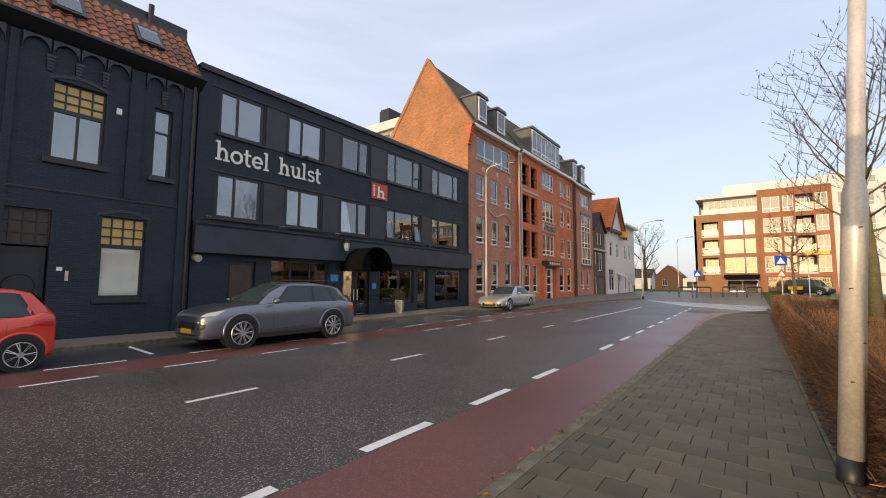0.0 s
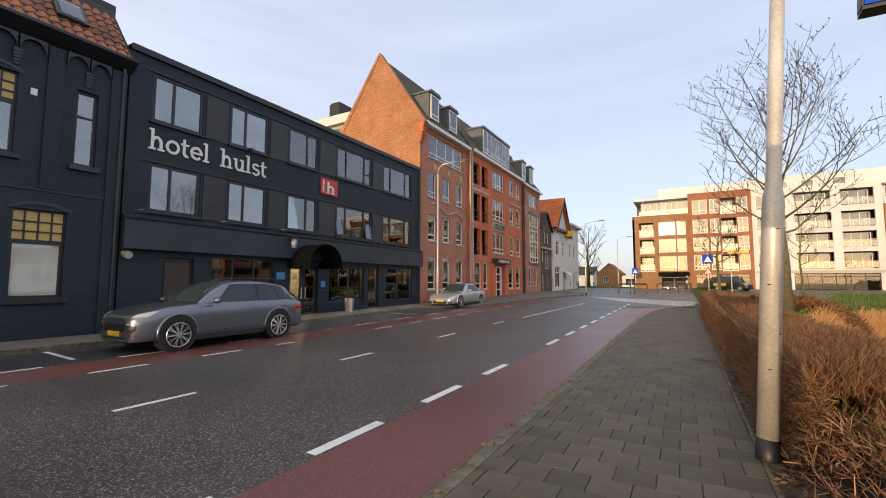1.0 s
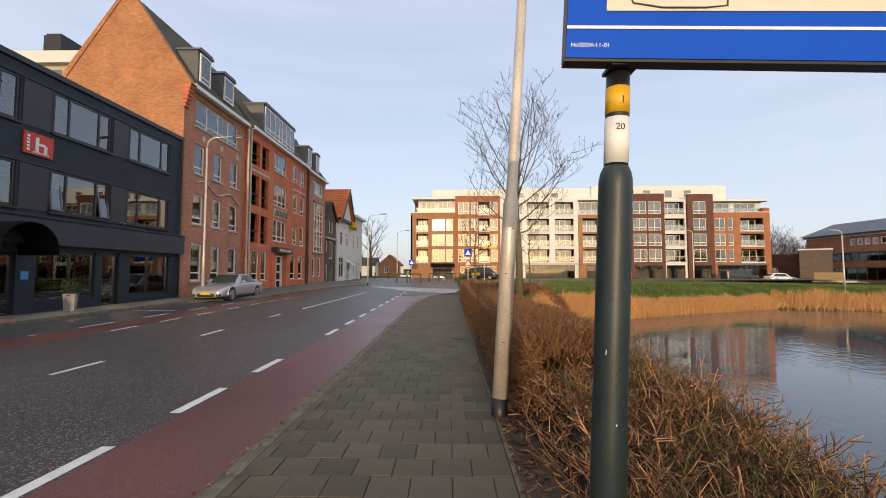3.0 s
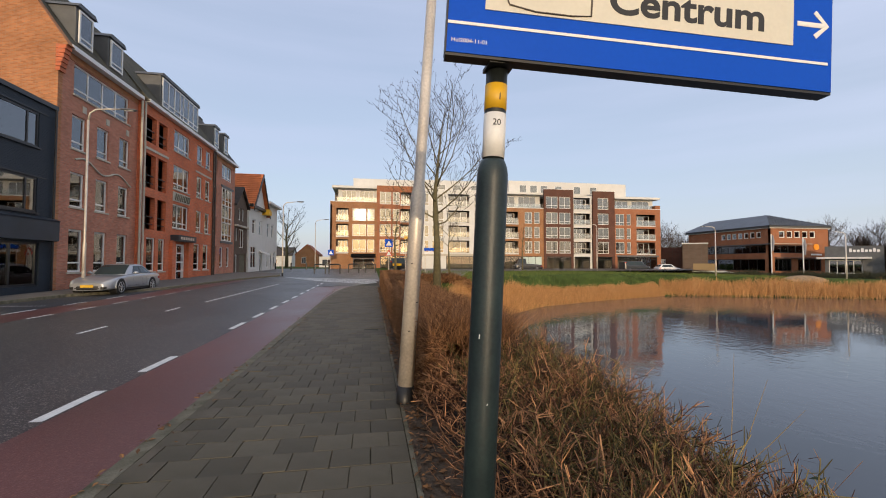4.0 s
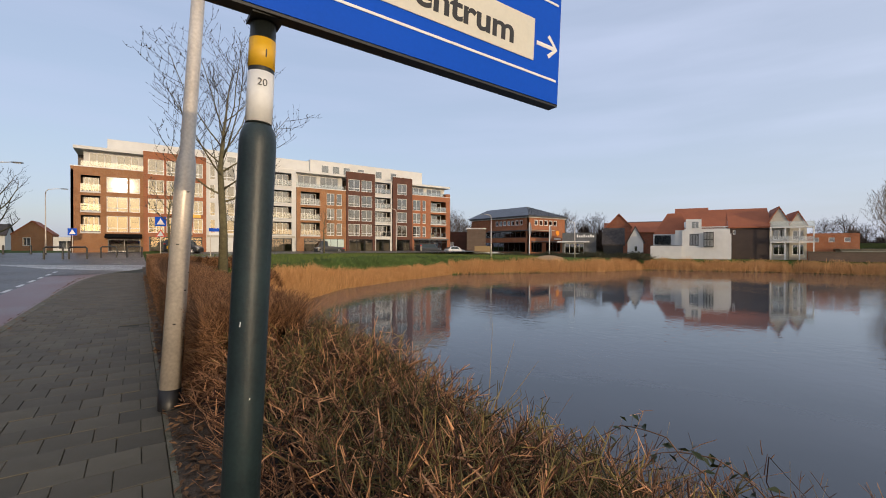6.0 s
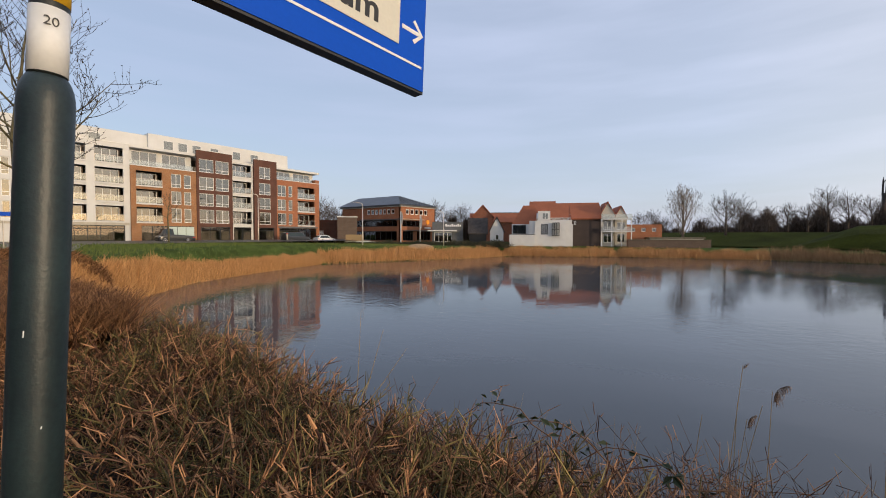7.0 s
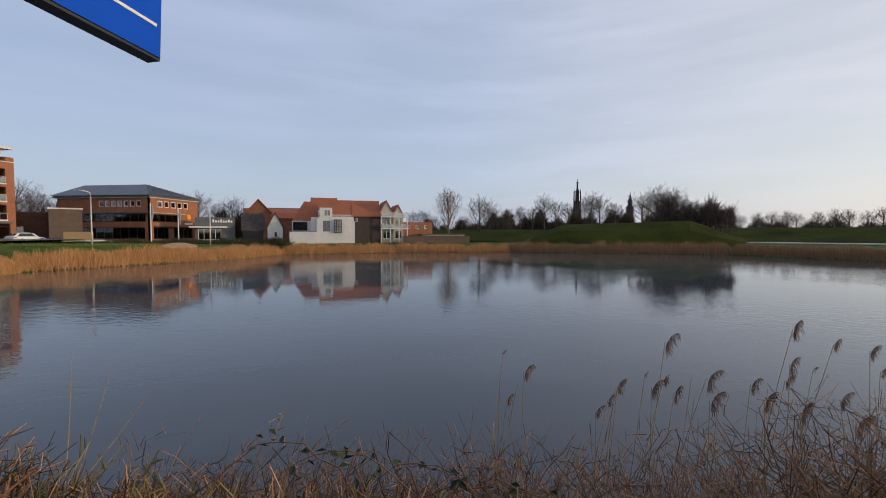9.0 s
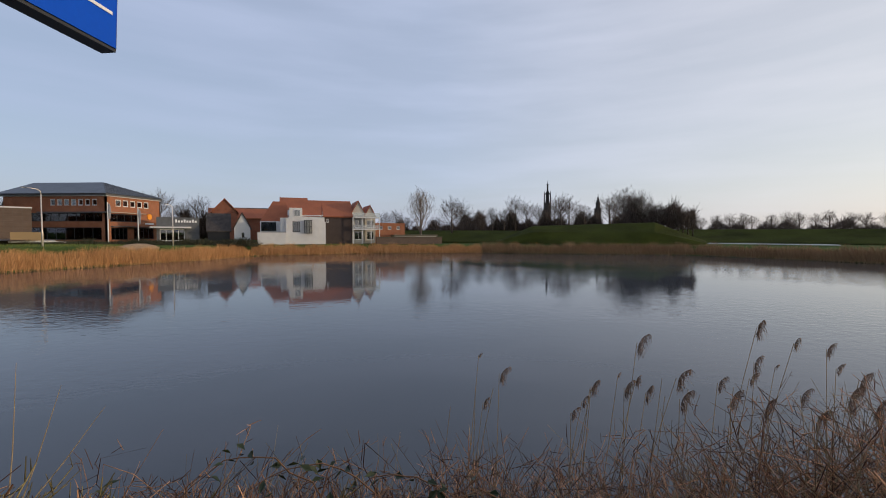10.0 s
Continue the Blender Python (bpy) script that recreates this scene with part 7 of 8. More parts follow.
def far_house(name, label, m, u0, u1, z0, z1, depth, material, wins=(), roof=None, ridge=None, category="house", frame="white_frame", roof_mat="roof_far", ridge_along="x", over=0.3, glass="glass_flat", hip=0.0):
    at = m @ Vector(((u0 + u1) / 2, 0, z0))
    o = thing(name, at, label, category)
    wall("wall", o, m @ Matrix.Translation((u0, 0, 0)), u1 - u0, z0, z1, [w[:4] for w in wins], material, 0.3)
    for w in wins:
        window(o, m @ Matrix.Translation((u0, 0, 0)), *w[:4], w[4] if len(w) > 4 else (1, 1), (1,), frame, glass, bar=0.1)
    part("side_wall", box(bmesh.new(), u0, u0 + 0.3, 0.3, depth, z0, z1, m), material, o)
    part("side_wall", box(bmesh.new(), u1 - 0.3, u1, 0.3, depth, z0, z1, m), material, o)
    part("back_wall", box(bmesh.new(), u0 + 0.3, u1 - 0.3, depth - 0.3, depth, z0, z1, m), material, o)
    part("ceiling_slab", box(bmesh.new(), u0 + 0.3, u1 - 0.3, 0.3, depth - 0.3, z1 - 0.25, z1 - 0.05, m), "roof_dark", o)
    if ridge and hip:
        bm = bmesh.new()
        a = [bm.verts.new(m @ Vector(c)) for c in ((u0 - over, -over, z1 - 0.1), (u1 + over, -over, z1 - 0.1), (u1 + over, depth + over, z1 - 0.1), (u0 - over, depth + over, z1 - 0.1), (u0 + hip, depth / 2, ridge), (u1 - hip, depth / 2, ridge))]
        for f in ((0, 1, 5, 4), (1, 2, 5), (2, 3, 4, 5), (3, 0, 4), (3, 2, 1, 0)):
            bm.faces.new([a[i] for i in f])
        part("roof", bm, roof_mat, o)
    elif ridge:
        if ridge_along == "x":
            for a, b in (((-over, z1 - 0.15), (depth / 2, ridge)), ((depth + over, z1 - 0.15), (depth / 2, ridge))):
                bm = prism(bmesh.new(), [a, b, (b[0], b[1] - 0.25), (a[0], a[1] - 0.25)], m @ pose(u0 - over, 0, 0, 0, 0, 90), m @ pose(u1 + over, 0, 0, 0, 0, 90))
                part("roof_slope", bm, roof_mat, o)
            for u in (u0, u1 - 0.3):
                part("gable", prism(bmesh.new(), [(0, z1), (depth, z1), (depth / 2, ridge - 0.3)], m @ pose(u, 0, 0, 0, 0, 90), m @ pose(u + 0.3, 0, 0, 0, 0, 90)), material, o)
        else:
            c = (u0 + u1) / 2
            for a in (u0 - over, u1 + over):
                part("roof_slope", prism(bmesh.new(), [(a, z1 - 0.15), (c, ridge), (c, ridge - 0.25), (a, z1 - 0.4)], m @ Matrix.Translation((0, -over, 0)), m @ Matrix.Translation((0, depth + over, 0))), roof_mat, o)
            for d in (0, depth - 0.3):
                part("gable", prism(bmesh.new(), [(u0, z1), (u1, z1), (c, ridge - 0.3)], m @ Matrix.Translation((0, d, 0)), m @ Matrix.Translation((0, d + 0.3, 0))), material, o)
    return o


# brick office with hipped roof
of = thing("brick_office", (80, 76, 0), "red brick office building with grey hipped roof", "office")
mo = face_pose(73.7, 66.3, "south")
W1 = [(2.1 + 1.72 * k, 3.4 + 1.72 * k, 6.6, 7.9) for k in range(5)]
W2 = [(0.8, 7.5, 3.7, 5.2)]
W3 = [(1.0, 4.8, 0.3, 2.6), (6.2, 11.5, 0.3, 2.6)]
wall("wall", of, mo, 13.2, -0.8, 8.5, W1 + W2 + W3, "brick_flat_red")
for w in W1:
    window(of, mo, *w, (1,), (1,), "white_frame", "glass_flat", bar=0.16)
for w in W2 + W3:
    window(of, mo, *w, (1, 1, 1, 1), (1,), "navy_frame", "glass_dark", bar=0.12)
mo2 = face_pose(73.7, 86.8, "west")
Q = [(9.4 + 1.38 * k, 10.45 + 1.38 * k, 6.65, 7.85) for k in range(7)]
Q2 = [(4.0, 19.7, 3.7, 5.3), (3.0, 19.5, 0.3, 2.6)]
wall("wall", of, mo2, 20.5, -0.8, 8.5, Q + Q2, "brick_flat_red")
for w in Q:
    window(of, mo2, *w, (1,), (1,), "white_frame", "glass_flat", bar=0.16)
for w in Q2:
    window(of, mo2, *w, (1,) * 9, (1,), "navy_frame", "glass_dark", bar=0.12)
part("side_wall", box(bmesh.new(), 86.6, 86.9, 66.6, 86.8, -0.8, 8.5), "brick_flat_red", of)
part("floor_slab", box(bmesh.new(), 74.0, 86.6, 66.6, 86.7, 5.6, 5.9), "room", of)
part("floor_slab", box(bmesh.new(), 74.0, 86.6, 66.6, 86.7, 8.2, 8.45), "room", of)
part("cornice", box(bmesh.new(), 73.3, 87.3, 65.9, 87.2, 8.5, 8.85), "lead", of)
part("eave_line", box(bmesh.new(), 73.45, 87.15, 66.05, 87.1, 8.36, 8.498), "white_wall", of)
bm = bmesh.new()
e = [bm.verts.new(p) for p in ((73.0, 65.6, 8.86), (87.6, 65.6, 8.86), (87.6, 87.8, 8.86), (73.0, 87.8, 8.86))]
t2 = [bm.verts.new(p) for p in ((80.3, 72.9, 11.7), (80.3, 87.8, 11.7))]
for f in ((e[0], e[1], t2[0]), (e[1], e[2], t2[1], t2[0]), (e[2], e[3], t2[1]), (e[3], e[0], t2[0], t2[1])):
    bm.faces.new(f)
part("roof", bm, "slate", of, "grey standing-seam hipped roof")
for k in range(20):
    x = 73.6 + 0.7 * k
    f = 1 - abs(x - 80.3) / 7.3
    part("roof_seam", tube(bmesh.new(), [(x, 65.62, 8.9), (x, 65.6 + 7.3 * f, 8.9 + 2.84 * f)], 0.05, 4), "slate", of)
part("band_shelf", box(bmesh.new(), 73.2, 82.5, 65.7, 66.298, 5.38, 5.5), "stone", of)
part("band_shelf", box(bmesh.new(), 73.1, 73.698, 65.9, 79.5, 5.3, 5.5), "lead", of)
part("ground_canopy", box(bmesh.new(), 74.6, 86.9, 65.7, 66.298, 2.72, 2.86), "lead", of)
part("emblem", tube(bmesh.new(), [(84.0, 66.28, 4.9), (84.0, 66.15, 4.9)], 0.6, 20), "orange_paint", of, "round orange emblem")
part("emblem_bar", box(bmesh.new(), 82.8, 85.2, 66.2, 66.28, 3.3, 3.6), "white", of)
bx = far_house("brick_annex", "plain brown brick annex beside the office", bearing(40.6, 92), -2.5, 1.6, -0.8, 5.4, 8, "brick_grey", category="annex")
part("coping", box(bmesh.new(), -2.6, 1.7, -0.1, 8, 5.4, 5.6, bearing(40.6, 92)), "white_wall", bx)
far_house("low_annex", "low dark brick annex behind the hedge", bearing(37.5, 98), -6, 3, -0.8, 5.0, 8, "brick_dark", [(1.0, 2.6, 0.8, 2.6), (4.0, 5.6, 0.8, 2.6)], category="annex")
pav = far_house("grey_pavilion", "low grey office pavilion with white fascia", bearing(53.8, 96), -3.6, 3.4, -0.6, 4.6, 8, "lead", [(0.5, 4.5, 0.1, 2.3, (1, 1, 1, 1))], category="pavilion")
part("white_fascia", box(bmesh.new(), -4.6, 2.0, -1.2, 0.0, 2.5, 2.8, bearing(53.8, 96)), "white_wall", pav)
bm = bmesh.new()
for k in range(8):
    box(bm, -0.6 + 0.46 * k, -0.28 + 0.46 * k, -0.08, -0.01, 3.6, 4.0 if k % 3 else 4.2, bearing(53.8, 96))
part("fascia_bars", bm, "white", pav)

K = bearing(66, 88)
far_house("black_barn", "black-roofed old house behind the hedge", bearing(58.4, 94), -2.8, 1.0, -0.6, 2.2, 7, "black", [], None, 5.6, "house", roof_mat="roof_dark")
far_house("white_gable_house", "small white gabled house end", bearing(60.3, 93), -1.3, 1.6, -0.6, 2.6, 8, "white_wall", [(1.2, 1.9, 0.6, 1.8, (1,))], None, 5.8, "house", roof_mat="roof_dark", ridge_along="y")
far_house("brick_gable_house", "tall red brick house with pointed gable", bearing(58.6, 118), -3, 2.6, -0.6, 6.9, 10, "brick_far", [(2.0, 3.4, 3.8, 5.6, (1,))], None, 10.2, "house", ridge_along="y")
far_house("brick_rear_house", "long red brick house with low roof", bearing(61.0, 122), -9, 10, -0.6, 5.6, 9, "brick_far", [(4, 5.5, 2.5, 4.2, (1,)), (12, 13.5, 2.5, 4.2, (1,))], None, 8.2, "house")
far_house("glass_office", "dark blue-grey flat-roofed office behind", bearing(62.2, 130), -6, 4, -0.6, 8.6, 8, "slate", [(1, 9, 6.0, 7.8, (1,) * 6)], category="office")
wh = far_house("white_house", "white modern house with black framed bay window", K, -0.9, 5.3, -0.6, 4.6, 9, "white_wall", [(1.2, 2.6, 1.8, 3.9, (1, 1, 1))], frame="black")
bay = part("bay_window", box(bmesh.new(), 2.5, 3.9, -0.5, 0.0, 1.6, 4.1, K), "glass_dark", wh, "black framed glass bay window")
bm = bmesh.new()
for u in (2.5, 2.95, 3.4, 3.9):
    box(bm, u - 0.05, u + 0.05, -0.55, -0.45, 1.55, 4.15, K)
for z in (1.55, 2.8, 4.1):
    box(bm, 2.45, 3.95, -0.56, -0.44, z, z + 0.1, K)
part("bay_bars", bm, "black", bay)
part("terrace_wall", box(bmesh.new(), -6.0, -0.9, -0.6, 4.0, -0.6, 1.75, K), "white_wall", wh)
part("terrace_coping", box(bmesh.new(), -6.1, -0.9, -0.65, 4.0, 1.75, 1.85, K), "lead", wh)
part("rear_wall", box(bmesh.new(), -5.8, -2.0, 4.0, 8.0, 1.75, 4.0, K), "white_wall", wh)
part("terrace_glass", box(bmesh.new(), -5.6, -2.8, 3.95, 4.0, 2.0, 3.8, K), "glass_flat", wh)
part("screen_wall", box(bmesh.new(), -2.0, -0.9, 0.5, 6.0, 1.75, 4.6, K), "white_wall", wh)
part("stair_tower", box(bmesh.new(), -0.3, 2.2, 2.5, 5.0, 4.6, 6.7, K), "white_wall", wh)
window(wh, K, 0.6, 1.8, 5.0, 6.3, (1, 1), (1,), "white_frame", "glass_flat", inset=2.44)
part("white_annex", box(bmesh.new(), 5.3, 6.6, 0.4, 5.0, -0.6, 3.9, K), "white_wall", wh)
far_house("tiled_house", "house with steep orange hipped tile roof", K @ Matrix.Translation((0, 8.2, 0)), -5.9, 1.0, -0.6, 4.0, 9, "brick_far", [], None, 8.6, "house", over=0.25, hip=2.2)
far_house("brown_block", "dark brown clad block under a long orange tiled roof", K @ Matrix.Translation((0, 3, 0)), 6.6, 12.2, -0.6, 5.3, 10, "clad_brown", [(0.4, 0.8, 3.8, 4.6, (1,))], None, 8.7, "house")
far_house("tiled_terrace", "long house under an orange tiled roof", K @ Matrix.Translation((0, 3, 0)), -0.6, 6.58, -0.6, 5.3, 10, "white_wall", [], None, 8.7, "house", over=0.0)
far_house("stepped_gable_house", "tall brick house with stepped orange roof", K @ Matrix.Translation((0, 22, 0)), -2.5, 4.0, -0.6, 7.6, 9, "brick_far", [(1, 2.4, 5.5, 7, (1,)), (4.5, 5.9, 5.5, 7, (1,))], None, 10.6, "house", over=0.1)
gal = far_house("balcony_flats", "small flats with pale balconies under an orange gable", K @ Matrix.Translation((0, 3.5, 0)), 12.3, 14.9, -0.6, 6.0, 9, "stone", [(0.5, 2.1, 0.2, 2.0), (0.5, 2.1, 2.8, 4.6)], None, 8.6, "flats", ridge_along="y", over=0.2)
far_house("balcony_flats", "narrow pale flats under a second orange gable", K @ Matrix.Translation((0, 4.6, 0)), 15.2, 17.5, -0.6, 5.4, 9, "stone", [(0.4, 1.9, 0.2, 2.0), (0.4, 1.9, 2.8, 4.4)], None, 7.8, "flats", ridge_along="y", over=0.2)
for z in (2.3, 4.8):
    part("balcony_slab", box(bmesh.new(), 12.2, 18.0, 1.9, 3.5, z, z + 0.2, K), "white_wall", gal)
    part("balcony_rail", box(bmesh.new(), 12.2, 18.0, 1.9, 1.95, z + 0.2, z + 1.1, K), "rail_glass", gal)
for u in (12.3, 14.2, 16.1, 17.9):
    part("balcony_post", box(bmesh.new(), u - 0.08, u + 0.08, 1.95, 2.1, -0.6, 4.8, K), "white_frame", gal)
far_house("low_brick_house", "low orange brick house with flat roof", K @ Matrix.Translation((0, 6, 0)), 17.6, 24.5, -0.6, 3.9, 8, "brick_flat_red", [(1.0, 1.8, 2.4, 3.2, (1,)), (3.0, 3.8, 2.4, 3.2, (1,)), (5.0, 5.8, 2.4, 3.2, (1,))])
lw = thing("garden_wall", K @ Vector((24, 0, -0.6)), "low brown brick garden wall with pale coping", "wall")
part("wall", box(bmesh.new(), 16.9, 31.5, 0.2, 0.6, -0.7, 0.75, K), "brick_grey", lw)
part("coping", box(bmesh.new(), 16.8, 31.6, 0.1, 0.7, 0.75, 0.85, K), "kerb", lw)
sh2 = thing("long_shed", K @ Vector((26, 3, -0.6)), "low shed with pale grey flat roof", "shed")
part("wall", box(bmesh.new(), 21.5, 31.0, 2.6, 6.0, -0.7, 1.0, K), "grey_wall", sh2)
part("roof", box(bmesh.new(), 21.2, 31.3, 2.3, 6.3, 1.0, 1.3, K), "kerb", sh2)
# crate trailer before the annex
tm = bearing(41.6, 84)
tr = thing("trailer", tm @ Vector((0, 0, -0.5)), "flat trailer carrying a tan wooden crate", "trailer")
part("bed", box(bmesh.new(), -2.4, 2.4, -0.9, 0.9, 0.25, 0.5, tm), "grey_wall", tr)
part("crate", box(bmesh.new(), -2.2, 1.2, -0.8, 0.8, 0.5, 1.7, tm), "reed_stem", tr, "tan wooden crate")
part("tow_bar", tube(bmesh.new(), [tm @ Vector((2.3, 0, 0.35)), tm @ Vector((3.6, 0, 0.2))], 0.06), "galv", tr)
for u in (-0.6, 0.4):
    for v in (-0.85, 0.85):
        part("wheel", tube(bmesh.new(), [tm @ Vector((u, v - 0.1, -0.1)), tm @ Vector((u, v + 0.1, -0.1))], 0.38, 16), "tyre", tr)
# flags, lamps and signs on the far bank
for az, d, h in ((47.4, 90, 7.2), (50.0, 90, 6.4)):
    mm = bearing(az, d, -0.5)
    o = thing("flagpole", mm.translation, "white flagpole with a furled flag", "flagpole", "flagpoles")
    part("pole", tube(bmesh.new(), [mm @ Vector((0, 0, 0)), mm @ Vector((0, 0, h))], 0.09, 8), "white", o)
    part("flag", tube(bmesh.new(), [mm @ Vector((0.2, 0, h - 0.2)), mm @ Vector((0.25, 0.05, h - 1.2)), mm @ Vector((0.22, 0, h - 2.8))], [0.1, 0.24, 0.12], 8), "curtain", o, "furled white flag")
for az, d, h in ((42.3, 70, 7.4), (53.2, 78, 6.5)):
    mm = bearing(az, d)
    street_lamp(mm.translation.x, mm.translation.y, -0.55, h, (-1, 0.4), "tall pale lamp post on the far bank", r0=0.1, r1=0.08)
street_lamp(38.5, 66.0, 0.2, 8.2, (-1, 0), "tall grey lamp post before the apartment block", r0=0.1, r1=0.08)

# rampart, churches and far trees
rp = bmesh.new()


def ridge(rows):
    strip(rp, [[tuple(bearing(a, d, z).translation) for a, d, z in r] for r in rows])


AZ = [93.0, 94.5, 96.0, 97.8, 100, 102, 104, 106, 108, 110, 112.4, 113.7, 115, 116.3, 117.8]
lift = lambda a, z: z * float(np.interp(a, [93, 97.8, 112.4, 117.8], [0, 1, 1, 0]))
ridge([[(a, 92 + 6 * abs(a - 105) / 12, -0.6) for a in AZ], [(a, 100, -0.3 + lift(a, 2.2)) for a in AZ], [(a, 108, -0.3 + lift(a, 3.6 + 0.05 * (a - 97))) for a in AZ], [(a, 112, -0.3 + lift(a, 3.8 + 0.05 * (a - 97))) for a in AZ], [(a, 135, -0.3 + lift(a, 3.4)) for a in AZ]])
for a0, a1, d, z in ((78, 100, 122, 2.4), (110, 150, 150, 2.9)):
    az = list(np.linspace(a0, a1, 14))
    ridge([[(a, d - 18, -0.6) for a in az], [(a, d - 9, 0.9) for a in az], [(a, d, z) for a in az], [(a, d + 6, z) for a in az], [(a, d + 40, 0) for a in az]])
bmesh.ops.recalc_face_normals(rp, faces=rp.faces)
tagged(part("rampart", rp, "rampart"), "grassy earth rampart of the old town", "rampart", kind="structure")
mm = bearing(123.5, 112)
tagged(part("far_path", box(bmesh.new(), -11, 11, 0, 3, -0.62, -0.5, mm), "marking"), "pale path along the far shore", "path", kind="structure")


def tower(az, d, w, zs, label):
    mm = bearing(az, d)
    o = thing("church_tower", mm.translation, label, "church tower", "church towers")
    for k, (z0, z1, a, b, sides) in enumerate(zs):
        part("stage" if k < len(zs) - 1 else "spire", tube(bmesh.new(), [mm @ Vector((0, 0, z0)), mm @ Vector((0, 0, z1))], [a, b], sides), "tower", o)
    return o


t1 = tower(99.65, 380, 6, [(0, 27, 3.5, 3.1, 8), (27, 28.2, 3.4, 3.3, 8), (28.2, 36.5, 1.7, 1.5, 8), (36.5, 43.5, 0.85, 0.6, 8), (43.5, 44.2, 0.9, 0.9, 8), (44.2, 47.3, 0.28, 0.12, 6)], "dark church tower with an open crown and slender spire")
mm = bearing(99.65, 380)
for k in range(8):
    a = math.pi * (k + 0.5) / 4
    c = Vector((2.9 * math.cos(a), 2.9 * math.sin(a), 0))
    part("pinnacle", tube(bmesh.new(), [mm @ (c + Vector((0, 0, 28))), mm @ (c * 0.97 + Vector((0, 0, 36))), mm @ (c * 0.95 + Vector((0, 0, 38.2)))], [0.55, 0.45, 0.08], 6), "tower", t1)
    part("crown_brace", tube(bmesh.new(), [mm @ (c * 0.97 + Vector((0, 0, 34.5))), mm @ (c * 0.3 + Vector((0, 0, 37.5)))], [0.25, 0.2], 5), "tower", t1)
tower(105.9, 300, 5, [(0, 17.5, 2.3, 2.2, 8), (17.5, 18.3, 2.6, 2.5, 8), (18.3, 21.5, 1.5, 1.3, 8), (21.5, 22.0, 1.8, 1.7, 8), (22.0, 24.2, 1.35, 0.5, 8), (24.2, 25.6, 0.55, 0.5, 8), (25.6, 28.0, 0.28, 0.06, 6)], "town hall tower with a stepped lantern top")
m9 = bearing(104.9, 230)
far_house("white_town_house", "pale tall house behind the rampart", m9, -1.2, 1.0, 0, 9.5, 6, "grey_wall", [], None, 12.0, "house", roof_mat="roof_dark", ridge_along="y")

# one winter tree of each far kind, then copies
kinds = []
for k, (h, cr, lab) in enumerate(((12.0, 4.8, "tall dark bare tree on the far bank"), (11.0, 4.6, "broad bare tree on the far bank"), (9.0, 3.4, "small bare tree on the far bank"))):
    mm = bearing((87.0, 88.3, 90.8)[k], (118, 134, 132)[k], -0.3)
    kinds.append(bare_tree("tree", *mm.translation, h, cr, 0.28, 11, 30 + k, lab, clear=0.25, fine=5, bark="twig_far", twig="twig_far", weight=5, group="far bare trees", upright=0.7))
    crown_haze(kinds[-1], *mm.translation[:2], h * 0.3 - 0.3, h * 0.98 - 0.3, cr * 0.86, 1500, 0.02, "twig_far", 60 + k)
mm = bearing(82.8, 112, -0.3)
willow = bare_tree("tree", *mm.translation, 13.5, 4.6, 0.3, 16, 35, "tall pale fan-shaped willow on the far bank", clear=0.08, fine=6, bark="pale_twig", twig="pale_twig", weight=4, group="far bare trees", upright=1.3, rise=0.7)
crown_haze(willow, *mm.translation[:2], 3.0, 13.2, 4.6, 1900, 0.018, "pale_twig", 66, 0.85)
rnd = random.Random(5)


def far_copy(k, az, d, z, s):
    mm = bearing(az, d, z) @ pose(0, 0, 0, 0, 0, rnd.uniform(0, 360))
    c = copy_thing(kinds[k], mm)
    c.scale = (s, s, s * rnd.uniform(0.9, 1.1))
    return c


for az, d, s in ((89.2, 150, 0.9), (92.4, 150, 0.95), (94.0, 140, 0.9), (95.5, 150, 1.0), (97.0, 140, 0.8), (98.6, 150, 0.9), (100.6, 150, 0.95), (101.4, 140, 1.0), (102.4, 140, 1.0), (104.2, 150, 1.15), (107.3, 150, 1.2), (108.0, 140, 0.9),
                 (52.0, 120, 0.9), (54.0, 125, 1.0), (55.6, 125, 0.9), (37.8, 115, 0.9), (36.8, 110, 1.0), (38.6, 125, 0.9), (79.5, 150, 0.8), (78.0, 140, 0.7), (81.0, 150, 0.75), (85.2, 160, 0.8)):
    far_copy(rnd.randrange(3), az, d, -0.3 if az < 92 else 1.5, s)
for k in range(16):
    far_copy(1 + k % 2, 108.9 + 0.5 * k, 118 + 9 * rnd.random(), 3.0 - 0.15 * k, 0.95 - 0.028 * k)
for k in range(16):
    far_copy(1 + k % 2, 117.2 + 1.25 * k + rnd.uniform(-0.3, 0.3), 200, 1.0, 0.72 if k % 2 == 0 else 0.88)


def wood_belt(name, az0, az1, d, z0, h, n, label, w=0.075, material="far_wood"):
    rs = np.random.RandomState(int(az0 * 10))
    a = np.radians(rs.uniform(az0, az1, n))
    dd = d + rs.uniform(-6, 6, n)
    env = h * (0.65 + 0.35 * np.sin(np.degrees(a) * 2.1) * np.sin(np.degrees(a) * 0.83 + 1))
    r = np.stack([0.53 + dd * np.sin(a), -1.28 + dd * np.cos(a), z0 + rs.rand(n) * env * 0.75], 1)
    t = r + np.stack([rs.normal(size=n) * 0.7, rs.normal(size=n) * 0.7, 0.6 + rs.rand(n) * env * 0.35], 1)
    return tagged(strands(name, r, t, w, material, segs=1, sides=2, taper=0.3), label, "woodland", kind="stuff")


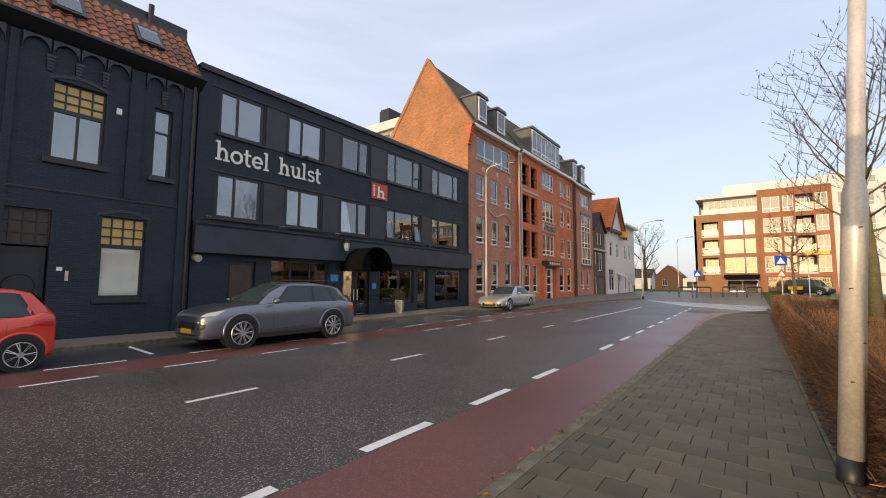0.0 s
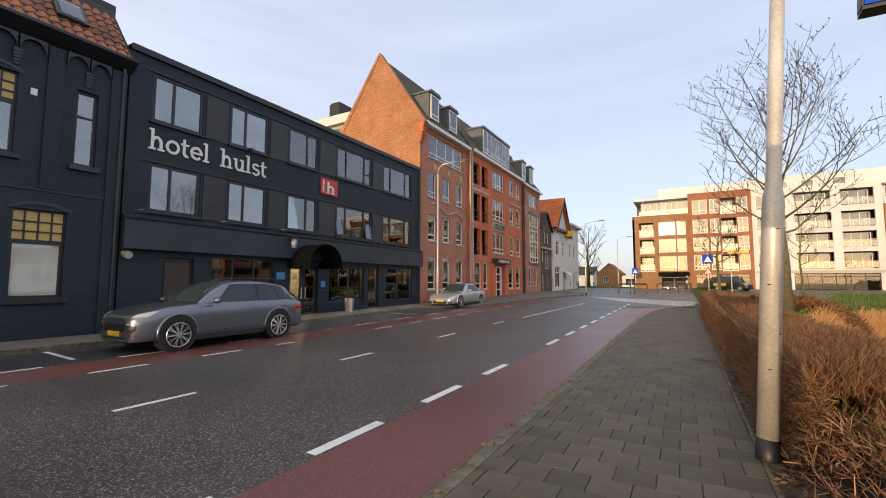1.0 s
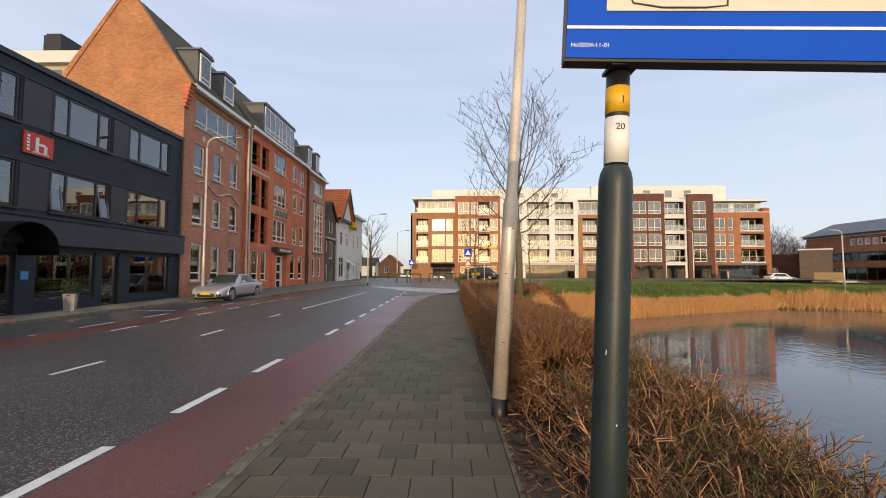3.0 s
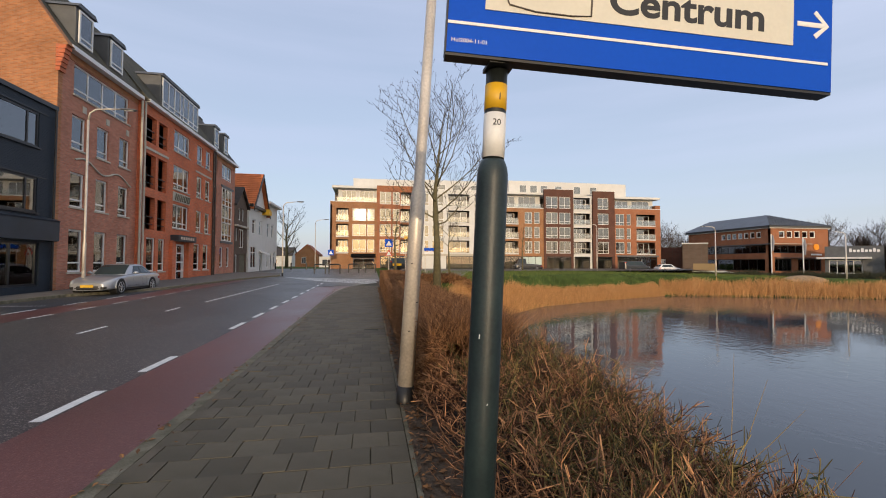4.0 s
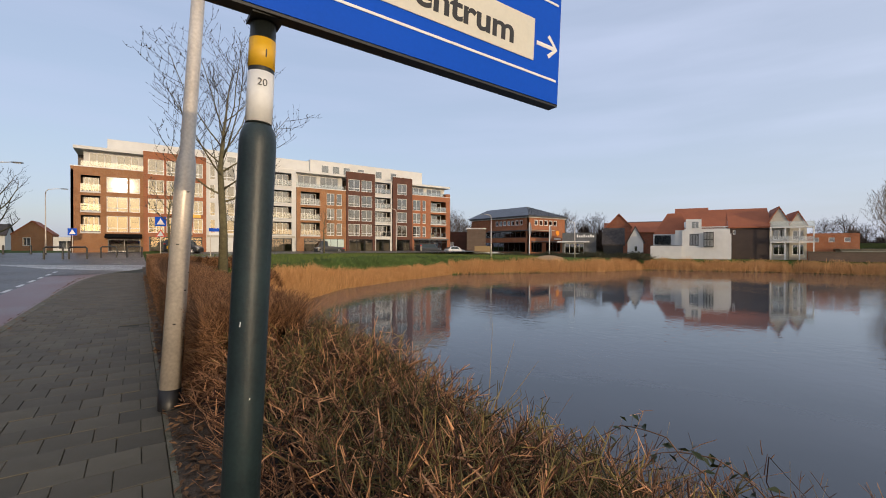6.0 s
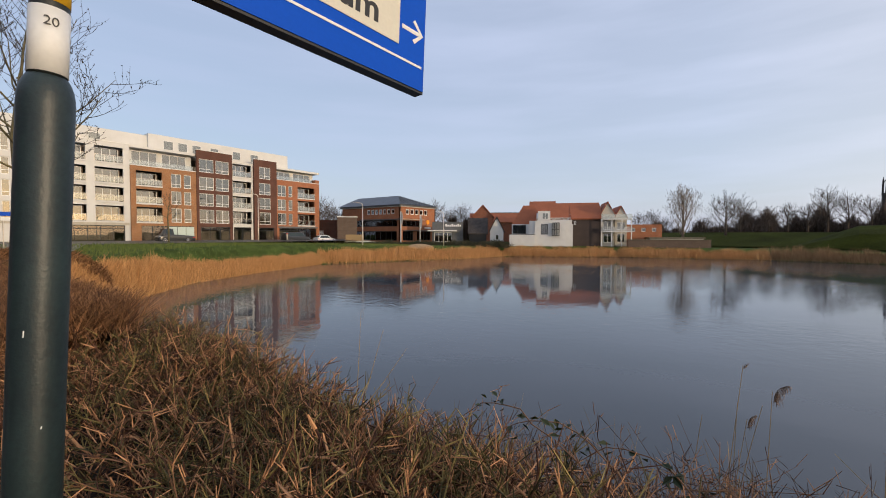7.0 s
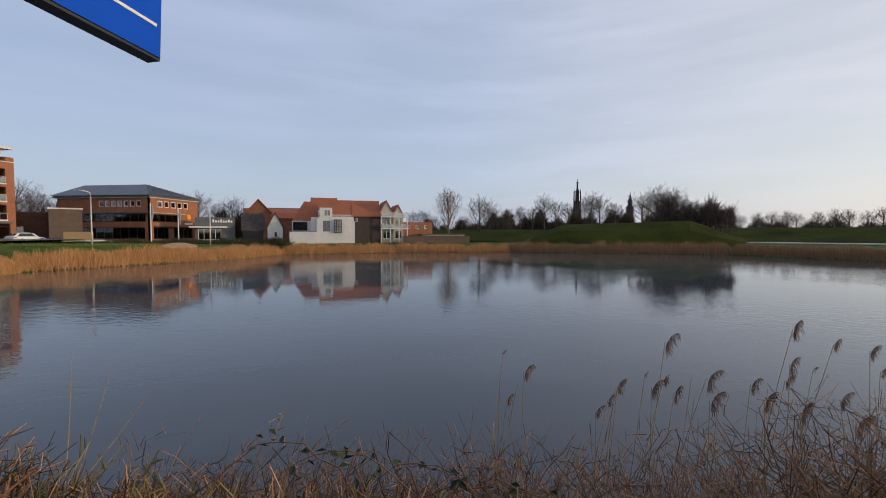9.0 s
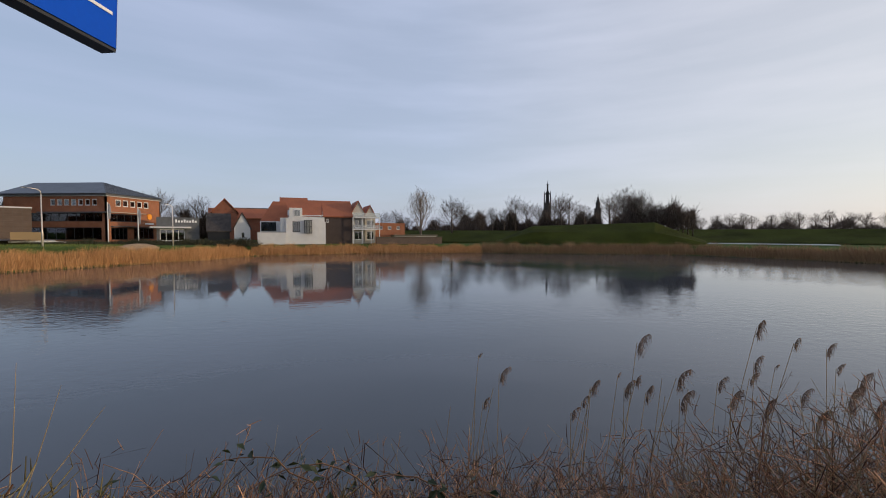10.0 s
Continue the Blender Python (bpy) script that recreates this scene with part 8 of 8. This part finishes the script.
wood_belt("far_wood", 87, 110, 165, 0.5, 10.0, 34000, "brown winter trees behind the rampart")
wood_belt("far_wood_east", 112, 140, 215, 0.5, 7.5, 18000, "dark hedge and trees along the horizon")
wood_belt("far_wood_north", 33, 58, 128, -0.5, 9.0, 20000, "bare trees behind the office buildings")
wood_belt("far_wood_houses", 73, 92, 150, -0.5, 7.0, 15000, "bare shrubs behind the far gardens")
wood_belt("hedge_far_bank", 35, 62, 87, -0.9, 1.25, 9000, "dark garden hedge before the office", 0.04, "garden_hedge")
wood_belt("thicket", 108.6, 116.6, 122, 3.2, 7.0, 6000, "dense bare thicket on the rampart", 0.045)

# beyond the junction
oh = far_house("orange_house", "small sunlit orange brick house with hipped roof", pose(-15.0, 108, 0), -3.6, 2.0, 0.6, 4.0, 8, "brick_flat", [(1.5, 2.6, 1.6, 3.2)], None, 6.4, "house", roof_mat="roof_far", ridge_along="y", over=0.1)
far_house("white_kiosk", "low white flat-roofed kiosk", pose(-9.5, 100, 0), -2.4, 2.6, 0.6, 3.2, 4, "white_wall", [(0.6, 4.2, 1.0, 2.6, (1, 1, 1))], category="kiosk")
far_house("white_row", "low white row of houses far along the road", pose(-32, 128, 0), -10, 9, 0.6, 4.2, 8, "grey_wall", [(2, 4, 1.5, 3), (8, 10, 1.5, 3), (13, 15, 1.5, 3)], None, 6.5, "house", roof_mat="roof_dark")
far_house("plain_house", "plain brick house closing the street behind", pose(1.0, -84, 0, 0, 0, 180), 0, 15.5, -0.1, 5.0, 8, "brick_brown", [(2, 3.4, 1, 2.6), (6, 7.4, 1, 2.6), (10, 11.4, 1, 2.6)], None, 8.0, "house")


# ---- hedge, shrubs and reeds ----
def lumps(p, s):
    return np.array([noise.noise(Vector(q) * s) for q in p])


def hedge(name, y0, y1, n, width, label, x0=0.62, x1=1.75, top=1.0):
    rs = np.random.RandomState(int(y0 * 7) + 3)
    y = rs.uniform(y0, y1, n)
    face = rs.rand(n)
    zt = top + 0.0115 * np.clip(y - 8, 0, None)
    side = face < 0.42
    x = np.where(side, x0 + 0.1 + rs.rand(n) * 0.22, x0 + 0.1 + rs.rand(n) * (x1 - x0 - 0.15))
    z = np.where(side, 0.12 + rs.rand(n) * (zt - 0.25), zt - 0.28 + rs.rand(n) * 0.14)
    p = np.stack([x, y, z], 1)
    d = np.stack([np.where(side, -0.28 - 0.2 * rs.rand(n), rs.normal(size=n) * 0.2), rs.normal(size=n) * 0.3, np.where(side, 0.1 + rs.normal(size=n) * 0.22, 0.42 + rs.normal(size=n) * 0.12)], 1)
    ln = 0.26 + 0.22 * rs.rand(n)
    tip = p + d / np.linalg.norm(d, axis=1)[:, None] * ln[:, None]
    tip[:, 0] = np.maximum(tip[:, 0], x0 - 0.06 + 0.05 * rs.rand(n))
    tip[:, 2] = np.minimum(tip[:, 2], zt + 0.03 + 0.06 * lumps(tip, 2.2) + 0.04 * rs.rand(n))
    return tagged(strands(name, p, tip, width, "hedge", segs=1), label, "hedge", kind="stuff")


# lumpy sheet inside the hedge, its colour standing for the inner shade
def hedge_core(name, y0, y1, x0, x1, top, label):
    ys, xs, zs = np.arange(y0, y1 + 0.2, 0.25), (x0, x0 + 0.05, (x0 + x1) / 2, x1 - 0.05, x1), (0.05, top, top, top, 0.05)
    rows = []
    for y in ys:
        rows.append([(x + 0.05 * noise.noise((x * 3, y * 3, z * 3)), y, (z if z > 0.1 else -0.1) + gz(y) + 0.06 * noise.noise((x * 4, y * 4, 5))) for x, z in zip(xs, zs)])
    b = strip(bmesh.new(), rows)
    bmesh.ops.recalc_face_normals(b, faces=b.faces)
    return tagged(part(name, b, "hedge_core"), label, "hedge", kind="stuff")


hedge_core("hedge_inner_shade", 3.3, 23.4, 0.80, 1.6, 0.72, "dark sheet inside the clipped hedge in place of inner shade")
hedge("hedge", 3.0, 9.0, 34000, 0.0034, "clipped brown winter hedge of fine twigs")
hedge("hedge_middle", 9.0, 24.0, 30000, 0.006, "clipped brown winter hedge along the footway")
tb = np.random.RandomState(77)


def turned_hedge():
    n = 6000
    x = tb.uniform(0.9, 8.5, n)
    y = 27.0 + 0.3 * (x - 0.7) + tb.uniform(0, 1.0, n)
    z0 = ground_z(np.stack([x, y], 1)) + 0.05 + tb.rand(n) * 0.55
    r = np.stack([x, y, z0], 1)
    t = r + np.stack([tb.normal(size=n) * 0.15, -0.15 - 0.1 * tb.rand(n), 0.1 + 0.2 * tb.rand(n)], 1)
    return strands("hedge_far", r, t, 0.02, "hedge", segs=1)


tagged(turned_hedge(), "low brown clipped hedge across the grass", "hedge", kind="stuff")


def shrub_top(x, y):
    """Height of the unclipped shrub on the near bank."""
    ramp = np.clip((np.asarray(x) - 0.5) / 0.5, 0, 1)
    fall = smooth_step(1.85, 3.05, np.asarray(x) - 0.10 * np.clip(np.asarray(y), -1, 4))
    return (0.35 + 0.42 * ramp) * (1 - fall) - 0.75 * fall + 0.05 * np.sin(np.asarray(y) * 2.3 + np.asarray(x) * 1.7) + 0.22 * smooth_step(1.7, 3.2, -np.asarray(y, float)) * smooth_step(1.2, 2.2, np.asarray(x))


def shrub(name, n, width, material, seed, ln0, ln1, y0, y1, label, x0=0.72, x1=3.6, sink=0.4, wild=0.75, kink=0.09, spurs=0, crest=shrub_top):
    rs = np.random.RandomState(seed)
    x, y = rs.uniform(x0, x1, n), rs.uniform(y0, y1, n)
    keep = (x > 0.62 + 0.25 * (y < -0.4))
    x, y = x[keep], y[keep]
    n = len(x)
    h = crest(x, y)
    r = np.stack([x, y, h - sink - 0.25 * rs.rand(n)], 1)
    d = np.stack([rs.normal(size=n) * wild, rs.normal(size=n) * wild, 0.35 + 0.4 * rs.rand(n)], 1)
    d /= np.linalg.norm(d, axis=1)[:, None]
    t = r + d * rs.uniform(ln0, ln1, n)[:, None]
    t[:, 0] = np.maximum(t[:, 0], 0.56)
    bend = rs.normal(size=(n, 3)) * kink
    w = np.full(n, width) * rs.uniform(0.7, 1.3, n)
    top = thing(name, (1.6, 0.0, 0.0), label, "shrub", kind="stuff")
    strands("stems", r, t, w, material, bend=bend, segs=3, taper=0.5, parent=top)["kind"] = "stuff"
    if spurs:
        # short side twigs
        n = len(r)
        s = rs.uniform(0.2, 1.0, (n, spurs))
        p = r[:, None] + (t - r)[:, None] * s[..., None] + bend[:, None] * (s * (1 - s) * 4)[..., None]
        q = d[:, None] * 0.6 + rs.normal(size=(n, spurs, 3)) * 0.6 + (0, 0, 0.2)
        q /= np.linalg.norm(q, axis=2)[..., None]
        e = p + q * (0.13 * rs.uniform(0.35, 1.0, (n, spurs)))[..., None]
        strands("twig_layer", p.reshape(-1, 3), e.reshape(-1, 3), np.repeat(w, spurs) * 0.75, material, segs=1, taper=0.55, parent=top)["kind"] = "stuff"
    return top


def thicket_top(x, y):
    """Height of the dry tangle at the water's edge, which climbs along the bank."""
    return np.interp(y, [-6, -4.2, -3.2, -2.4, -1.2, 0.6], [0.95, 0.85, 0.66, 0.4, 0.3, 0.2]) - 0.9 * smooth_step(3.1, 3.9, x)


# sheet below the shrub's crest, coloured near-black for shade between stems
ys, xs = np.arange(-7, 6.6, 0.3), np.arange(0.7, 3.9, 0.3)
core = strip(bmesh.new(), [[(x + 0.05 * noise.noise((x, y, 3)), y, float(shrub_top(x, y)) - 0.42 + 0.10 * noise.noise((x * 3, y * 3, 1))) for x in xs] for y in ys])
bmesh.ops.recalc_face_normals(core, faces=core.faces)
tagged(part("shrub_inner_shade", core, "hedge_core"), "dark sheet under the bank shrub in place of inner shade", "shrub", kind="stuff")
shrub("shrub", 8200, 0.0043, "shrub_twig", 11, 0.22, 0.4, -6.0, 4.2, "tangled reddish-brown winter shrub on the pond bank", sink=0.26, kink=0.015, wild=0.75, spurs=6)
shrub("shrub_green", 4600, 0.0043, "shrub_green", 12, 0.2, 0.42, -2.5, 4.6, "mossy green-brown stems in the bank shrub", x0=0.95, sink=0.26, kink=0.015, wild=0.75, spurs=5)
shrub("shrub_stems", 700, 0.0085, "shrub_twig", 13, 0.3, 0.55, -5.0, 3.5, "thicker cut stems of the bank shrub", sink=0.38, wild=0.6, kink=0.03, spurs=5)
shrub("dry_grass", 1500, 0.0026, "reed_stem", 14, 0.35, 0.7, -7.0, 0.5, "pale dry grass stalks on the bank", x0=2.1, x1=3.7, sink=0.4, wild=0.35, crest=thicket_top)
shrub("dry_thicket", 3000, 0.0032, "shrub_twig", 16, 0.3, 0.75, -7.0, -1.0, "tangle of dry reddish stems among the reeds", x0=2.0, x1=3.7, sink=0.36, wild=0.8, kink=0.14, spurs=4, crest=thicket_top)
shrub("bank_tangle", 1100, 0.0036, "shrub_twig", 17, 0.25, 0.6, -1.4, 1.0, "sparse reddish tangle of canes over the water", x0=1.9, x1=3.1, sink=0.3, wild=0.8, kink=0.14, spurs=4, crest=thicket_top)


def bramble(seed, p0, p1, hgt, label):
    """An arching bramble cane with dark leaves."""
    rs = np.random.RandomState(seed)
    o = thing("bramble", p0, label, "bramble", "bramble canes")
    a, b = Vector(p0), Vector(p1)
    pts = [a.lerp(b, k / 10) + Vector((0, 0, hgt * math.sin(math.pi * k / 10))) + Vector(rs.normal(size=3) * 0.008) for k in range(11)]
    part("cane", tube(bmesh.new(), pts, [0.0048 - 0.0003 * k for k in range(11)], 5), "hedge", o)
    lf = bmesh.new()
    for k in range(14):
        s = rs.rand() * 0.9 + 0.1
        c = pts[int(s * 10)] + Vector(rs.normal(size=3) * 0.03)
        q = pose(*c, *(rs.rand(3) * 90 - 45), ) @ pose(0, 0, 0, 0, 0, rs.rand() * 360)
        l, w = 0.05 + 0.025 * rs.rand(), 0.018
        v = [lf.verts.new(q @ Vector(p)) for p in ((0, 0, 0), (l * 0.4, w, 0.006), (l, 0, -0.004), (l * 0.4, -w, 0.006), (l * 0.45, 0, -0.004))]
        for f in ((0, 1, 4), (1, 2, 4), (2, 3, 4), (3, 0, 4)):
            lf.faces.new([v[i] for i in f])
    part("leaves", lf, "leaf", o, "small dark green bramble leaves")


bramble(1, (2.5, -0.65, 0.30), (2.55, 0.25, 0.32), 0.29, "arching red-brown bramble cane with dark leaves")
bramble(2, (2.55, -0.95, 0.25), (2.5, -0.1, 0.40), 0.24, "arching bramble cane over the water")
bramble(3, (2.45, -1.3, 0.30), (2.6, -0.55, 0.30), 0.24, "thin bramble cane leaning over the bank")
bramble(4, (2.2, 0.2, 0.35), (2.45, 0.75, 0.18), 0.20, "short bramble cane in the shrub")
bramble(5, (2.6, -1.7, 0.2), (2.5, -0.9, 0.3), 0.20, "tangled bramble cane on the bank edge")


def reed(seed, top, root, plume, label):
    """A dry reed: bent stem, a few blades, a drooping plume."""
    rs = np.random.RandomState(seed)
    o = thing("reed", root, label, "reed", "dry reeds at the water's edge")
    a, b = Vector(root), Vector(top)
    lean = Vector((rs.normal() * 0.06, rs.normal() * 0.1 + 0.05, 0))
    pts = [a.lerp(b, k / 8) + lean * math.sin(math.pi * k / 8) for k in range(9)]
    part("stem", tube(bmesh.new(), pts, [0.0058 - 0.00045 * k for k in range(9)], 5), "reed_stem", o)
    if plume:
        n = int(95 * plume)
        s, way = rs.rand(n), rs.uniform(0.6, 1.3)
        arc = lambda f: (0.02 * f, -way * (0.01 + 0.085 * f * f), 0.21 * f - 0.08 * f * f - 0.07)
        c = np.array(b) + plume * np.array([arc(f) for f in s])
        out = np.stack([rs.normal(size=n) * 0.22, -way * (0.08 + 0.35 * rs.rand(n)) + rs.normal(size=n) * 0.22, -0.45 - 0.8 * rs.rand(n)], 1)
        t = c + out * (0.03 + 0.055 * np.sin(math.pi * (0.15 + 0.8 * s)) * rs.uniform(0.5, 1.2, n))[:, None] * plume
        strands("plume", c, t, 0.002, "plume", bend=np.array([[0, -way * 0.008, 0.006]] * n), segs=2, sides=3, taper=0.25, parent=o)["kind"] = "stuff"
    m2 = rs.randint(1, 4)
    for _ in range(m2):
        r = np.array([tuple(pts[rs.randint(3, 7)])])
        t = r + np.array([[rs.normal() * 0.06, rs.normal() * 0.14, 0.1 + 0.12 * rs.rand()]])
        strands("blade", r, t, 0.005, "reed_stem", bend=np.array([[0, 0, 0.05]]), segs=3, sides=2, taper=0.1, parent=o)


REEDS = [
    (4.35, -2.68, 0.73, 1.2), (4.33, -3.66, 0.88, 1.1), (4.24, -3.90, 0.78, 0.7), (4.26, -4.17, 0.73, 0.8), (4.45, -1.49, 0.39, 1.0), (4.45, -1.30, 0.56, 0.3), (4.41, -2.31, 0.31, 0.9), (4.33, -2.57, 0.33, 1.1),
    (4.34, -2.76, 0.29, 1.0), (4.27, -2.98, 0.45, 1.2), (4.16, -2.96, 0.31, 1.2), (4.29, -3.33, 0.41, 0.9), (4.21, -3.57, 0.62, 0.9), (4.31, -3.60, 0.45, 0.8), (4.10, -3.59, 0.28, 1.2), (4.19, -3.38, 0.32, 1.1),
    (4.02, -3.80, 0.42, 0.9), (4.02, -3.91, 0.23, 1.2), (3.94, -4.08, 0.45, 1.4), (4.06, -4.26, 0.54, 1.0), (3.85, -4.19, 0.40, 1.3), (4.16, -4.17, 0.60, 0.6)]
# thinner reeds and bare stalks between them, lower towards the footway's end
rr = random.Random(41)
for k in range(16):
    y = -0.9 - 3.0 * rr.random()
    REEDS.append((rr.uniform(3.9, 4.4), y, 0.12 - 0.14 * (y + 0.9) + rr.uniform(-0.1, 0.2), rr.choice((0.0, 0.0, 0.3, 0.7))))
for k, (x, y, z, p) in enumerate(REEDS):
    r0 = random.Random(k)
    reed(100 + k, (x, y, z), (x - 0.3 + r0.uniform(-0.1, 0.1), y + 0.2 + r0.uniform(-0.12, 0.2), float(ground_z((x - 0.3, y + 0.2))[0])), p, "dry brown reed with drooping plume" if p > 0.2 else "bare dry reed stalk without plume")
for k, (p0, p1) in enumerate((((2.35, 0.95, 0.2), (2.6, 1.15, 1.0)), ((2.35, 0.95, 0.2), (2.62, 0.92, 0.88)), ((2.38, 0.93, 0.3), (2.7, 0.75, 0.74)))):
    o = thing("sapling_twig", p0, "thin bare sapling twig rising from the shrub", "twig", "sapling twigs")
    a, b = Vector(p0), Vector(p1)
    part("stem", tube(bmesh.new(), [a, a.lerp(b, 0.5) + Vector((0.05, 0.05, -0.04)), b], [0.0035, 0.0025, 0.001], 5), "reed_stem", o)


def reed_belt(name, pts, n, h0, h1, width, wide, label, seed, inner=0.3, material="reed"):
    rs = np.random.RandomState(seed)
    pts = np.array(pts, float)
    seg = np.linalg.norm(np.diff(pts, axis=0), axis=1)
    s = rs.rand(n) * seg.sum()
    i = np.clip(np.searchsorted(np.cumsum(seg), s), 0, len(seg) - 1)
    f = (s - np.concatenate([[0], np.cumsum(seg)])[i]) / seg[i]
    p = pts[i] + (pts[i + 1] - pts[i]) * f[:, None]
    d = (pts[i + 1] - pts[i]) / seg[i][:, None]
    nrm = np.stack([-d[:, 1], d[:, 0]], 1)
    off = (rs.rand(n) ** 0.8) * wide - inner
    p = p + nrm * off[:, None] + rs.normal(size=(n, 2)) * 0.1
    z = np.maximum(ground_z(p), WATER - 0.1)
    clump = lumps(np.stack([p[:, 0], p[:, 1], np.full(n, seed)], 1), 0.45) + 0.6 * lumps(np.stack([p[:, 0], p[:, 1], np.full(n, seed + 9)], 1), 1.3)
    hh = (h0 + (h1 - h0) * rs.rand(n) ** 1.4) * (0.95 + 0.45 * clump)
    r = np.stack([p[:, 0], p[:, 1], z], 1)
    t = r + np.stack([(rs.normal(size=n) * 0.2 + 0.12 + 0.3 * clump) * hh, (rs.normal(size=n) * 0.2 + 0.1) * hh, hh], 1)
    return tagged(strands(name, r, t, width, material, bend=rs.normal(size=(n, 3)) * (0.1, 0.1, 0.0), segs=2, sides=2, taper=0.25), label, "reed bed", kind="stuff")


reed_belt("reed_bed_near", [(3.9, 5.5), (3.9, 12), (4.6, 20), (6.4, 26)], 28000, 0.5, 1.05, 0.008, 1.4, "golden dry reeds along the near shore", 21, inner=0.6)
reed_belt("reed_bed", [(6.4, 26), (10, 30.5), (15.8, 37), (24.6, 42), (37.7, 48)], 50000, 0.38, 0.85, 0.013, 1.8, "golden dry reeds along the curved shore", 22)
reed_belt("reed_bed_far", [(37.7, 48), (45, 45.5), (61, 39), (73, 38), (84, 20), (88.5, -3)], 44000, 0.6, 1.3, 0.022, 2.4, "golden dry reeds along the far shore", 23)
reed_belt("reed_bed_east", [(88.5, -3), (84, -43), (70, -53), (45, -70)], 26000, 0.9, 1.7, 0.026, 2.4, "dry reeds below the rampart, coloured darker for shade", 24, material="reed_shaded")


SAND = np.array([56.5, 45.4])
sx, sy = np.meshgrid(np.linspace(-2.6, 2.6, 17), np.linspace(-1.2, 1.6, 11))
sp2 = np.stack([SAND[0] + 0.93 * sx.ravel() + 0.36 * sy.ravel(), SAND[1] - 0.36 * sx.ravel() + 0.93 * sy.ravel()], 1)
sz = ground_z(sp2) + 0.45 * np.clip(1 - (sx.ravel() / 2.5) ** 2 - ((sy.ravel() - 0.2) / 1.3) ** 2, -0.4, 1) + 0.05 * lumps(np.concatenate([sp2, sp2[:, :1] * 0], 1), 2.0)
sb = strip(bmesh.new(), [[(x, y, z) for (x, y), z in zip(a, b)] for a, b in zip(sp2.reshape(11, 17, 2), sz.reshape(11, 17))])
tagged(part("sand_bank", sb, "sand", smooth=True), "small bare sandy patch on the bank behind the reeds", "sand", kind="structure")


def turf(name, x0, x1, y0, y1, n, h, w, label, seed):
    rs = np.random.RandomState(seed)
    p = np.stack([rs.uniform(x0, x1, n), rs.uniform(y0, y1, n)], 1)
    p = p[pond_distance(p) > 1.2]
    r = np.stack([p[:, 0], p[:, 1], ground_z(p)], 1)
    t = r + np.stack([rs.normal(size=len(p)) * 0.3 * h, rs.normal(size=len(p)) * 0.3 * h, h * (0.5 + rs.rand(len(p)))], 1)
    return tagged(strands(name, r, t, w, "grass", segs=1, sides=3, taper=0.1), label, "grass", kind="stuff")


turf("grass", 1.7, 6.0, 4.0, 26.0, 9000, 0.10, 0.008, "short green grass behind the hedge", 31)
turf("grass_bank", 5.0, 60.0, 28.0, 58.0, 16000, 0.2, 0.03, "green grass bank before the apartment block", 32)

# fallen leaves along the hedge foot
rs = np.random.RandomState(9)
bm = bmesh.new()
for k in range(2000):
    x, y = (rs.uniform(0.43, 0.68) if rs.rand() < 0.85 else -1.8 + abs(rs.normal()) * 0.12), rs.uniform(0.5, 22) ** 1.0
    z = gz(y) + (0.142 if x > -1.7 else 0.13)
    q = pose(x, y, z, rs.uniform(-25, 25), rs.uniform(-25, 25), rs.uniform(0, 360))
    s = rs.uniform(0.012, 0.042)
    v = [bm.verts.new(q @ Vector(p)) for p in ((-s, 0, 0), (0, -s * 0.5, 0.006), (s, 0, 0.002), (0, s * 0.5, 0.008))]
    bm.faces.new((v[0], v[1], v[2]))
    bm.faces.new((v[0], v[2], v[3]))
tagged(part("fallen_leaves", bm, "dead_leaf"), "dry brown leaves along the hedge foot and kerb", "leaves", kind="stuff")

# ---- footway tiles, last ----
T = 0.30


def tile_mesh(w, d):
    bm = bmesh.new()
    g, c = 0.002, 0.004
    a = [(g, g), (w - g, g), (w - g, d - g), (g, d - g)]
    b = [(g + c, g + c), (w - g - c, g + c), (w - g - c, d - g - c), (g + c, d - g - c)]
    lo = [bm.verts.new((x, y, -0.03)) for x, y in a]
    mid = [bm.verts.new((x, y, -0.004)) for x, y in a]
    top = [bm.verts.new((x, y, 0.0)) for x, y in b]
    for q, p in ((lo, mid), (mid, top)):
        for i in range(4):
            bm.faces.new((q[i], q[(i + 1) % 4], p[(i + 1) % 4], p[i]))
    bm.faces.new(top)
    return mesh_of(bm, "paving_tile", "tile")


full, half_t, rest, TILES = tile_mesh(T, T), tile_mesh(T / 2, T), bmesh.new(), 0
rt = random.Random(3)
for j in range(-12, 84):
    y = -1.2 + T * j
    x0, x1 = kerb_right(y) + 0.155, 0.415
    x = x1
    first = True
    while x > x0 + 0.03:
        w = min(T / 2 if first and j % 2 else T, x - x0)
        first = False
        z = gz(y) + 0.128 + rt.uniform(-0.003, 0.003)
        if 0 <= j < 42 and TILES < 300 and w in (T, T / 2):
            ob = new("paving_tile", full if w == T else half_t)
            ob.parent = pavement
            ob.matrix_basis = pose(x - w, y, z, rt.uniform(-0.4, 0.4), rt.uniform(-0.4, 0.4), 0)
            TILES += 1
        else:
            box(rest, x - w + 0.003, x - 0.003, y + 0.003, y + T - 0.003, z - 0.03, z)
        x -= w
o = part("paving_tiles_rest", rest, "tile", pavement)
o["kind"] = "stuff"
